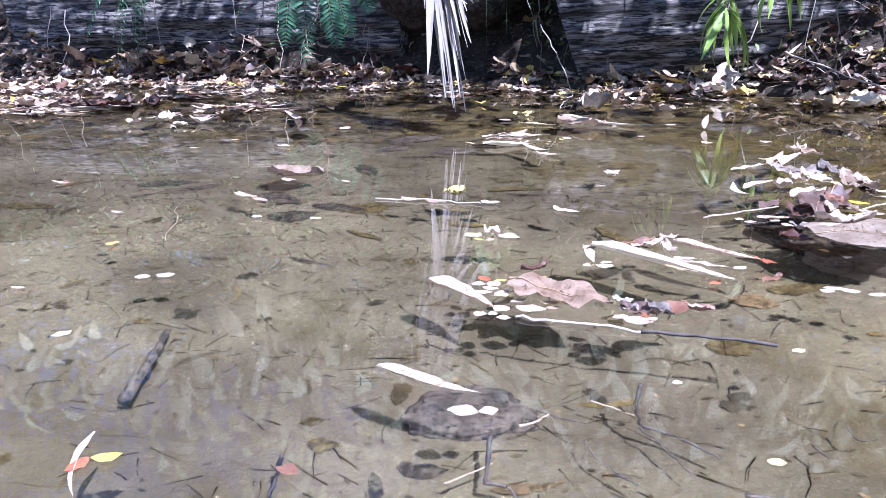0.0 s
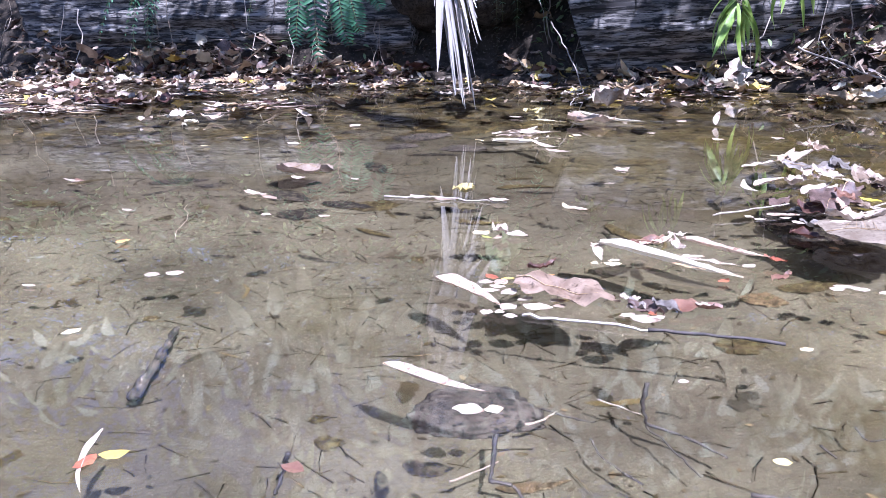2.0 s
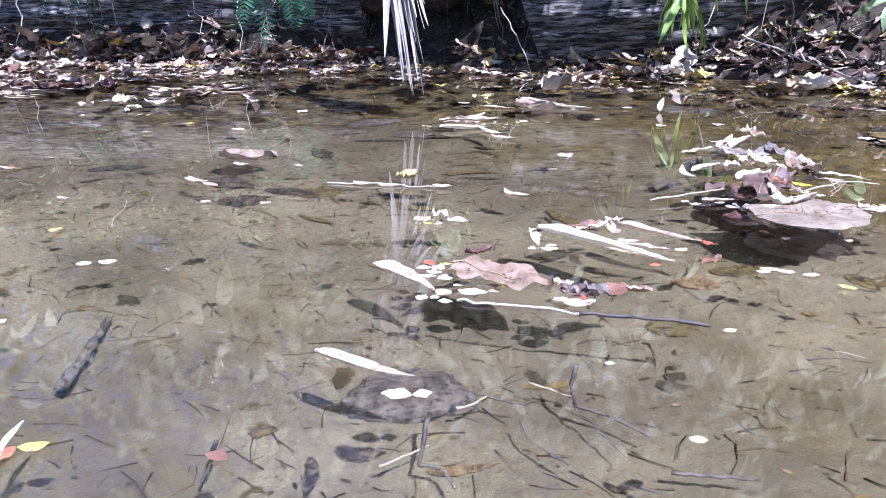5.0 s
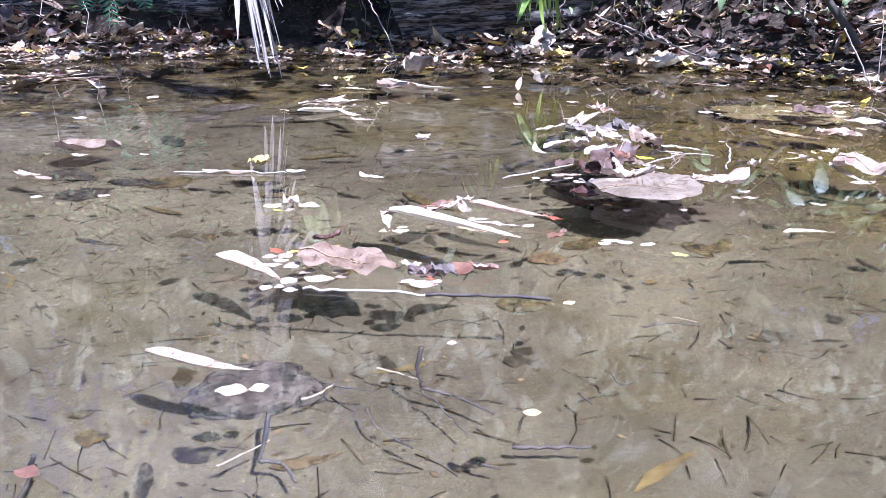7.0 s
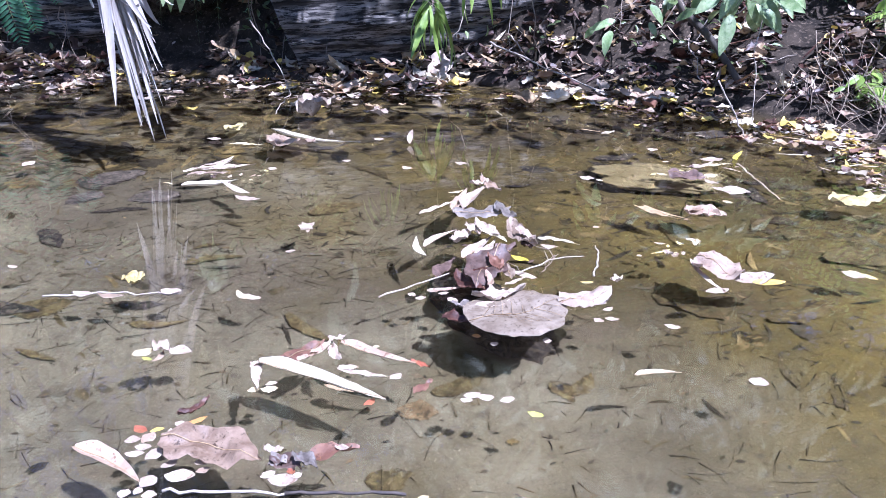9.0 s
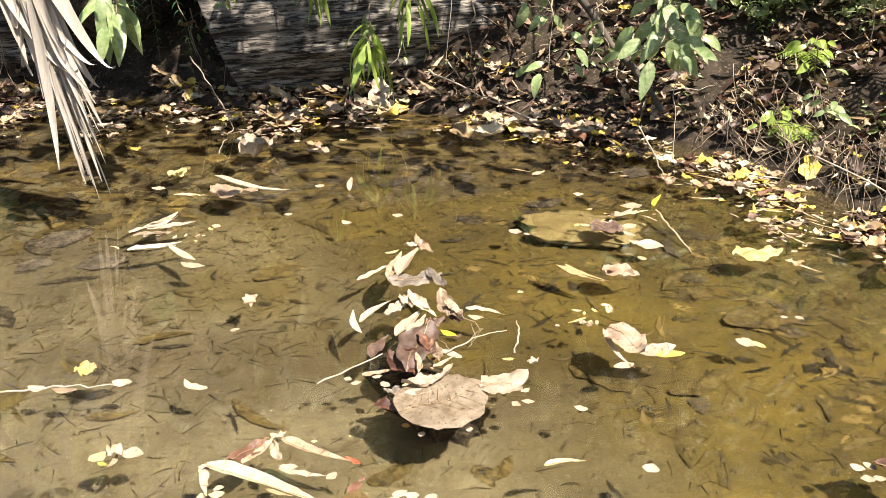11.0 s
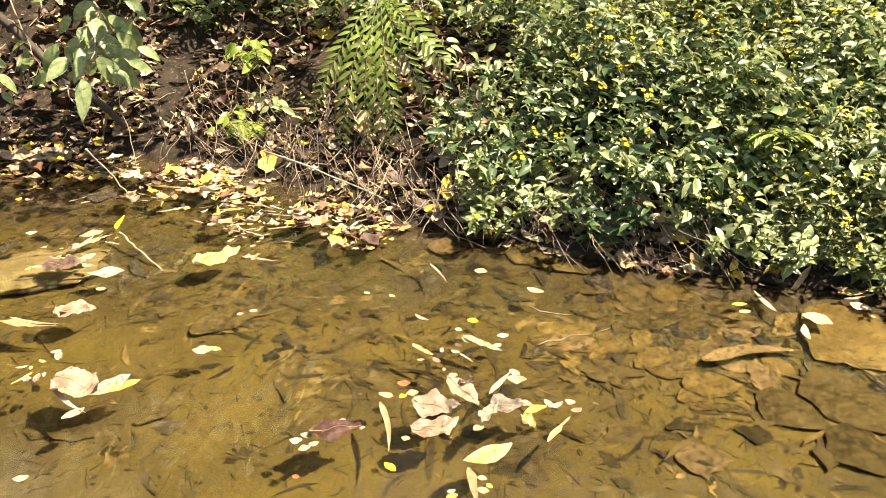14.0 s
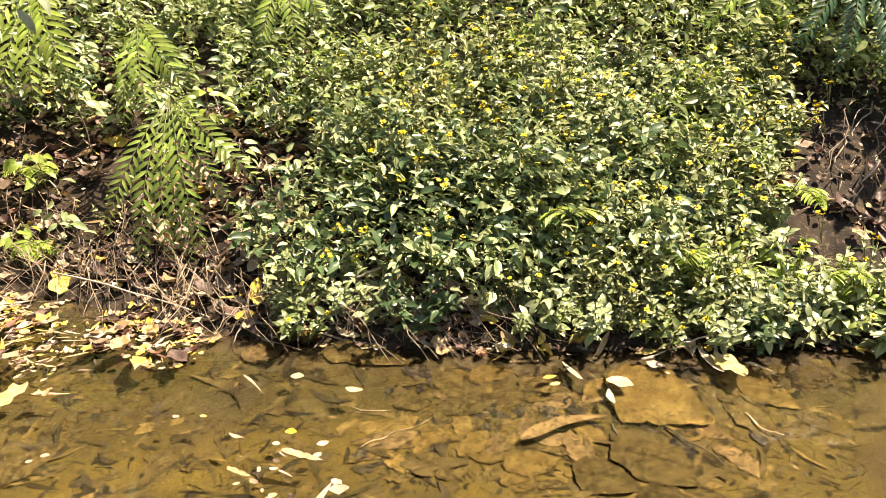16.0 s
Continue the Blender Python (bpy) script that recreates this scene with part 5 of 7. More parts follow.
def litter(name, label, count, a, b, near, far, seed, weights, sizes=(0.03, 0.12), bias=1.0, lift=0.015, clumps=None):
    r = random.Random(seed)
    s = Soup()
    rows = []
    for _ in range(count):
        p, n, t = along(BANK, a, b, r)
        q = p + n * (near + (far - near) * r.random() ** bias)
        if clumps and noise.noise(Vector((q.x * clumps, q.y * clumps, 0.3 * seed))) < 0.02:
            continue
        rows.append((q.x, q.y))
    zs = height(np.array([q[0] for q in rows]), np.array([q[1] for q in rows]))
    for (x, y), z in zip(rows, zs):
        afloat_here = z < 0.004
        size = r.uniform(*sizes) * r.choice((0.5, 0.8, 1, 1, 1.3))
        mi = r.choices(range(len(LITTER)), weights)[0]
        lying = 6 if afloat_here else 38
        m = pose(x, y, (0.003 + r.random() ** 2 * lift) if afloat_here else float(z) + r.random() * 1.6 * lift, r.uniform(-lying, lying), r.uniform(-lying, lying), r.uniform(0, 360))
        kind = r.random()
        if kind < 0.34:
            v, f = blade(r, size * 0.7, size * r.uniform(0.3, 0.5), "oval", r.uniform(0, 0.12), 0.1, 0.06, 4)
        elif kind < 0.62:
            v, f = blade(r, size * 1.7, size * r.uniform(0.16, 0.26), "strip", r.uniform(0, 0.06), 0.18, 0.08, 5)
        else:
            v, f = blade(r, size * 1.1, size * r.uniform(0.45, 0.75), "broad", r.uniform(0.02, 0.22), r.uniform(0, 0.3), 0.28, 7, 5, wave=0.08, crumple=0.25)
        low = min(p[2] for p in v)
        s.add([(p[0] - size / 2, p[1], p[2] - low) for p in v], f, m, mi)
    return tagged(new(name, s.mesh(name, LITTER)), label, "leaf litter", kind="stuff")


PALE = [9, 4, 7, 5, 0.8, 6, 4, 1.5, 2]
DARK = [2, 1, 4, 5, 0.2, 12, 3, 1.5, 6]
GOLD = [2, 9, 3, 10, 9, 6, 0.3, 3, 3]
HEAP = [5, 7, 5, 9, 5, 5, 1, 2, 2]
# lengths along the far shore from its left end: log at about 6.2 to 8, right bank from 10 on
litter("leaf_litter", "thick drift of bleached dry leaves along the waterline", 1500, 0.0, 5.0, -0.55, 0.22, 31, PALE, (0.05, 0.16), 0.8)
litter("leaf_litter", "drift of dry leaves along the shaded waterline", 900, 4.4, 7.6, -0.50, 0.18, 32, HEAP, (0.04, 0.13), 0.9, 0.015, 2.4)
litter("leaf_litter", "pale dry leaves heaped at the foot of the log", 800, 6.6, 9.2, -0.30, 0.40, 33, HEAP, (0.05, 0.17), 1.0, 0.03, 2.2)
litter("leaf_litter", "golden leaves drifted against the bank", 2000, 7.9, 11.3, -0.42, 0.16, 34, GOLD, (0.025, 0.085), 1.0, 0.010, 3.4)
litter("leaf_litter", "yellow and brown leaves at the foot of the bushes", 900, 11.4, 16.5, -0.06, 0.30, 35, GOLD, (0.03, 0.10), 1.0)
litter("leaf_raft", "floating raft of bleached dry leaves and strips", 760, 1.2, 4.4, -2.5, -0.45, 39, PALE, (0.05, 0.19), 0.6, 0.02, 1.6)
litter("leaf_heap", "heap of large pale crumpled leaves at the foot of the bank", 700, 0.6, 5.2, -0.05, 0.42, 44, PALE, (0.09, 0.19), 1.0, 0.16, 1.8)
litter("leaf_raft", "scattered dry leaves floating off the bank", 420, 3.6, 7.4, -1.1, -0.30, 40, PALE, (0.03, 0.11), 0.6, 0.01, 2.6)
litter("leaf_raft", "raft of golden and cream leaflets drifted against the bank", 800, 8.4, 11.0, -0.75, -0.05, 41, GOLD, (0.025, 0.085), 0.8, 0.006, 3.2)
litter("bank_litter", "dead brown leaves lying on the earth bank", 700, 0.0, 8.0, 0.0, 0.8, 36, DARK, (0.05, 0.14), 1.0, 0.03)
litter("bank_litter", "dead brown leaves lying on the earth bank", 4200, 7.6, 12.4, 0.05, 1.7, 37, DARK, (0.03, 0.11), 1.0, 0.05)
litter("bank_litter", "tan and brown dead leaves on the bare slope below the fern", 1500, 8.6, 12.4, 0.0, 1.5, 47, HEAP, (0.04, 0.12), 1.0, 0.05, 1.8)
litter("bank_litter", "dead brown leaves under the bushes", 2200, 12.2, 18.5, 0.1, 2.6, 38, DARK, (0.04, 0.10), 1.0, 0.03)


def drift(label, spots, count, seed):
    """A floating raft of long pale strips and leaves, thickest at the given spots."""
    r = random.Random(seed)
    s = Soup()
    for _ in range(count):
        cx, cy, sx, sy = r.choice(spots)
        size = r.uniform(0.05, 0.15)
        v, f = (blade(r, size * 1.8, size * 0.22, "strip", 0.02, 0.2, 0.12, 6, 3) if r.random() < 0.6 else blade(r, size, size * 0.55, "broad", 0.08, 0.1, 0.25, 7, 5, crumple=0.2))
        low = min(p[2] for p in v)
        m = pose(cx + r.gauss(0, sx), cy + r.gauss(0, sy), 0.003 + 0.02 * r.random() ** 2, r.uniform(-5, 5), r.uniform(-4, 4), r.gauss(0, 35))
        s.add([(p[0] - size / 2, p[1], p[2] - low) for p in v], f, m, r.choices(range(len(LITTER)), PALE)[0])
    return tagged(new("leaf_raft", s.mesh("leaf_raft", LITTER)), label, "leaf litter", kind="stuff")


drift("raft of long bleached strips and leaves floating by the far bank", ((-2.50, 4.80, 0.22, 0.10), (-2.91, 5.31, 0.25, 0.14), (-1.22, 4.72, 0.16, 0.10), (-1.78, 5.52, 0.14, 0.10)), 260, 46)
# ---- the old fallen log in the far bank ----


def fallen_log(m, length, seed, label):
    bm = bmesh.new()
    sides, rings = 128, 130
    grid = []
    for i in range(rings + 1):
        u = i / rings
        row = []
        for j in range(sides):
            w = 2 * math.pi * j / sides
            p = Vector((length * u + seed, math.cos(w), math.sin(w)))
            rad = 0.52 - 0.05 * u + 0.05 * noise.noise(Vector((p.x * 0.9, p.y, p.z)) + Vector((3, 1, 7)))
            rad += 0.06 * noise.noise(Vector((p.x * 0.9, 5 * p.y, 5 * p.z))) + 0.045 * abs(noise.noise(Vector((p.x * 1.6, 13 * p.y, 13 * p.z)))) + 0.02 * noise.noise(Vector((p.x * 4.0, 26 * p.y, 26 * p.z)))
            rad += 0.008 * noise.noise(Vector((p.x * 9.0, 30 * p.y, 30 * p.z)))
            back = 0.30 * max(0.0, 1 - u / 0.22) ** 1.5 * (0.5 - 0.5 * p.z)
            row.append(bm.verts.new((p.x - seed + back, rad * p.y, rad * p.z)))
        grid.append(row)
    for i in range(rings):
        for j in range(sides):
            bm.faces.new((grid[i][j], grid[i][(j + 1) % sides], grid[i + 1][(j + 1) % sides], grid[i + 1][j]))
    # the rotten end is hollow
    hollow = []
    for depth, k in ((0.02, 0.72), (0.35, 0.6), (0.8, 0.4)):
        hollow.append([bm.verts.new((v.co.x + depth, v.co.y * k, v.co.z * k)) for v in grid[0]])
    rims = [grid[0]] + hollow
    for a, b in zip(rims[:-1], rims[1:]):
        for j in range(sides):
            bm.faces.new((a[(j + 1) % sides], a[j], b[j], b[(j + 1) % sides]))
    bm.faces.new(hollow[-1][::-1])
    bm.faces.new(grid[-1])
    for face in bm.faces:
        face.smooth = True
    me = bpy.data.meshes.new("fallen_log")
    bm.to_mesh(me)
    bm.free()
    me.materials.append(MATS["log_bark"])
    ob = new("fallen_log", me)
    ob.matrix_basis = m
    return tagged(ob, label, "log", "fallen logs")


fallen_log(pose(0.78, 5.95, 0.40, 0, -2, -11), 3.4, 0.0, "old grey fallen tree trunk with deeply furrowed wood")
fallen_log(pose(-4.05, 8.20, 0.46, 0, 0, -19), 4.1, 9.0, "dark weathered log lying along the shaded bank")
o = stone("rock_overhang", "stone_wet", 0.15, 6.75, (1.05, 0.75, 0.55), "dark rock overhanging a shaded hollow in the bank", 41, 1.0, -14, 0.95)
o["category"], o["group"] = "rock", "rocks in the bank"
# ---- twigs, roots and sticks about the bank ----
r = random.Random(77)
# large curled leaves on the drift below the log
for x, y, size, turn, colour in ((2.07, 4.16, 0.27, 70, "tan"), (2.19, 4.10, 0.20, 150, "palecream"), (1.75, 4.95, 0.19, 20, "palecream"), (2.35, 4.35, 0.16, -30, "cream"), (1.45, 4.95, 0.17, 200, "pinktan")):
    s = Soup()
    v, f = blade(r, size, 0.62 * size, "broad", 0.16, 0.35, 0.16, 16, 9, crumple=0.25, twist=0.5)
    low = min(p[2] for p in v)
    s.add([(a - size / 2, b, c - low) for a, b, c in v], f)
    thing("curled_leaf", s, colour, pose(x, y, max(z_at(x, y), 0.0) + 0.012, r.uniform(-18, 18), r.uniform(-12, 12), turn), WORDS[colour] + " large curled dry leaf lying on the drift", "leaf", "curled leaves")
# a tangle of dead grey stems at the foot of the right bank
s = Soup()
for k in range(420):
    p, n, t = along(BANK, 9.4, 12.6, r)
    a = p + n * r.uniform(0.0, 0.50)
    b = a - n * r.uniform(0.0, 0.25) + t * r.uniform(-0.1, 0.42)
    a.z, b.z = z_at(a.x, a.y) + r.uniform(0.03, 0.22), max(z_at(b.x, b.y), 0.0) + r.uniform(0.004, 0.05)
    s.add(*tube(wander(r, a, b, 4, 0.06, r.uniform(-0.03, 0.05)), taper(r.uniform(0.0012, 0.0035), 0.001, 4), 4))
tagged(new("dead_stems", s.mesh("dead_stems", "stem_dry")), "tangle of dry dead stems lying on the bank", "dead stems", kind="stuff")
rod("floating_stick", "twig_pale", [(0.095, 1.352, 0.004), (0.2, 1.31, 0.007), (0.325, 1.268, 0.005)], 0.0035, 0.0025, "thin pale stick floating on the water", "stick")
rod("floating_stick", "twig_dark", [(0.31, 1.272, 0.004), (0.40, 1.24, 0.008), (0.52, 1.195, 0.006)], 0.004, 0.003, "thin dark stick floating on the water", "stick")
rod("floating_stick", "twig_pale", [(-0.24, 2.33, 0.004), (-0.05, 2.28, 0.006), (0.13, 2.22, 0.004)], 0.0028, 0.002, "thin pinkish stick floating on the water", "stick")
rod("floating_stick", "twig_pale", [(0.66, 1.99, 0.012), (0.80, 2.03, 0.018), (0.89, 2.06, 0.02)], 0.0025, 0.0018, "thin pale stick across the leaf mound", "stick")
rod("leaf_stalk", "twig_pale", [(1.07, 1.97, 0.03), (1.2, 2.0, 0.045), (1.31, 2.02, 0.03)], 0.002, 0.0015, "thin reddish leaf stalk on the leaf mound", "stalk")
rod("leaf_stalk", "twig_pale", [(1.28, 1.90, 0.02), (1.325, 1.96, 0.05), (1.34, 2.01, 0.065)], 0.0035, 0.002, "curved pale leaf stalk rising from the leaf mound", "stalk")
for k in range(5):
    a = Vector((1.13 + 0.03 * k, 1.98 + 0.03 * k, 0.0))
    rod("grass_stem", "stem_dry", wander(r, a, a + Vector((r.uniform(-0.06, 0.1), r.uniform(0.0, 0.14), r.uniform(0.01, 0.05))), 4, 0.12), 0.0016, 0.0008,
        "bent dry grass stem by the leaf mound", "grass", "dry stems")
rod("leaning_stick", "twig_pale", [(0.62, 5.05, 0.45), (0.72, 4.95, 0.25), (0.80, 4.85, 0.03)], 0.004, 0.003, "thin bare stick leaning down to the water", "stick")
rod("leaning_stick", "twig_pale", [(0.80, 4.85, 0.03), (0.70, 4.60, 0.01), (0.66, 4.45, 0.0)], 0.003, 0.002, "thin bare stick leaning down to the water", "stick")
rod("leaning_stick", "twig_pale", [(2.12, 4.9, 0.26), (2.4, 4.5, 0.11), (2.62, 4.2, 0.01)], 0.007, 0.005, "bare pale stick leaning from the bank into the water", "stick")
rod("fallen_branch", "bark", wander(r, (2.55, 4.6, 1.25), (3.25, 3.75, 0.05), 8, 0.025), 0.030, 0.020, "bare grey branch leaning down the bank", "branch")
rod("thin_stem", "twig_pale", [(2.93, 3.35, 0.62), (2.92, 3.32, 0.3), (2.91, 3.28, 0.0)], 0.003, 0.002, "thin straight stem hanging down to the water", "stem")
rod("thin_stem", "twig_pale", [(2.58, 3.15, 0.28), (2.66, 3.12, 0.14), (2.72, 3.08, 0.0)], 0.004, 0.003, "bare twig standing out of the water", "stem")
rod("bank_stick", "twig_pale", wander(r, (3.2, 2.62, 0.20), (3.33, 1.85, 0.03), 6, 0.03), 0.0045, 0.003, "long pale stick lying along the foot of the bank", "stick")
rod("bank_stick", "twig_pale", wander(r, (3.3, 1.75, 0.08), (3.38, 1.05, 0.01), 6, 0.03, 0.03), 0.006, 0.004, "thin curved stick along the waterline", "stick")
rod("bank_stick", "twig_pale", [(3.42, 1.42, 0.10), (3.52, 1.28, 0.20), (3.6, 1.12, 0.27)], 0.008, 0.006, "bare grey forked stick among the bushes", "stick")
rod("bank_stick", "twig_pale", [(3.5, 1.3, 0.18), (3.44, 1.27, 0.10), (3.42, 1.24, 0.02)], 0.006, 0.004, "bare grey forked stick among the bushes", "stick")
rod("bank_stick", "twig_pale", [(3.6, -0.02, 0.02), (3.75, -0.2, 0.06), (3.86, -0.35, 0.10)], 0.005, 0.003, "thin pale stick at the waterline", "stick")
for k in range(150):
    p, n, t = along(BANK, 7.8, 13.0, r)
    a = p + n * r.uniform(0.1, 1.4)
    b = a + t * r.uniform(-0.35, 0.35) + n * r.uniform(-0.3, 0.2)
    a.z, b.z = z_at(a.x, a.y) + r.uniform(0.0, 0.22), max(z_at(b.x, b.y), 0) + 0.01
    rod("root", r.choice(("stem_dry", "twig_pale", "twig_dark")), wander(r, a, b, 6, 0.09, 0.03), r.uniform(0.002, 0.006), 0.0015, "thin exposed root hanging over the bank", "root", "roots on the bank")
for k in range(34):
    p, n, t = along(BANK, 0.3, 8.0, r)
    a = p + n * r.uniform(0.15, 0.5)
    b = a + t * r.uniform(-0.2, 0.2) - n * r.uniform(0.05, 0.3)
    a.z, b.z = z_at(a.x, a.y) + r.uniform(0.35, 0.8), max(z_at(b.x, b.y), 0) + 0.01
    rod("root", r.choice(("stem_dry", "twig_dark", "twig_pale")), wander(r, a, b, 6, 0.07), r.uniform(0.003, 0.006), 0.002, "thin stem hanging over the dark bank", "root", "roots on the bank")

# ---- plants ----


def leafy_mesh(r, stems, pairs, size, aspect, shape, spread, tall, droop=0.3, n=4, lean=0.0):
    """Stems that rise and spread from the origin, with leaves in pairs. Returns the stems, the leaves and the stem tips."""
    wood, leaves, tips = Soup(), Soup(), []
    for _ in range(stems):
        w = r.uniform(0, 2 * math.pi)
        out = r.uniform(0.25, 1.0) * spread
        a = Vector((r.uniform(-0.3, 0.3) * spread, r.uniform(-0.3, 0.3) * spread, -0.02))
        b = a + Vector((math.cos(w) * out - lean, math.sin(w) * out, tall * r.uniform(0.55, 1.1)))
        pts = wander(r, a, b, 6, 0.06, -0.04)
        wood.add(*tube(pts, taper(0.0035, 0.0012, 6), 4))
        tips.append(b)
        for k in range(pairs):
            u = 0.22 + 0.78 * (k + 0.5) / pairs
            i = min(int(u * 6), 5)
            p = pts[i].lerp(pts[i + 1], u * 6 - i)
            turn = w + k * 1.57 + r.uniform(-0.4, 0.4)
            for side in (0, math.pi):
                q = turn + side
                length = size * r.uniform(0.6, 1.2) * (1.1 - 0.45 * u)
                d = Vector((math.cos(q), math.sin(q), r.uniform(-droop, 0.5)))
                v, f = blade(r, length, length * aspect, shape, r.uniform(-0.18, -0.05), r.uniform(0.05, 0.25), 0.04, n)
                leaves.add(v, f, Matrix.Translation(p) @ align(d) @ pose(0, 0, 0, r.uniform(-35, 35), 0, 0))
    return wood, leaves, tips


def herb(seed, green, stems, pairs, size, aspect, shape, spread, tall, flowers, label, name="herb", droop=0.3, lean=0.0):
    r = random.Random(seed)
    wood, leaves, tips = leafy_mesh(r, stems, pairs, size, aspect, shape, spread, tall, droop, lean=lean)
    top = tagged(new(name), label, "plant", "plants on the bank")
    part("stalk", wood, "stem_green", top)["kind"] = "stuff"
    part("foliage", leaves, green, top)["kind"] = "stuff"
    if flowers:
        bloom = Soup()
        for p in tips[:flowers]:
            for k in range(6):
                m = Matrix.Translation(p + Vector((0, 0, 0.008))) @ pose(0, 0, 0, 0, r.uniform(-25, 5), 60 * k + r.uniform(-12, 12))
                bloom.add(*blade(r, 0.013, 0.009, "oval", -0.1, 0.1, 0.05, 3), m)
            bloom.add(*tube([p + Vector((0, 0, 0.004)), p + Vector((0, 0, 0.013))], [0.005, 0.004], 6))
        part("blossom", bloom, "petal_yellow", top, "small yellow flowers")["kind"] = "stuff"
    return top


def frond_soup(r, length, width, pairs, droop, side=0.0, sweep=0.55):
    """A feather-like fern leaf along +x, arching over and down."""
    s, rib = Soup(), []
    for i in range(13):
        u = i / 12
        rib.append(Vector((length * (u - 0.30 * min(droop, 1.4) * u * u), side * length * u * u, length * (0.55 * u - droop * u * u))))
    s.add(*tube(rib, taper(0.0035, 0.0008, 12), 4), None, 1)
    for k in range(pairs):
        u = 0.10 + 0.89 * k / pairs
        i = min(int(u * 12), 11)
        p = rib[i].lerp(rib[i + 1], u * 12 - i)
        d = (rib[i + 1] - rib[i]).normalized()
        across = Vector((0, 0, 1)).cross(d).normalized()
        reach = width * (math.sin(math.pi * min(0.12 + 0.86 * u, 1.0)) ** 0.8) * r.uniform(0.9, 1.08)
        for sgn in (-1, 1):
            way = across * sgn + d * sweep + Vector((0, 0, r.uniform(-0.45, 0.05)))
            v, f = blade(r, reach, min(0.30 * reach, 1.05 * length / pairs), "lance", -0.08, 0.12, 0.05, 4)
            s.add(v, f, Matrix.Translation(p) @ align(way), 0)
    return s


def fern(seed, green, fronds, length, width, pairs, droop, label, facing=None, arc=360):
    r = random.Random(seed)
    top = tagged(new("fern"), label, "fern", "ferns on the bank")
    for k in range(fronds):
        w = (facing if facing is not None else 0) + (k / fronds - 0.5) * arc + r.uniform(-8, 8)
        s = frond_soup(r, length * r.uniform(0.75, 1.1), width * r.uniform(0.85, 1.1), pairs, droop * r.uniform(0.8, 1.25), r.uniform(-0.1, 0.1))
        part("frond", s, [green, "stem_green"], top, "", m=pose(0, 0, 0, 0, r.uniform(-14, 8), w))
    return top


def branch(name, points, r0, leaves, size, aspect, shape, green, seed, label, hang=0.7, spread=0.12, stalk="stem_dry", start=0.25, face=None):
    """A branch through the points with leaves along its outer part."""
    r = random.Random(seed)
    pts = [Vector(p) for p in points]
    base = pts[0]
    top = tagged(new(name), label, "branch", "overhanging branches")
    top.matrix_basis = Matrix.Translation(base)
    wood, leaf = Soup(), Soup()
    fine = []
    for a, b in zip(pts[:-1], pts[1:]):
        fine.extend(wander(r, a - base, b - base, 4, 0.04)[:-1])
    fine.append(pts[-1] - base)
    wood.add(*tube(fine, taper(r0, 0.0015, len(fine) - 1), 5))
    for k in range(leaves):
        u = start + (1 - start) * r.random()
        i = min(int(u * (len(fine) - 1)), len(fine) - 2)
        p = fine[i].lerp(fine[i + 1], r.random())
        w = r.uniform(0, 2 * math.pi)
        q = p + Vector((math.cos(w), math.sin(w), r.uniform(-0.7, 0.5))) * spread * r.random()
        wood.add(*tube([p, p.lerp(q, 0.6) + Vector((0, 0, 0.01)), q], [0.0016, 0.0012, 0.001], 3))
        length = size * r.uniform(0.6, 1.15)
        d = Vector((math.cos(w), math.sin(w), -hang * r.uniform(0.4, 2.2)))
        v, f = blade(r, length, length * aspect * r.uniform(0.85, 1.15), shape, r.uniform(-0.15, -0.03), r.uniform(0.05, 0.2), 0.03, 6)
        leaf.add(v, f, Matrix.Translation(q) @ align(d, (math.cos(w + 1.2) * 0.4, math.sin(w + 1.2) * 0.4, 1) if face is None else (face[0] + r.uniform(-0.6, 0.6), face[1] + r.uniform(-0.4, 0.4), face[2])))
    part("wood", wood, stalk, top)
    part("foliage", leaf, green, top)["kind"] = "stuff"
    return top


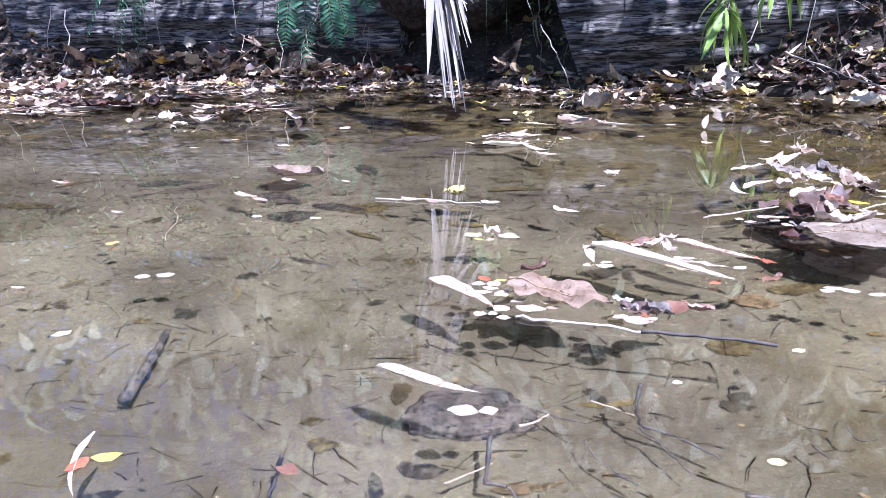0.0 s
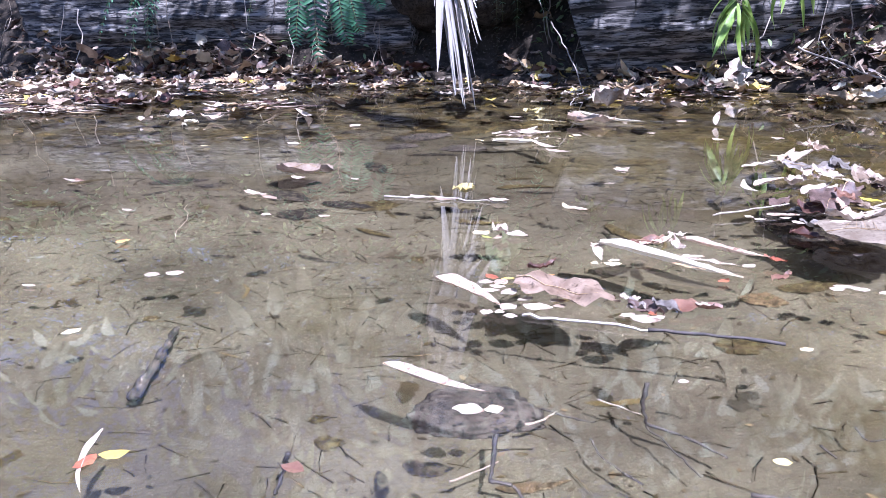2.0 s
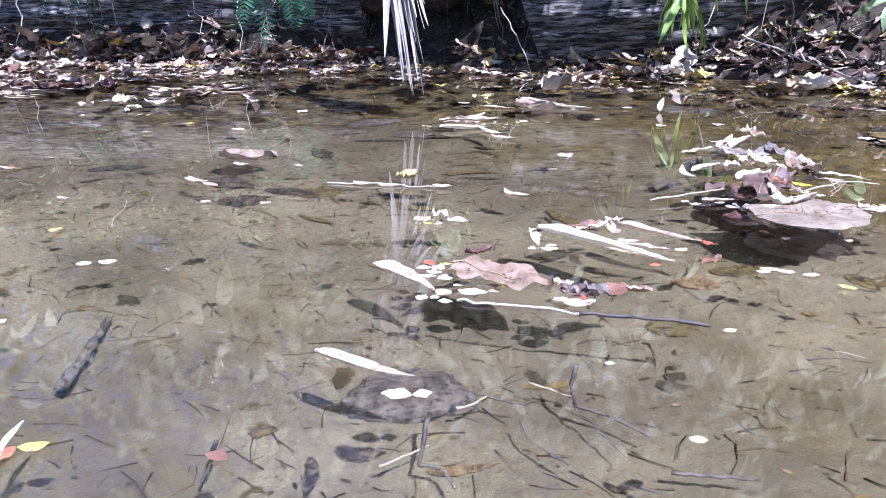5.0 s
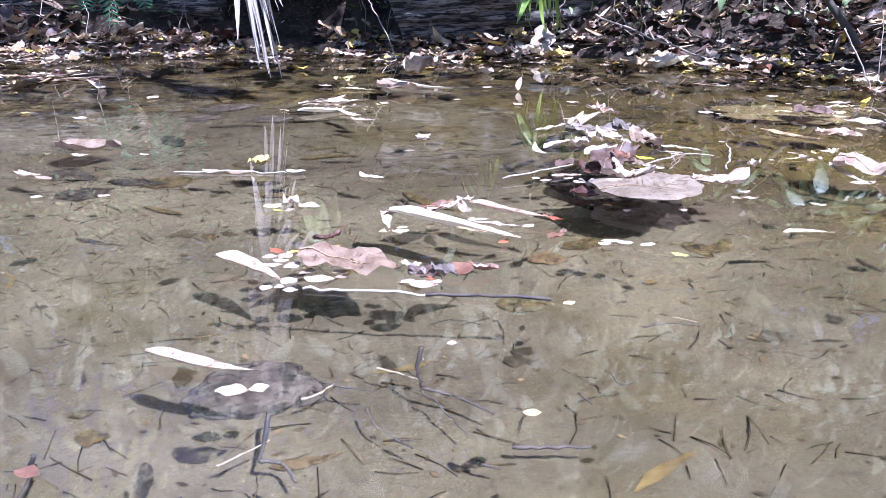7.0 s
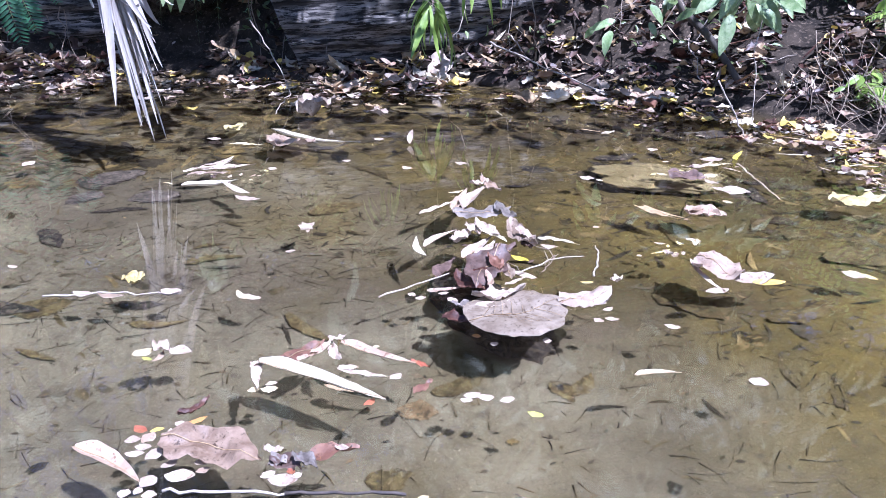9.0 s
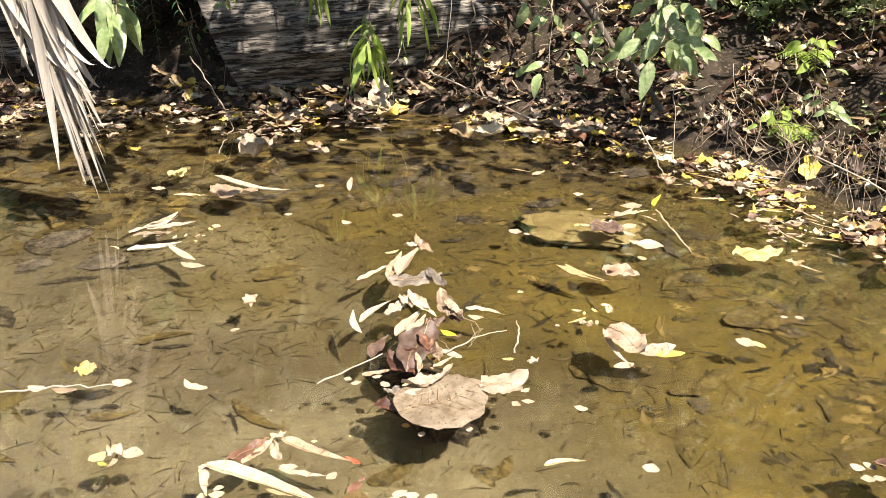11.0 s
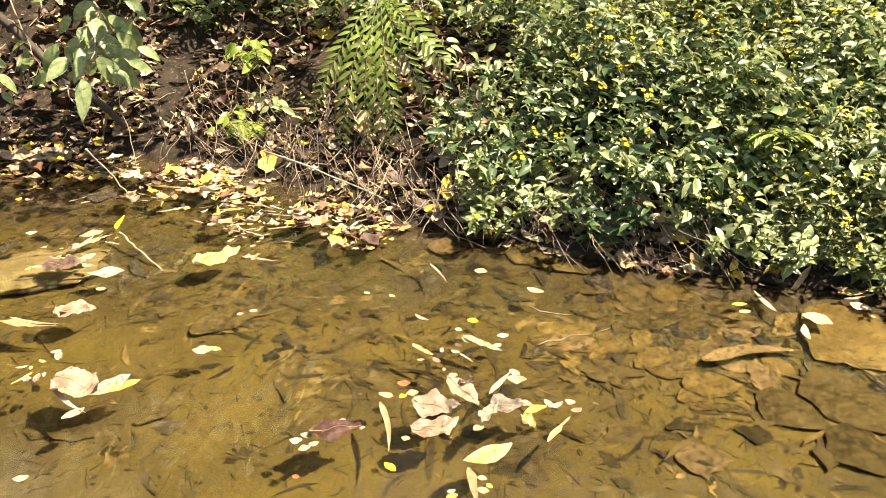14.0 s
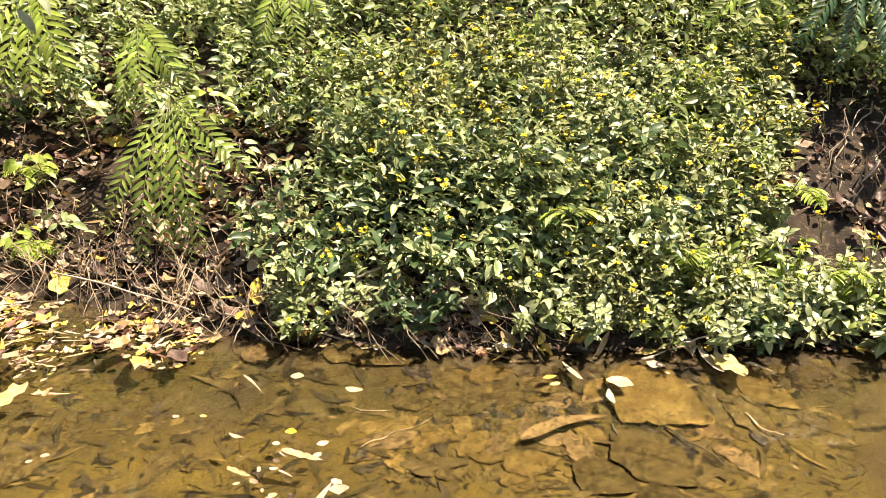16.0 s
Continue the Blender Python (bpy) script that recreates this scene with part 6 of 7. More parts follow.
# the hanging dry frond over the far side of the stream
def dry_frond():
    r = random.Random(12)
    top = tagged(new("dry_frond"), "long withered palm frond hanging down to the water in bleached strips", "frond")
    top.matrix_basis = pose(0.05, 3.76, 0)
    ends = [(-0.005, -0.03, 0.085), (0.045, 0.01, 0.08), (-0.045, 0.02, 0.16), (-0.02, 0.03, 0.13), (0.02, 0.0, 0.15), (-0.06, 0.0, 0.24), (0.05, 0.04, 0.22),
            (-0.03, -0.02, 0.20), (0.03, 0.05, 0.28), (-0.075, 0.03, 0.34), (0.075, 0.0, 0.40), (-0.05, 0.05, 0.44), (0.06, 0.05, 0.5), (0.09, 0.02, 0.58), (-0.09, 0.0, 0.55)]
    ends += [(r.uniform(-0.07, 0.07), r.uniform(-0.03, 0.05), r.uniform(0.09, 0.45)) for _ in range(12)]
    ends += [(r.uniform(-0.20, 0.17), r.uniform(-0.05, 0.05), r.uniform(0.50, 0.95)) for _ in range(12)]
    for x, y, z in ends:
        a = Vector((-0.16 + r.uniform(-0.05, 0.05), 0.06 + r.uniform(-0.03, 0.03), 1.25 + r.uniform(-0.1, 0.5)))
        b = Vector((x, y, z))
        mid = Vector((-0.055 + 0.75 * x, 0.03 + y * 0.6, 0.62 + r.uniform(-0.06, 0.06)))
        s = Soup()
        n, wmax = 14, r.uniform(0.012, 0.040) * (1.5 if z > 0.5 else 1.0)
        twist = r.uniform(-1.2, 1.2)
        rows = []
        for i in range(n + 1):
            u = i / n
            p = a * (1 - u) ** 2 + mid * 2 * u * (1 - u) + b * u * u
            w = wmax * (min(1, u / 0.12) * (1 - u) ** 0.75 + 0.04)
            q = twist * u * 2 + r.uniform(-0.1, 0.1)
            side = Vector((math.cos(q), math.sin(q), 0)) * w
            deep = Vector((-math.sin(q), math.cos(q), 0)) * w * 0.45
            rows.append((p - side, p + deep, p + side))
        s.v = [tuple(v) for row in rows for v in row]
        s.f = [(3 * i + j, 3 * i + j + 1, 3 * i + j + 4, 3 * i + j + 3) for i in range(n) for j in range(2)]
        s.mi = [0] * len(s.f)
        part("strip", s, "frond_dry", top)
    for k in range(20):
        u = k / 19
        root = Vector((-0.10 - 0.25 * u, 0.05 + 0.4 * u, 1.0 + 1.3 * u))
        tip = root + Vector((r.uniform(-0.06, 0.20), r.uniform(-0.12, 0.08), -r.uniform(0.45, 0.75)))
        v, f = blade(r, (tip - root).length, r.uniform(0.035, 0.06), "lance", 0.06, 0.2, 0.04, 10, 5)
        s = Soup()
        s.add(v, f, Matrix.Translation(root) @ align(tip - root, (r.uniform(-0.4, 0.4), -1, 0.2)))
        part("strip", s, "frond_dry", top)
    s = Soup()
    s.add(*tube([(-0.02, 0.02, 0.55), (-0.10, 0.05, 0.95), (-0.18, 0.10, 1.5), (-0.35, 0.4, 2.3), (-0.5, 1.4, 3.1)], [0.006, 0.011, 0.015, 0.02, 0.026], 7))
    part("midrib", s, "frond_dry", top, "stiff bleached rib of the frond")


dry_frond()

HERBS = [
    herb(101, "green_herb", 11, 6, 0.060, 0.52, "ovate", 0.20, 0.28, 3, "low leafy herb with small yellow flowers"),
    herb(102, "green_dark", 10, 6, 0.066, 0.55, "ovate", 0.20, 0.24, 0, "dark green leafy herb on the bank"),
    herb(103, "green_olive", 12, 7, 0.046, 0.45, "ovate", 0.20, 0.30, 3, "olive green leafy herb with yellow flowers"),
    herb(104, "green_bright", 9, 6, 0.064, 0.5, "ovate", 0.18, 0.24, 0, "bright green leafy herb"),
    herb(105, "green_pale", 10, 6, 0.058, 0.58, "ovate", 0.20, 0.26, 0, "pale green leafy herb"),
    herb(106, "green_herb", 13, 9, 0.032, 0.30, "lance", 0.18, 0.24, 0, "fine-leaved herb with narrow leaves"),
]
r = random.Random(55)
first = set()
placed = 0
while placed < 290:
    p, n, t = along(BANK, 11.4, 17.6, r)
    d = 0.02 + 1.5 * r.random() ** 1.1
    q = p + n * d
    if (q.y > 1.6 and d < 0.85 and r.random() < 0.82) or q.y > 3.0 or (0.72 < q.y < 1.95 and d < 0.7 and r.random() < 0.85) or (0.3 < q.y < 0.72 and d < 0.3 and r.random() < 0.5) or (q.y < -0.45 and q.x > 4.35):
        continue
    placed += 1
    src = r.choices(HERBS, (7, 3, 7, 2.5, 7, 3))[0]
    sc = r.uniform(0.8, 1.35) * (1 + 0.10 * d)
    m = Matrix.Translation((q.x, q.y, z_at(q.x, q.y) - 0.01)) @ Matrix.Rotation(-0.3, 4, "Y") @ pose(0, 0, 0, r.uniform(-12, 12), r.uniform(-12, 12), r.uniform(0, 360))
    if src.name not in first:
        first.add(src.name)
        src.matrix_basis = m
    else:
        c = copy_thing(src, m)
        c.scale = (sc, sc, sc)


def undergrowth(name, label, count, ax, bx, keep, green, size, aspect, tall, seed, lift=0.0):
    """Past counting: leaves on the slope behind, one by one, in one mesh."""
    g = np.random.default_rng(seed)
    x, y = g.uniform(ax[0], ax[1], count), g.uniform(bx[0], bx[1], count)
    far = to_shore(x, y, FAR_SHORE)
    ok = ~in_water(x, y) & keep(x, y, far)
    x, y = x[ok], y[ok]
    k = len(x)
    clump = 0.5 + 0.5 * np.sin(4.6 * x + 1.9 * np.sin(3.6 * y)) * np.cos(4.1 * y + x)
    clump = 0.45 * clump + 0.55 * (0.5 + 0.5 * np.sin(11 * x + 2.2 * np.sin(9 * y)) * np.cos(10 * y - 2 * x))
    z = height(x, y) + lift + tall * (0.05 + 0.95 * clump) * g.random(k) ** 0.6
    template = np.array([(u, 0.5 * aspect * s * half_width("ovate", min(max(u, 0.02), 0.98)), -0.12 * (2 * u - 1) ** 2 + 0.10 * abs(s)) for u in (0, 0.33, 0.66, 1) for s in (-1, 0, 1)])
    w, tip = g.uniform(0, 6.283, k), g.uniform(-0.9, 0.45, k)
    # blades turn their faces to the light
    u2 = np.array([0.05, -0.5, 0.9]) + 0.56 * g.normal(0, 1, (k, 3))
    u2 /= np.linalg.norm(u2, axis=1)[:, None]
    d = np.stack([np.cos(w), np.sin(w), tip], 1)
    d -= u2 * (d * u2).sum(1)[:, None]
    d /= np.linalg.norm(d, axis=1)[:, None]
    s2 = np.cross(u2, d)
    ln = size * g.uniform(0.5, 1.25, k)
    v = (np.stack([x, y, z], 1)[:, None] + ln[:, None, None] * (template[None, :, 0:1] * d[:, None] + template[None, :, 1:2] * s2[:, None] + template[None, :, 2:3] * u2[:, None]))
    quad = np.array([(i * 3 + j, i * 3 + j + 1, i * 3 + j + 4, i * 3 + j + 3) for i in range(3) for j in range(2)])
    f = (quad[None] + 12 * np.arange(k)[:, None, None]).reshape(-1, 4)
    me = bpy.data.meshes.new(name)
    me.vertices.add(12 * k)
    me.vertices.foreach_set("co", v.reshape(-1))
    me.loops.add(4 * len(f))
    me.loops.foreach_set("vertex_index", f.reshape(-1))
    me.polygons.add(len(f))
    me.polygons.foreach_set("loop_start", 4 * np.arange(len(f)))
    me.update(calc_edges=True)
    me.materials.append(MATS[green])
    me.polygons.foreach_set("use_smooth", [True] * len(f))
    return tagged(new(name, me), label, "undergrowth", kind="stuff")


RIGHT = ((3.3, 8.5), (-2.6, 4.6))
slope = lambda x, y, far: (far > np.where(y > 1.75, 0.95, np.where(y > 0.75, 0.80, 0.45))) & (far < 4.2) & ~((y < -0.45) & (x > 4.35) & (x < 5.35) & (y > -1.9)) & ((y < 2.4) | (np.sin(9.1 * x + 2 * np.sin(8 * y)) > -0.5) | (far > 1.6))
for k, (green, count, size, aspect) in enumerate((("green_herb", 11000, 0.085, 0.55), ("green_olive", 20000, 0.038, 0.40), ("green_pale", 24000, 0.066, 0.62), ("green_dark", 7000, 0.085, 0.55), ("green_bright", 14000, 0.050, 0.4), ("green_wax", 7000, 0.080, 0.60), ("green_herb", 30000, 0.036, 0.20), ("green_bright", 22000, 0.042, 0.18))):
    undergrowth("undergrowth", "dense sunlit leafy undergrowth covering the slope", count, *RIGHT, slope, green, size, aspect, 0.58, 700 + k)
brow = lambda x, y, far: (far > 0.08 + 0.1 * np.sin(7 * y)) & (far < 0.85) & (y < 1.75 + 0.2 * np.sin(9 * x))
for k, (green, count, size, aspect) in enumerate((("green_dark", 1500, 0.080, 0.55), ("green_pale", 1500, 0.066, 0.62), ("green_wax", 600, 0.075, 0.60), ("green_olive", 2200, 0.040, 0.40), ("green_herb", 3200, 0.036, 0.20))):
    undergrowth("undergrowth", "leafy shoots of the bushes reaching out over the water's edge", count, (3.3, 4.6), (-0.1, 1.9), brow, green, size, aspect, 0.36, 760 + k, 0.20)


def flower_cluster(seed):
    """A few small yellow flowers on a thin stalk."""
    r = random.Random(seed)
    top = tagged(new("flower_cluster"), "cluster of small yellow flowers on the bushes", "flower", "yellow flowers")
    stalk, bloom = Soup(), Soup()
    for _ in range(5):
        p = Vector((r.uniform(-0.022, 0.022), r.uniform(-0.022, 0.022), r.uniform(0.0, 0.02)))
        stalk.add(*tube([(0, 0, -0.12), p * 0.6 + Vector((0, 0, -0.03)), p], [0.0014, 0.001, 0.0008], 4))
        for k in range(5):
            bloom.add(*blade(r, 0.013, 0.010, "oval", 0.1, 0.1, 0.05, 3), Matrix.Translation(p) @ pose(0, 0, 0, r.uniform(-15, 15), r.uniform(-35, 0), 72 * k + r.uniform(-10, 10)))
    part("stalk", stalk, "stem_green", top)
    part("blossom", bloom, "petal_yellow", top, "small yellow petals")["kind"] = "stuff"
    return top


r = random.Random(64)
bloom = flower_cluster(3)
placed = 0
while placed < 46:
    p, n, t = along(BANK, 11.7, 14.2, r)
    q = p + n * r.uniform(0.08, 1.1)
    m = pose(q.x, q.y, z_at(q.x, q.y) + r.uniform(0.24, 0.52), r.uniform(-20, 20), r.uniform(-40, 0), r.uniform(0, 360))
    if placed == 0:
        bloom.matrix_basis = m
    else:
        copy_thing(bloom, m)
    placed += 1
# growth on top of the far bank, and patches on the shaded slope
left_growth = lambda x, y, far: (far > 1.2) & (far < 3.4)
# the three thickets are added out of view to darken the water's reflections
undergrowth("thicket", "tall dark thicket added out of view to block reflected sky", 30000, (-10, -0.6), (6.5, 14.0), left_growth, "green_dark", 0.17, 0.5, 2.6, 745)
ridge = lambda x, y, far: (far > 2.7) & (far < 6.0)
for k, green in enumerate(("green_dark", "green_herb")):
    undergrowth("thicket", "tall leafy thicket added out of view to block reflected sky", 30000, (5.6, 11.0), (-5.0, 5.0), ridge, green, 0.17, 0.5, 3.4, 750 + k)
tall_trees = lambda x, y, far: (far > 1.4) & (far < 3.6) & (x > -0.6)
for k, (green, count) in enumerate((("green_fern_dark", 34000), ("green_dark", 16000))):
    undergrowth("thicket", "tall dark thicket added out of view to block reflected sky", count, (-0.6, 7.0), (4.6, 11.0), tall_trees, green, 0.16, 0.5, 3.6, 740 + k)
crest = lambda x, y, far: (far > 1.0) & (far < 3.2)
for k, (green, count, size) in enumerate((("green_dark", 26000, 0.11), ("green_herb", 16000, 0.10))):
    undergrowth("undergrowth", "dense dark undergrowth along the top of the far bank", count, (-9, 4.5), (3.4, 12.5), crest, green, size, 0.5, 1.25, 720 + k)
patchy = lambda x, y, far: (far > 0.25) & (far < 1.3) & (np.sin(3.1 * x + 2 * np.sin(2.7 * y)) > 0.35)
undergrowth("undergrowth", "patches of small green plants on the shaded bank", 9000, (-4, 3.9), (2.2, 8.5), patchy, "green_herb", 0.06, 0.5, 0.28, 730)

# ferns: (x, y, lift above the ground, facing)


def hanging_fern(seed, green, root, tips, width, pairs, label):
    """A fern on the slope whose fronds arch out and hang down flat against the view."""
    r = random.Random(seed)
    top = tagged(new("fern"), label, "fern", "ferns on the bank")
    top.matrix_basis = Matrix.Translation(root)
    for tip in tips:
        d = Vector(tip) - Vector(root)
        m = align(d, (-1, -0.5, 0.5))
        part("frond", frond_soup(r, d.length * 1.22, width * r.uniform(0.85, 1.1), pairs, 0.55, r.uniform(-0.06, 0.06), 1.05), [green, "stem_green"], top, m=m)
    return top


hanging_fern(201, "green_fern", (3.92, 2.42, 0.92), ((3.50, 2.56, 0.28), (3.52, 2.44, 0.14), (3.56, 2.30, 0.12), (3.60, 2.20, 0.10), (3.64, 2.08, 0.20), (3.70, 1.96, 0.34), (3.74, 1.80, 0.50)), 0.10, 17,
             "large green fern with broad fronds hanging down the bank")
hanging_fern(205, "green_bright", (4.45, 3.75, 1.42), ((3.95, 3.65, 0.80), (4.0, 3.4, 0.75), (4.1, 3.2, 0.9), (3.9, 3.9, 1.0)), 0.15, 13, "bright green fern with broad fronds hanging down the bank")
hanging_fern(206, "green_fern", (4.3, 2.9, 1.25), ((3.95, 2.75, 0.72), (4.0, 2.6, 0.8), (4.15, 2.5, 0.95)), 0.12, 13, "green fern arching down the bank")
hanging_fern(207, "green_bright", (4.9, 2.3, 1.5), ((4.6, 2.35, 1.05), (4.65, 2.1, 1.08), (4.75, 1.95, 1.2)), 0.11, 13, "bright green fern among the undergrowth")
f2 = fern(202, "green_bright", 6, 0.20, 0.085, 8, 0.85, "small bright green fern on the bank", 200, 220)
f2.matrix_basis = pose(3.5, 3.05, z_at(3.5, 3.05) + 0.12)
f3 = fern(203, "green_fern_dark", 5, 0.85, 0.10, 22, 1.5, "dark green fern fronds hanging over the far bank", 265, 60)
f3.matrix_basis = pose(-1.0, 6.0, 1.0)
for x, y, lift, turn, src in ((3.85, 3.4, 0.15, 60, f2), (4.0, -0.15, 0.28, 0, f2), (4.15, -0.75, 0.22, 60, f2), (4.4, -0.55, 0.3, 120, f2),
                              (3.85, 0.35, 0.4, 200, f2), (0.35, 6.1, 0.9, 15, f3), (-2.4, 7.0, 0.8, -20, f3)):
    copy_thing(src, pose(x, y, z_at(x, y) + lift, 0, 0, turn))

# overhanging branches
branch("leafy_branch", [(3.70, 4.6, 1.15), (3.3, 4.0, 0.86), (2.98, 3.55, 0.71), (2.76, 3.30, 0.60)], 0.012, 40, 0.18, 0.50, "ovate", "green_wax", 301, "branch with large drooping pale green leaves", 0.9, 0.24, start=0.45, face=(-0.5, -1.0, 0.6))
branch("leafy_branch", [(2.9, 4.7, 1.0), (2.65, 4.2, 0.80), (2.46, 3.85, 0.70), (2.36, 3.7, 0.45)], 0.008, 15, 0.12, 0.52, "ovate", "green_wax", 302, "thin branch with drooping green leaves", 0.9, 0.17, start=0.45, face=(-0.4, -1.0, 0.6))
branch("leafy_branch", [(3.0, 4.4, 0.9), (2.85, 4.0, 0.68), (2.78, 3.75, 0.52)], 0.006, 8, 0.12, 0.5, "ovate", "green_herb", 303, "thin branch with drooping green leaves", 0.9, 0.08, start=0.5)
branch("bamboo_shoot", [(1.9, 5.5, 1.2), (1.8, 5.1, 0.85), (1.7, 4.8, 0.64), (1.64, 4.62, 0.52)], 0.007, 24, 0.36, 0.17, "lance", "green_fern", 304, "bamboo twig with long hanging green leaves", 2.6, 0.10, start=0.6)
branch("bamboo_shoot", [(2.2, 5.3, 1.1), (2.05, 5.0, 0.82), (1.92, 4.75, 0.66)], 0.006, 14, 0.32, 0.16, "lance", "green_fern", 305, "bamboo twig with long hanging green leaves", 2.6, 0.09, start=0.5)
branch("bamboo_shoot", [(1.3, 5.3, 1.2), (1.35, 5.0, 0.98), (1.4, 4.8, 0.85)], 0.006, 9, 0.28, 0.16, "lance", "green_fern", 309, "bamboo twig with long hanging green leaves", 2.6, 0.09, start=0.5)
branch("leafy_branch", [(3.6, 3.9, 1.9), (3.2, 3.35, 1.62), (2.85, 2.95, 1.45), (2.6, 2.75, 1.36)], 0.01, 40, 0.18, 0.5, "ovate", "green_gloss", 306, "branch with large drooping pale green leaves", 1.4, 0.42, start=0.3, face=(-0.4, -1.0, 0.3))
branch("leafy_branch", [(0.35, 5.0, 1.25), (0.3, 4.5, 0.98), (0.26, 4.1, 0.82)], 0.008, 14, 0.26, 0.36, "ovate", "green_wax", 307, "thin branch with long drooping green leaves", 1.6, 0.10, start=0.6)
branch("creeper", [(0.9, 5.55, 1.15), (0.95, 5.3, 0.95), (0.9, 5.1, 0.72)], 0.005, 44, 0.06, 0.7, "ovate", "green_herb", 308, "small-leaved creeper hanging from the log", 0.5, 0.14)
# sprigs with broad leaves on the bare slope of the right bank
for k, (x, y, lift) in enumerate(((3.62, 2.95, 0.12), (3.75, 3.25, 0.25), (4.05, 3.2, 0.35), (4.2, 2.75, 0.30), (3.55, 3.2, 0.05), (4.35, 3.5, 0.4), (3.95, 2.05, 0.25), (4.1, 2.35, 0.35), (3.75, 1.75, 0.15), (3.6, 1.5, 0.10))):
    z = z_at(x, y)
    branch("leafy_sprig", [(x + 0.15, y + 0.1, z - 0.02), (x + 0.08, y + 0.05, z + 0.6 * lift + 0.08), (x, y, z + lift + 0.12), (x - 0.12, y - 0.08, z + lift + 0.10)], 0.004, 15, 0.095, 0.5, "ovate",
           ("green_wax", "green_bright", "green_pale")[k % 3], 350 + k, "leafy sprig growing on the bare slope", 0.4, 0.12, face=(-0.3, -0.7, 0.8))
# the shaded bare hollow beyond the bushes: a rock, roots, and growth that hangs over it
stone("slope_rock", "slab", 5.0, 0.05, (0.13, 0.10, 0.11), "tan rock lying among the bushes on the slope", 61, 0.9, 30)
r = random.Random(83)
for k in range(40):
    x, y = r.uniform(4.6, 5.6), r.uniform(-1.5, -0.5)
    a = Vector((x + r.uniform(0.1, 0.5), y + r.uniform(-0.2, 0.2), 0))
    a.z = z_at(a.x, a.y) + r.uniform(0.0, 0.25)
    rod("root", r.choice(("stem_dry", "twig_dark", "stem_dry", "twig_pale")), wander(r, a, (x, y, z_at(x, y) + 0.01), 6, 0.10), r.uniform(0.003, 0.008), 0.002, "thin exposed root hanging over the bank", "root", "roots on the bank")
# branches added beyond the view to throw shade on the hollow
for k, (x, y, z, dx, dy, dz) in enumerate(((6.5, -1.6, 2.3, -1.1, 0.1, -0.5), (6.5, -1.2, 2.2, -0.9, 0.3, -0.5), (6.4, -2.0, 2.2, -1.2, 0.2, -0.4), (6.6, -0.9, 2.1, -0.8, 0.2, -0.6), (6.2, -2.3, 2.2, -1.1, 0.5, -0.4))):
    branch("leafy_branch", [(x, y, z), (x + 0.4 * dx, y + 0.4 * dy, z + 0.1), (x + 0.75 * dx, y + 0.75 * dy, z + 0.4 * dz), (x + dx, y + dy, z + dz)], 0.012, 110, 0.13, 0.42, "ovate", ("green_dark", "green_herb")[k % 2], 370 + k,
           "leafy branch added out of view to shade the hollow", 0.6, 0.40)
hanging_fern(208, "green_fern_dark", (5.75, -0.75, 1.55), ((5.25, -0.45, 1.05), (5.30, -0.70, 0.95), (5.35, -0.95, 0.95), (5.45, -1.2, 1.05)), 0.10, 18, "dark green fern hanging over the hollow in the bank")
hanging_fern(209, "green_fern", (5.9, -0.3, 1.5), ((5.45, 0.0, 1.1), (5.5, -0.2, 1.05), (5.6, -0.45, 1.1)), 0.10, 18, "green fern arching over the bushes")
# fern fronds that hang straight down over the far bank
for k, (x, y, z, length, lean) in enumerate(((-0.93, 5.62, 0.85, 0.78, 0.02), (-0.80, 5.66, 0.80, 0.60, 0.16), (-1.02, 5.66, 0.82, 0.62, -0.12), (-0.74, 5.70, 0.78, 0.50, 0.26), (-0.60, 5.75, 0.9, 0.45, 0.3))):
    top = tagged(new("hanging_frond"), "dark green fern frond hanging down the far bank", "fern", "hanging fronds")
    top.matrix_basis = Matrix.Translation((x, y, z)) @ align((lean, -0.12, -1), (0, -1, 0.1))
    part("blade", frond_soup(random.Random(900 + k), length, 0.10, 17, 0.42), ["green_fern_dark", "stem_green"], top)["kind"] = "stuff"

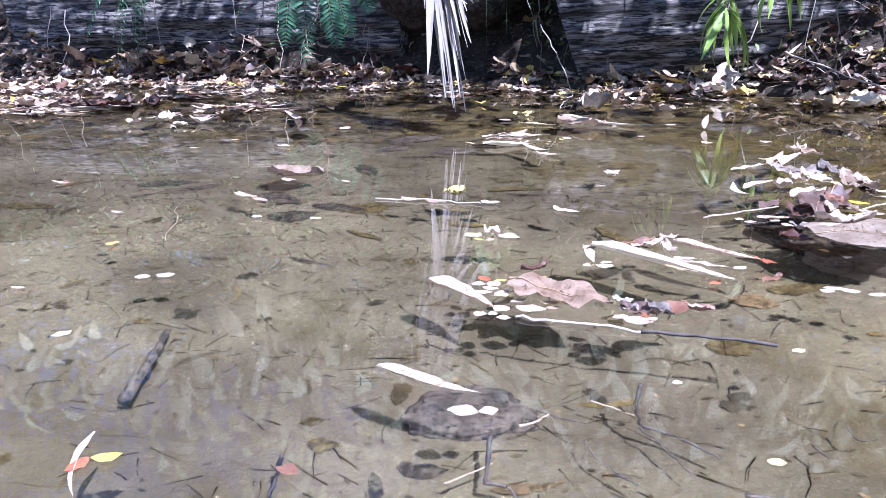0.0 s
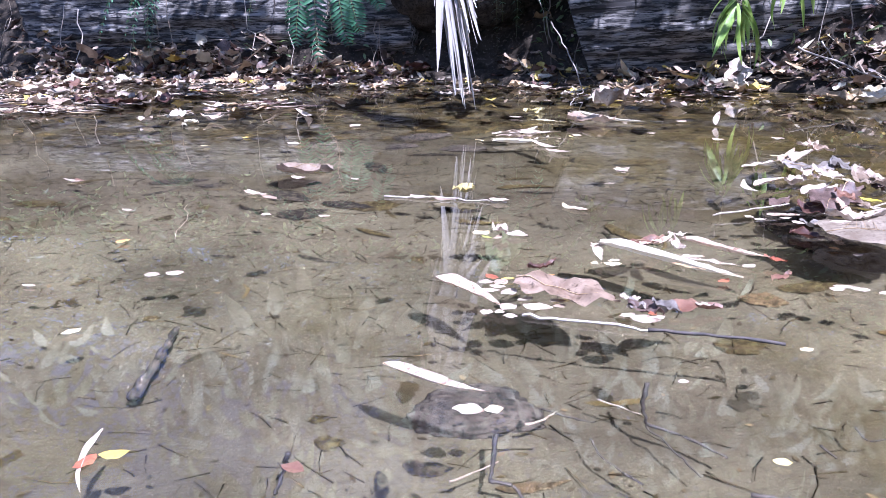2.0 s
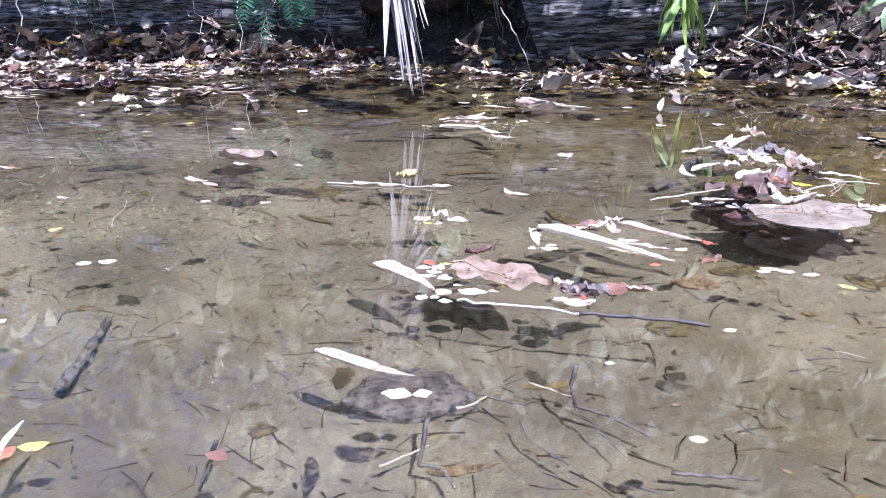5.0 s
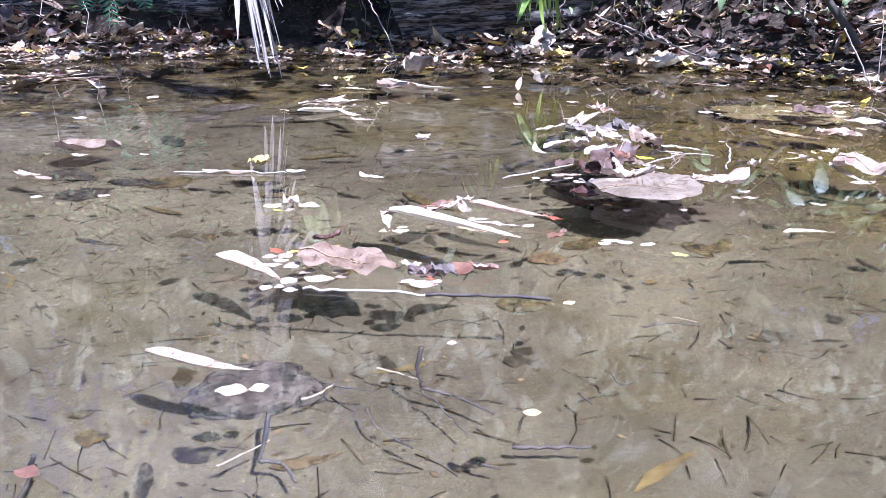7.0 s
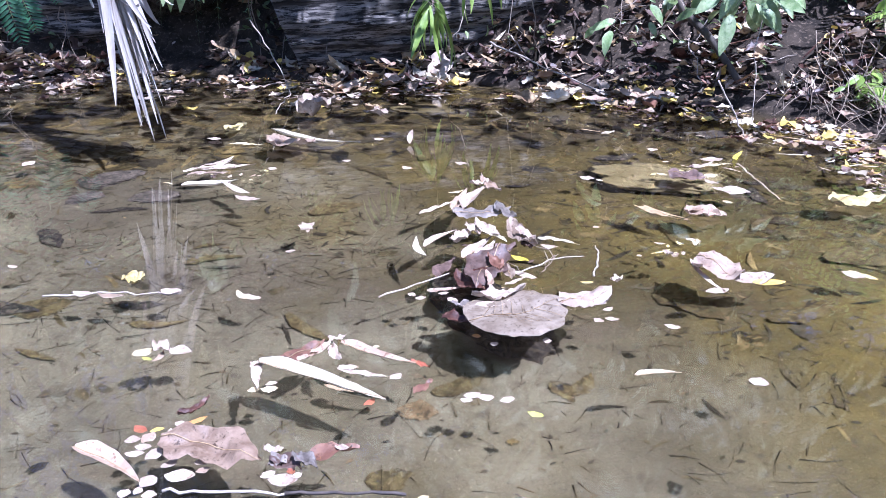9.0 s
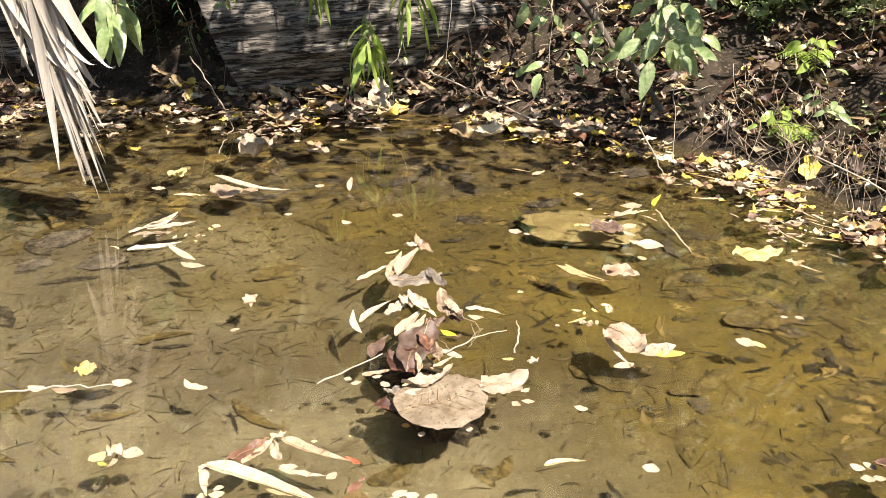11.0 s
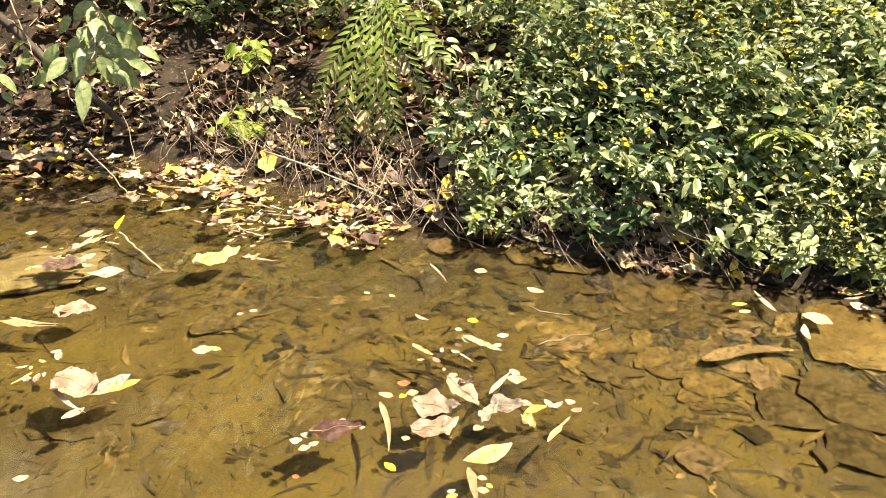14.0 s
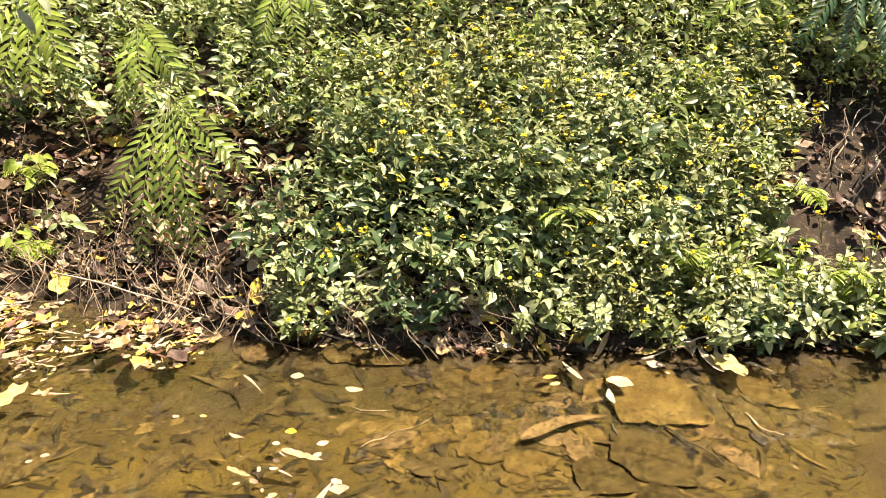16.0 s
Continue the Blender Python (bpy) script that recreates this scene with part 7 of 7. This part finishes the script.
# taller growth above the banks that shows in the water
for k, (x, y, z, dx, dy, dz, nl, size, green) in enumerate((
    (-1.9, 6.6, 2.6, 0.6, -2.5, -1.2, 26, 0.27, "green_gloss"), (-1.0, 6.4, 2.5, 0.2, -2.3, -1.3, 26, 0.27, "green_gloss"), (-0.3, 6.4, 2.9, 0.15, -2.3, -1.2, 26, 0.28, "green_gloss"),
    (0.8, 6.2, 2.6, -0.2, -2.2, -1.2, 26, 0.26, "green_gloss"), (1.5, 6.0, 2.5, -0.2, -2.0, -1.2, 26, 0.26, "green_gloss"), (2.3, 5.6, 2.6, -0.4, -1.8, -1.1, 26, 0.24, "green_gloss"),
    (3.1, 5.0, 2.5, -0.7, -1.6, -1.0, 26, 0.22, "green_gloss"), (-2.8, 7.0, 2.6, 0.6, -2.6, -1.2, 26, 0.15, "green_gloss"), (0.3, 6.6, 3.5, 0.1, -2.6, -1.1, 30, 0.27, "green_gloss"),
    (-1.3, 6.8, 3.6, -0.1, -2.7, -1.2, 30, 0.27, "green_gloss"), (1.9, 6.4, 3.5, 0.0, -2.6, -1.2, 30, 0.26, "green_gloss"),     (-2.6, 6.9, 2.9, 0.7, -3.1, -1.5, 30, 0.15, "green_gloss"), (-1.6, 6.6, 3.0, 0.5, -3.0, -1.6, 36, 0.21, "green_gloss"), (-0.7, 6.4, 2.8, 0.3, -2.8, -1.5, 36, 0.20, "green_gloss"),
    (0.6, 6.3, 3.0, 0.1, -2.9, -1.6, 36, 0.20, "green_gloss"), (1.2, 6.1, 2.9, 0.3, -2.7, -1.5, 36, 0.20, "green_gloss"), (2.0, 5.8, 2.8, 0.2, -2.5, -1.5, 36, 0.19, "green_gloss"),
    (3.0, 5.2, 2.7, -0.1, -2.0, -1.4, 40, 0.18, "green_gloss"), (3.5, 4.7, 2.7, -0.4, -1.8, -1.3, 40, 0.18, "green_gloss"), (4.2, 3.9, 2.6, -0.9, -0.9, -1.1, 40, 0.18, "green_gloss"),
    (4.4, 4.6, 3.0, -0.9, -1.2, -1.2, 40, 0.18, "green_gloss"), (-3.6, 7.4, 2.9, 0.9, -3.2, -1.4, 34, 0.23, "green_gloss"),
    (3.6, 4.4, 3.0, -1.3, -1.4, -1.0, 34, 0.22, "green_gloss"),
)):
    branch("overhanging_branch", [(x, y, z), (x + 0.4 * dx, y + 0.4 * dy, z + 0.25 * dz + 0.15), (x + 0.8 * dx, y + 0.8 * dy, z + 0.65 * dz + 0.1), (x + dx, y + dy, z + dz)],
           0.012, nl, size, 0.46, "ovate", green, 400 + k, "leafy branch reaching out over the stream", 1.5, 0.46, start=0.45, face=(0.2, -1.0, 0.35))


def tree(seed, tall, spread, leaves, green, label):
    r = random.Random(seed)
    top = tagged(new("tree"), label, "tree", "trees on the bank")
    wood, crown = Soup(), Soup()
    trunk = wander(r, (0, 0, -0.3), (r.uniform(-0.3, 0.3), r.uniform(-0.3, 0.3), tall), 8, 0.02)
    wood.add(*tube(trunk, taper(0.13, 0.03, 8), 9))
    for k in range(14):
        i = r.randint(3, 8)
        w = r.uniform(0, 6.3)
        tip = trunk[i] + Vector((math.cos(w) * spread * r.uniform(0.5, 1), math.sin(w) * spread * r.uniform(0.5, 1), r.uniform(0.1, 1.1)))
        limb = wander(r, trunk[i], tip, 6, 0.05)
        wood.add(*tube(limb, taper(0.035, 0.006, 6), 5))
        for j in range(leaves // 14):
            p = limb[r.randint(2, 6)] + Vector((r.gauss(0, 0.28), r.gauss(0, 0.28), r.gauss(0, 0.22)))
            q = r.uniform(0, 6.3)
            v, f = blade(r, r.uniform(0.10, 0.20), 0.07, "ovate", -0.1, 0.15, 0.0, 3)
            crown.add(v, f, Matrix.Translation(p) @ align((math.cos(q), math.sin(q), r.uniform(-1, 0.4))))
    part("trunk", wood, "bark", top)
    part("crown", crown, green, top)["kind"] = "stuff"
    return top


t1 = tree(501, 4.2, 1.9, 2600, "green_dark", "leafy tree on top of the far bank")
t2 = tree(502, 5.0, 2.2, 3000, "green_herb", "leafy tree on top of the bank")
t1.matrix_basis = pose(4.4, 6.4, z_at(4.4, 6.4) - 0.1)
t2.matrix_basis = pose(3.4, 8.6, z_at(3.4, 8.6) - 0.1)
for x, y, turn, src in ((5.6, 8.2, 70, t1), (1.6, 9.6, 150, t2), (7.4, 6.6, 210, t1), (-3.0, 15.0, 30, t1), (10.5, 4.4, 280, t2), (12.5, 0.6, 20, t1), (12.8, -3.0, 130, t2),
                        (-10.5, 15.5, 300, t2), (-6.5, 16.5, 80, t2), (0.5, 12.5, 10, t1), (8.5, 10.0, 200, t2), (-5.0, -5.5, 60, t1), (-1.0, -7.0, 20, t2), (-9, -3.5, 100, t2)):
    copy_thing(src, pose(x, y, z_at(x, y) - 0.1, 0, 0, turn))
copy_thing(t2, pose(-6.4, 9.2, z_at(-6.4, 9.2) - 0.1, 0, 0, 40))
# unseen leafy boughs, leaning out as from a tree, added to shade the far side
for k, (x, y, z, dx, dy, dz) in enumerate(((4.6, 6.0, 4.4, -2.6, -1.9, -0.5), (4.5, 6.3, 4.9, -3.6, -1.6, -0.4), (4.4, 6.4, 4.4, -3.0, -0.7, -0.3), (4.4, 6.4, 5.2, -4.6, -1.3, -0.3),
                                           (4.4, 6.4, 4.8, -4.4, -0.3, -0.3), (4.7, 6.1, 4.2, -1.6, -2.2, -0.3), (4.4, 6.4, 5.0, -5.6, -0.9, -0.2),
                                           (-6.4, 7.4, 4.6, 3.4, -2.2, 0.0), (-6.4, 7.4, 5.0, 5.0, -2.6, -0.2), (-6.4, 7.4, 4.6, 4.2, -1.6, 0.0), (-6.4, 7.4, 5.2, 5.8, -2.0, 0.0),
                                           (-6.4, 7.4, 4.8, 6.4, -2.8, -0.2), (4.6, 6.2, 4.8, -3.4, -2.4, -0.2), (4.6, 6.2, 5.2, -4.4, -2.2, 0.0), (-6.4, 7.4, 5.4, 7.2, -1.9, 0.0))):
    branch("shade_bough", [(x, y, z), (x + 0.4 * dx, y + 0.4 * dy, z + 0.3), (x + 0.75 * dx, y + 0.75 * dy, z + 0.5 * dz + 0.2), (x + dx, y + dy, z + dz)],
           0.014, 400 if x > 0 else 230, 0.18, 0.45, "ovate", "green_dark", 600 + k, "long unseen leafy bough added to shade the far side", 0.5, 0.75)
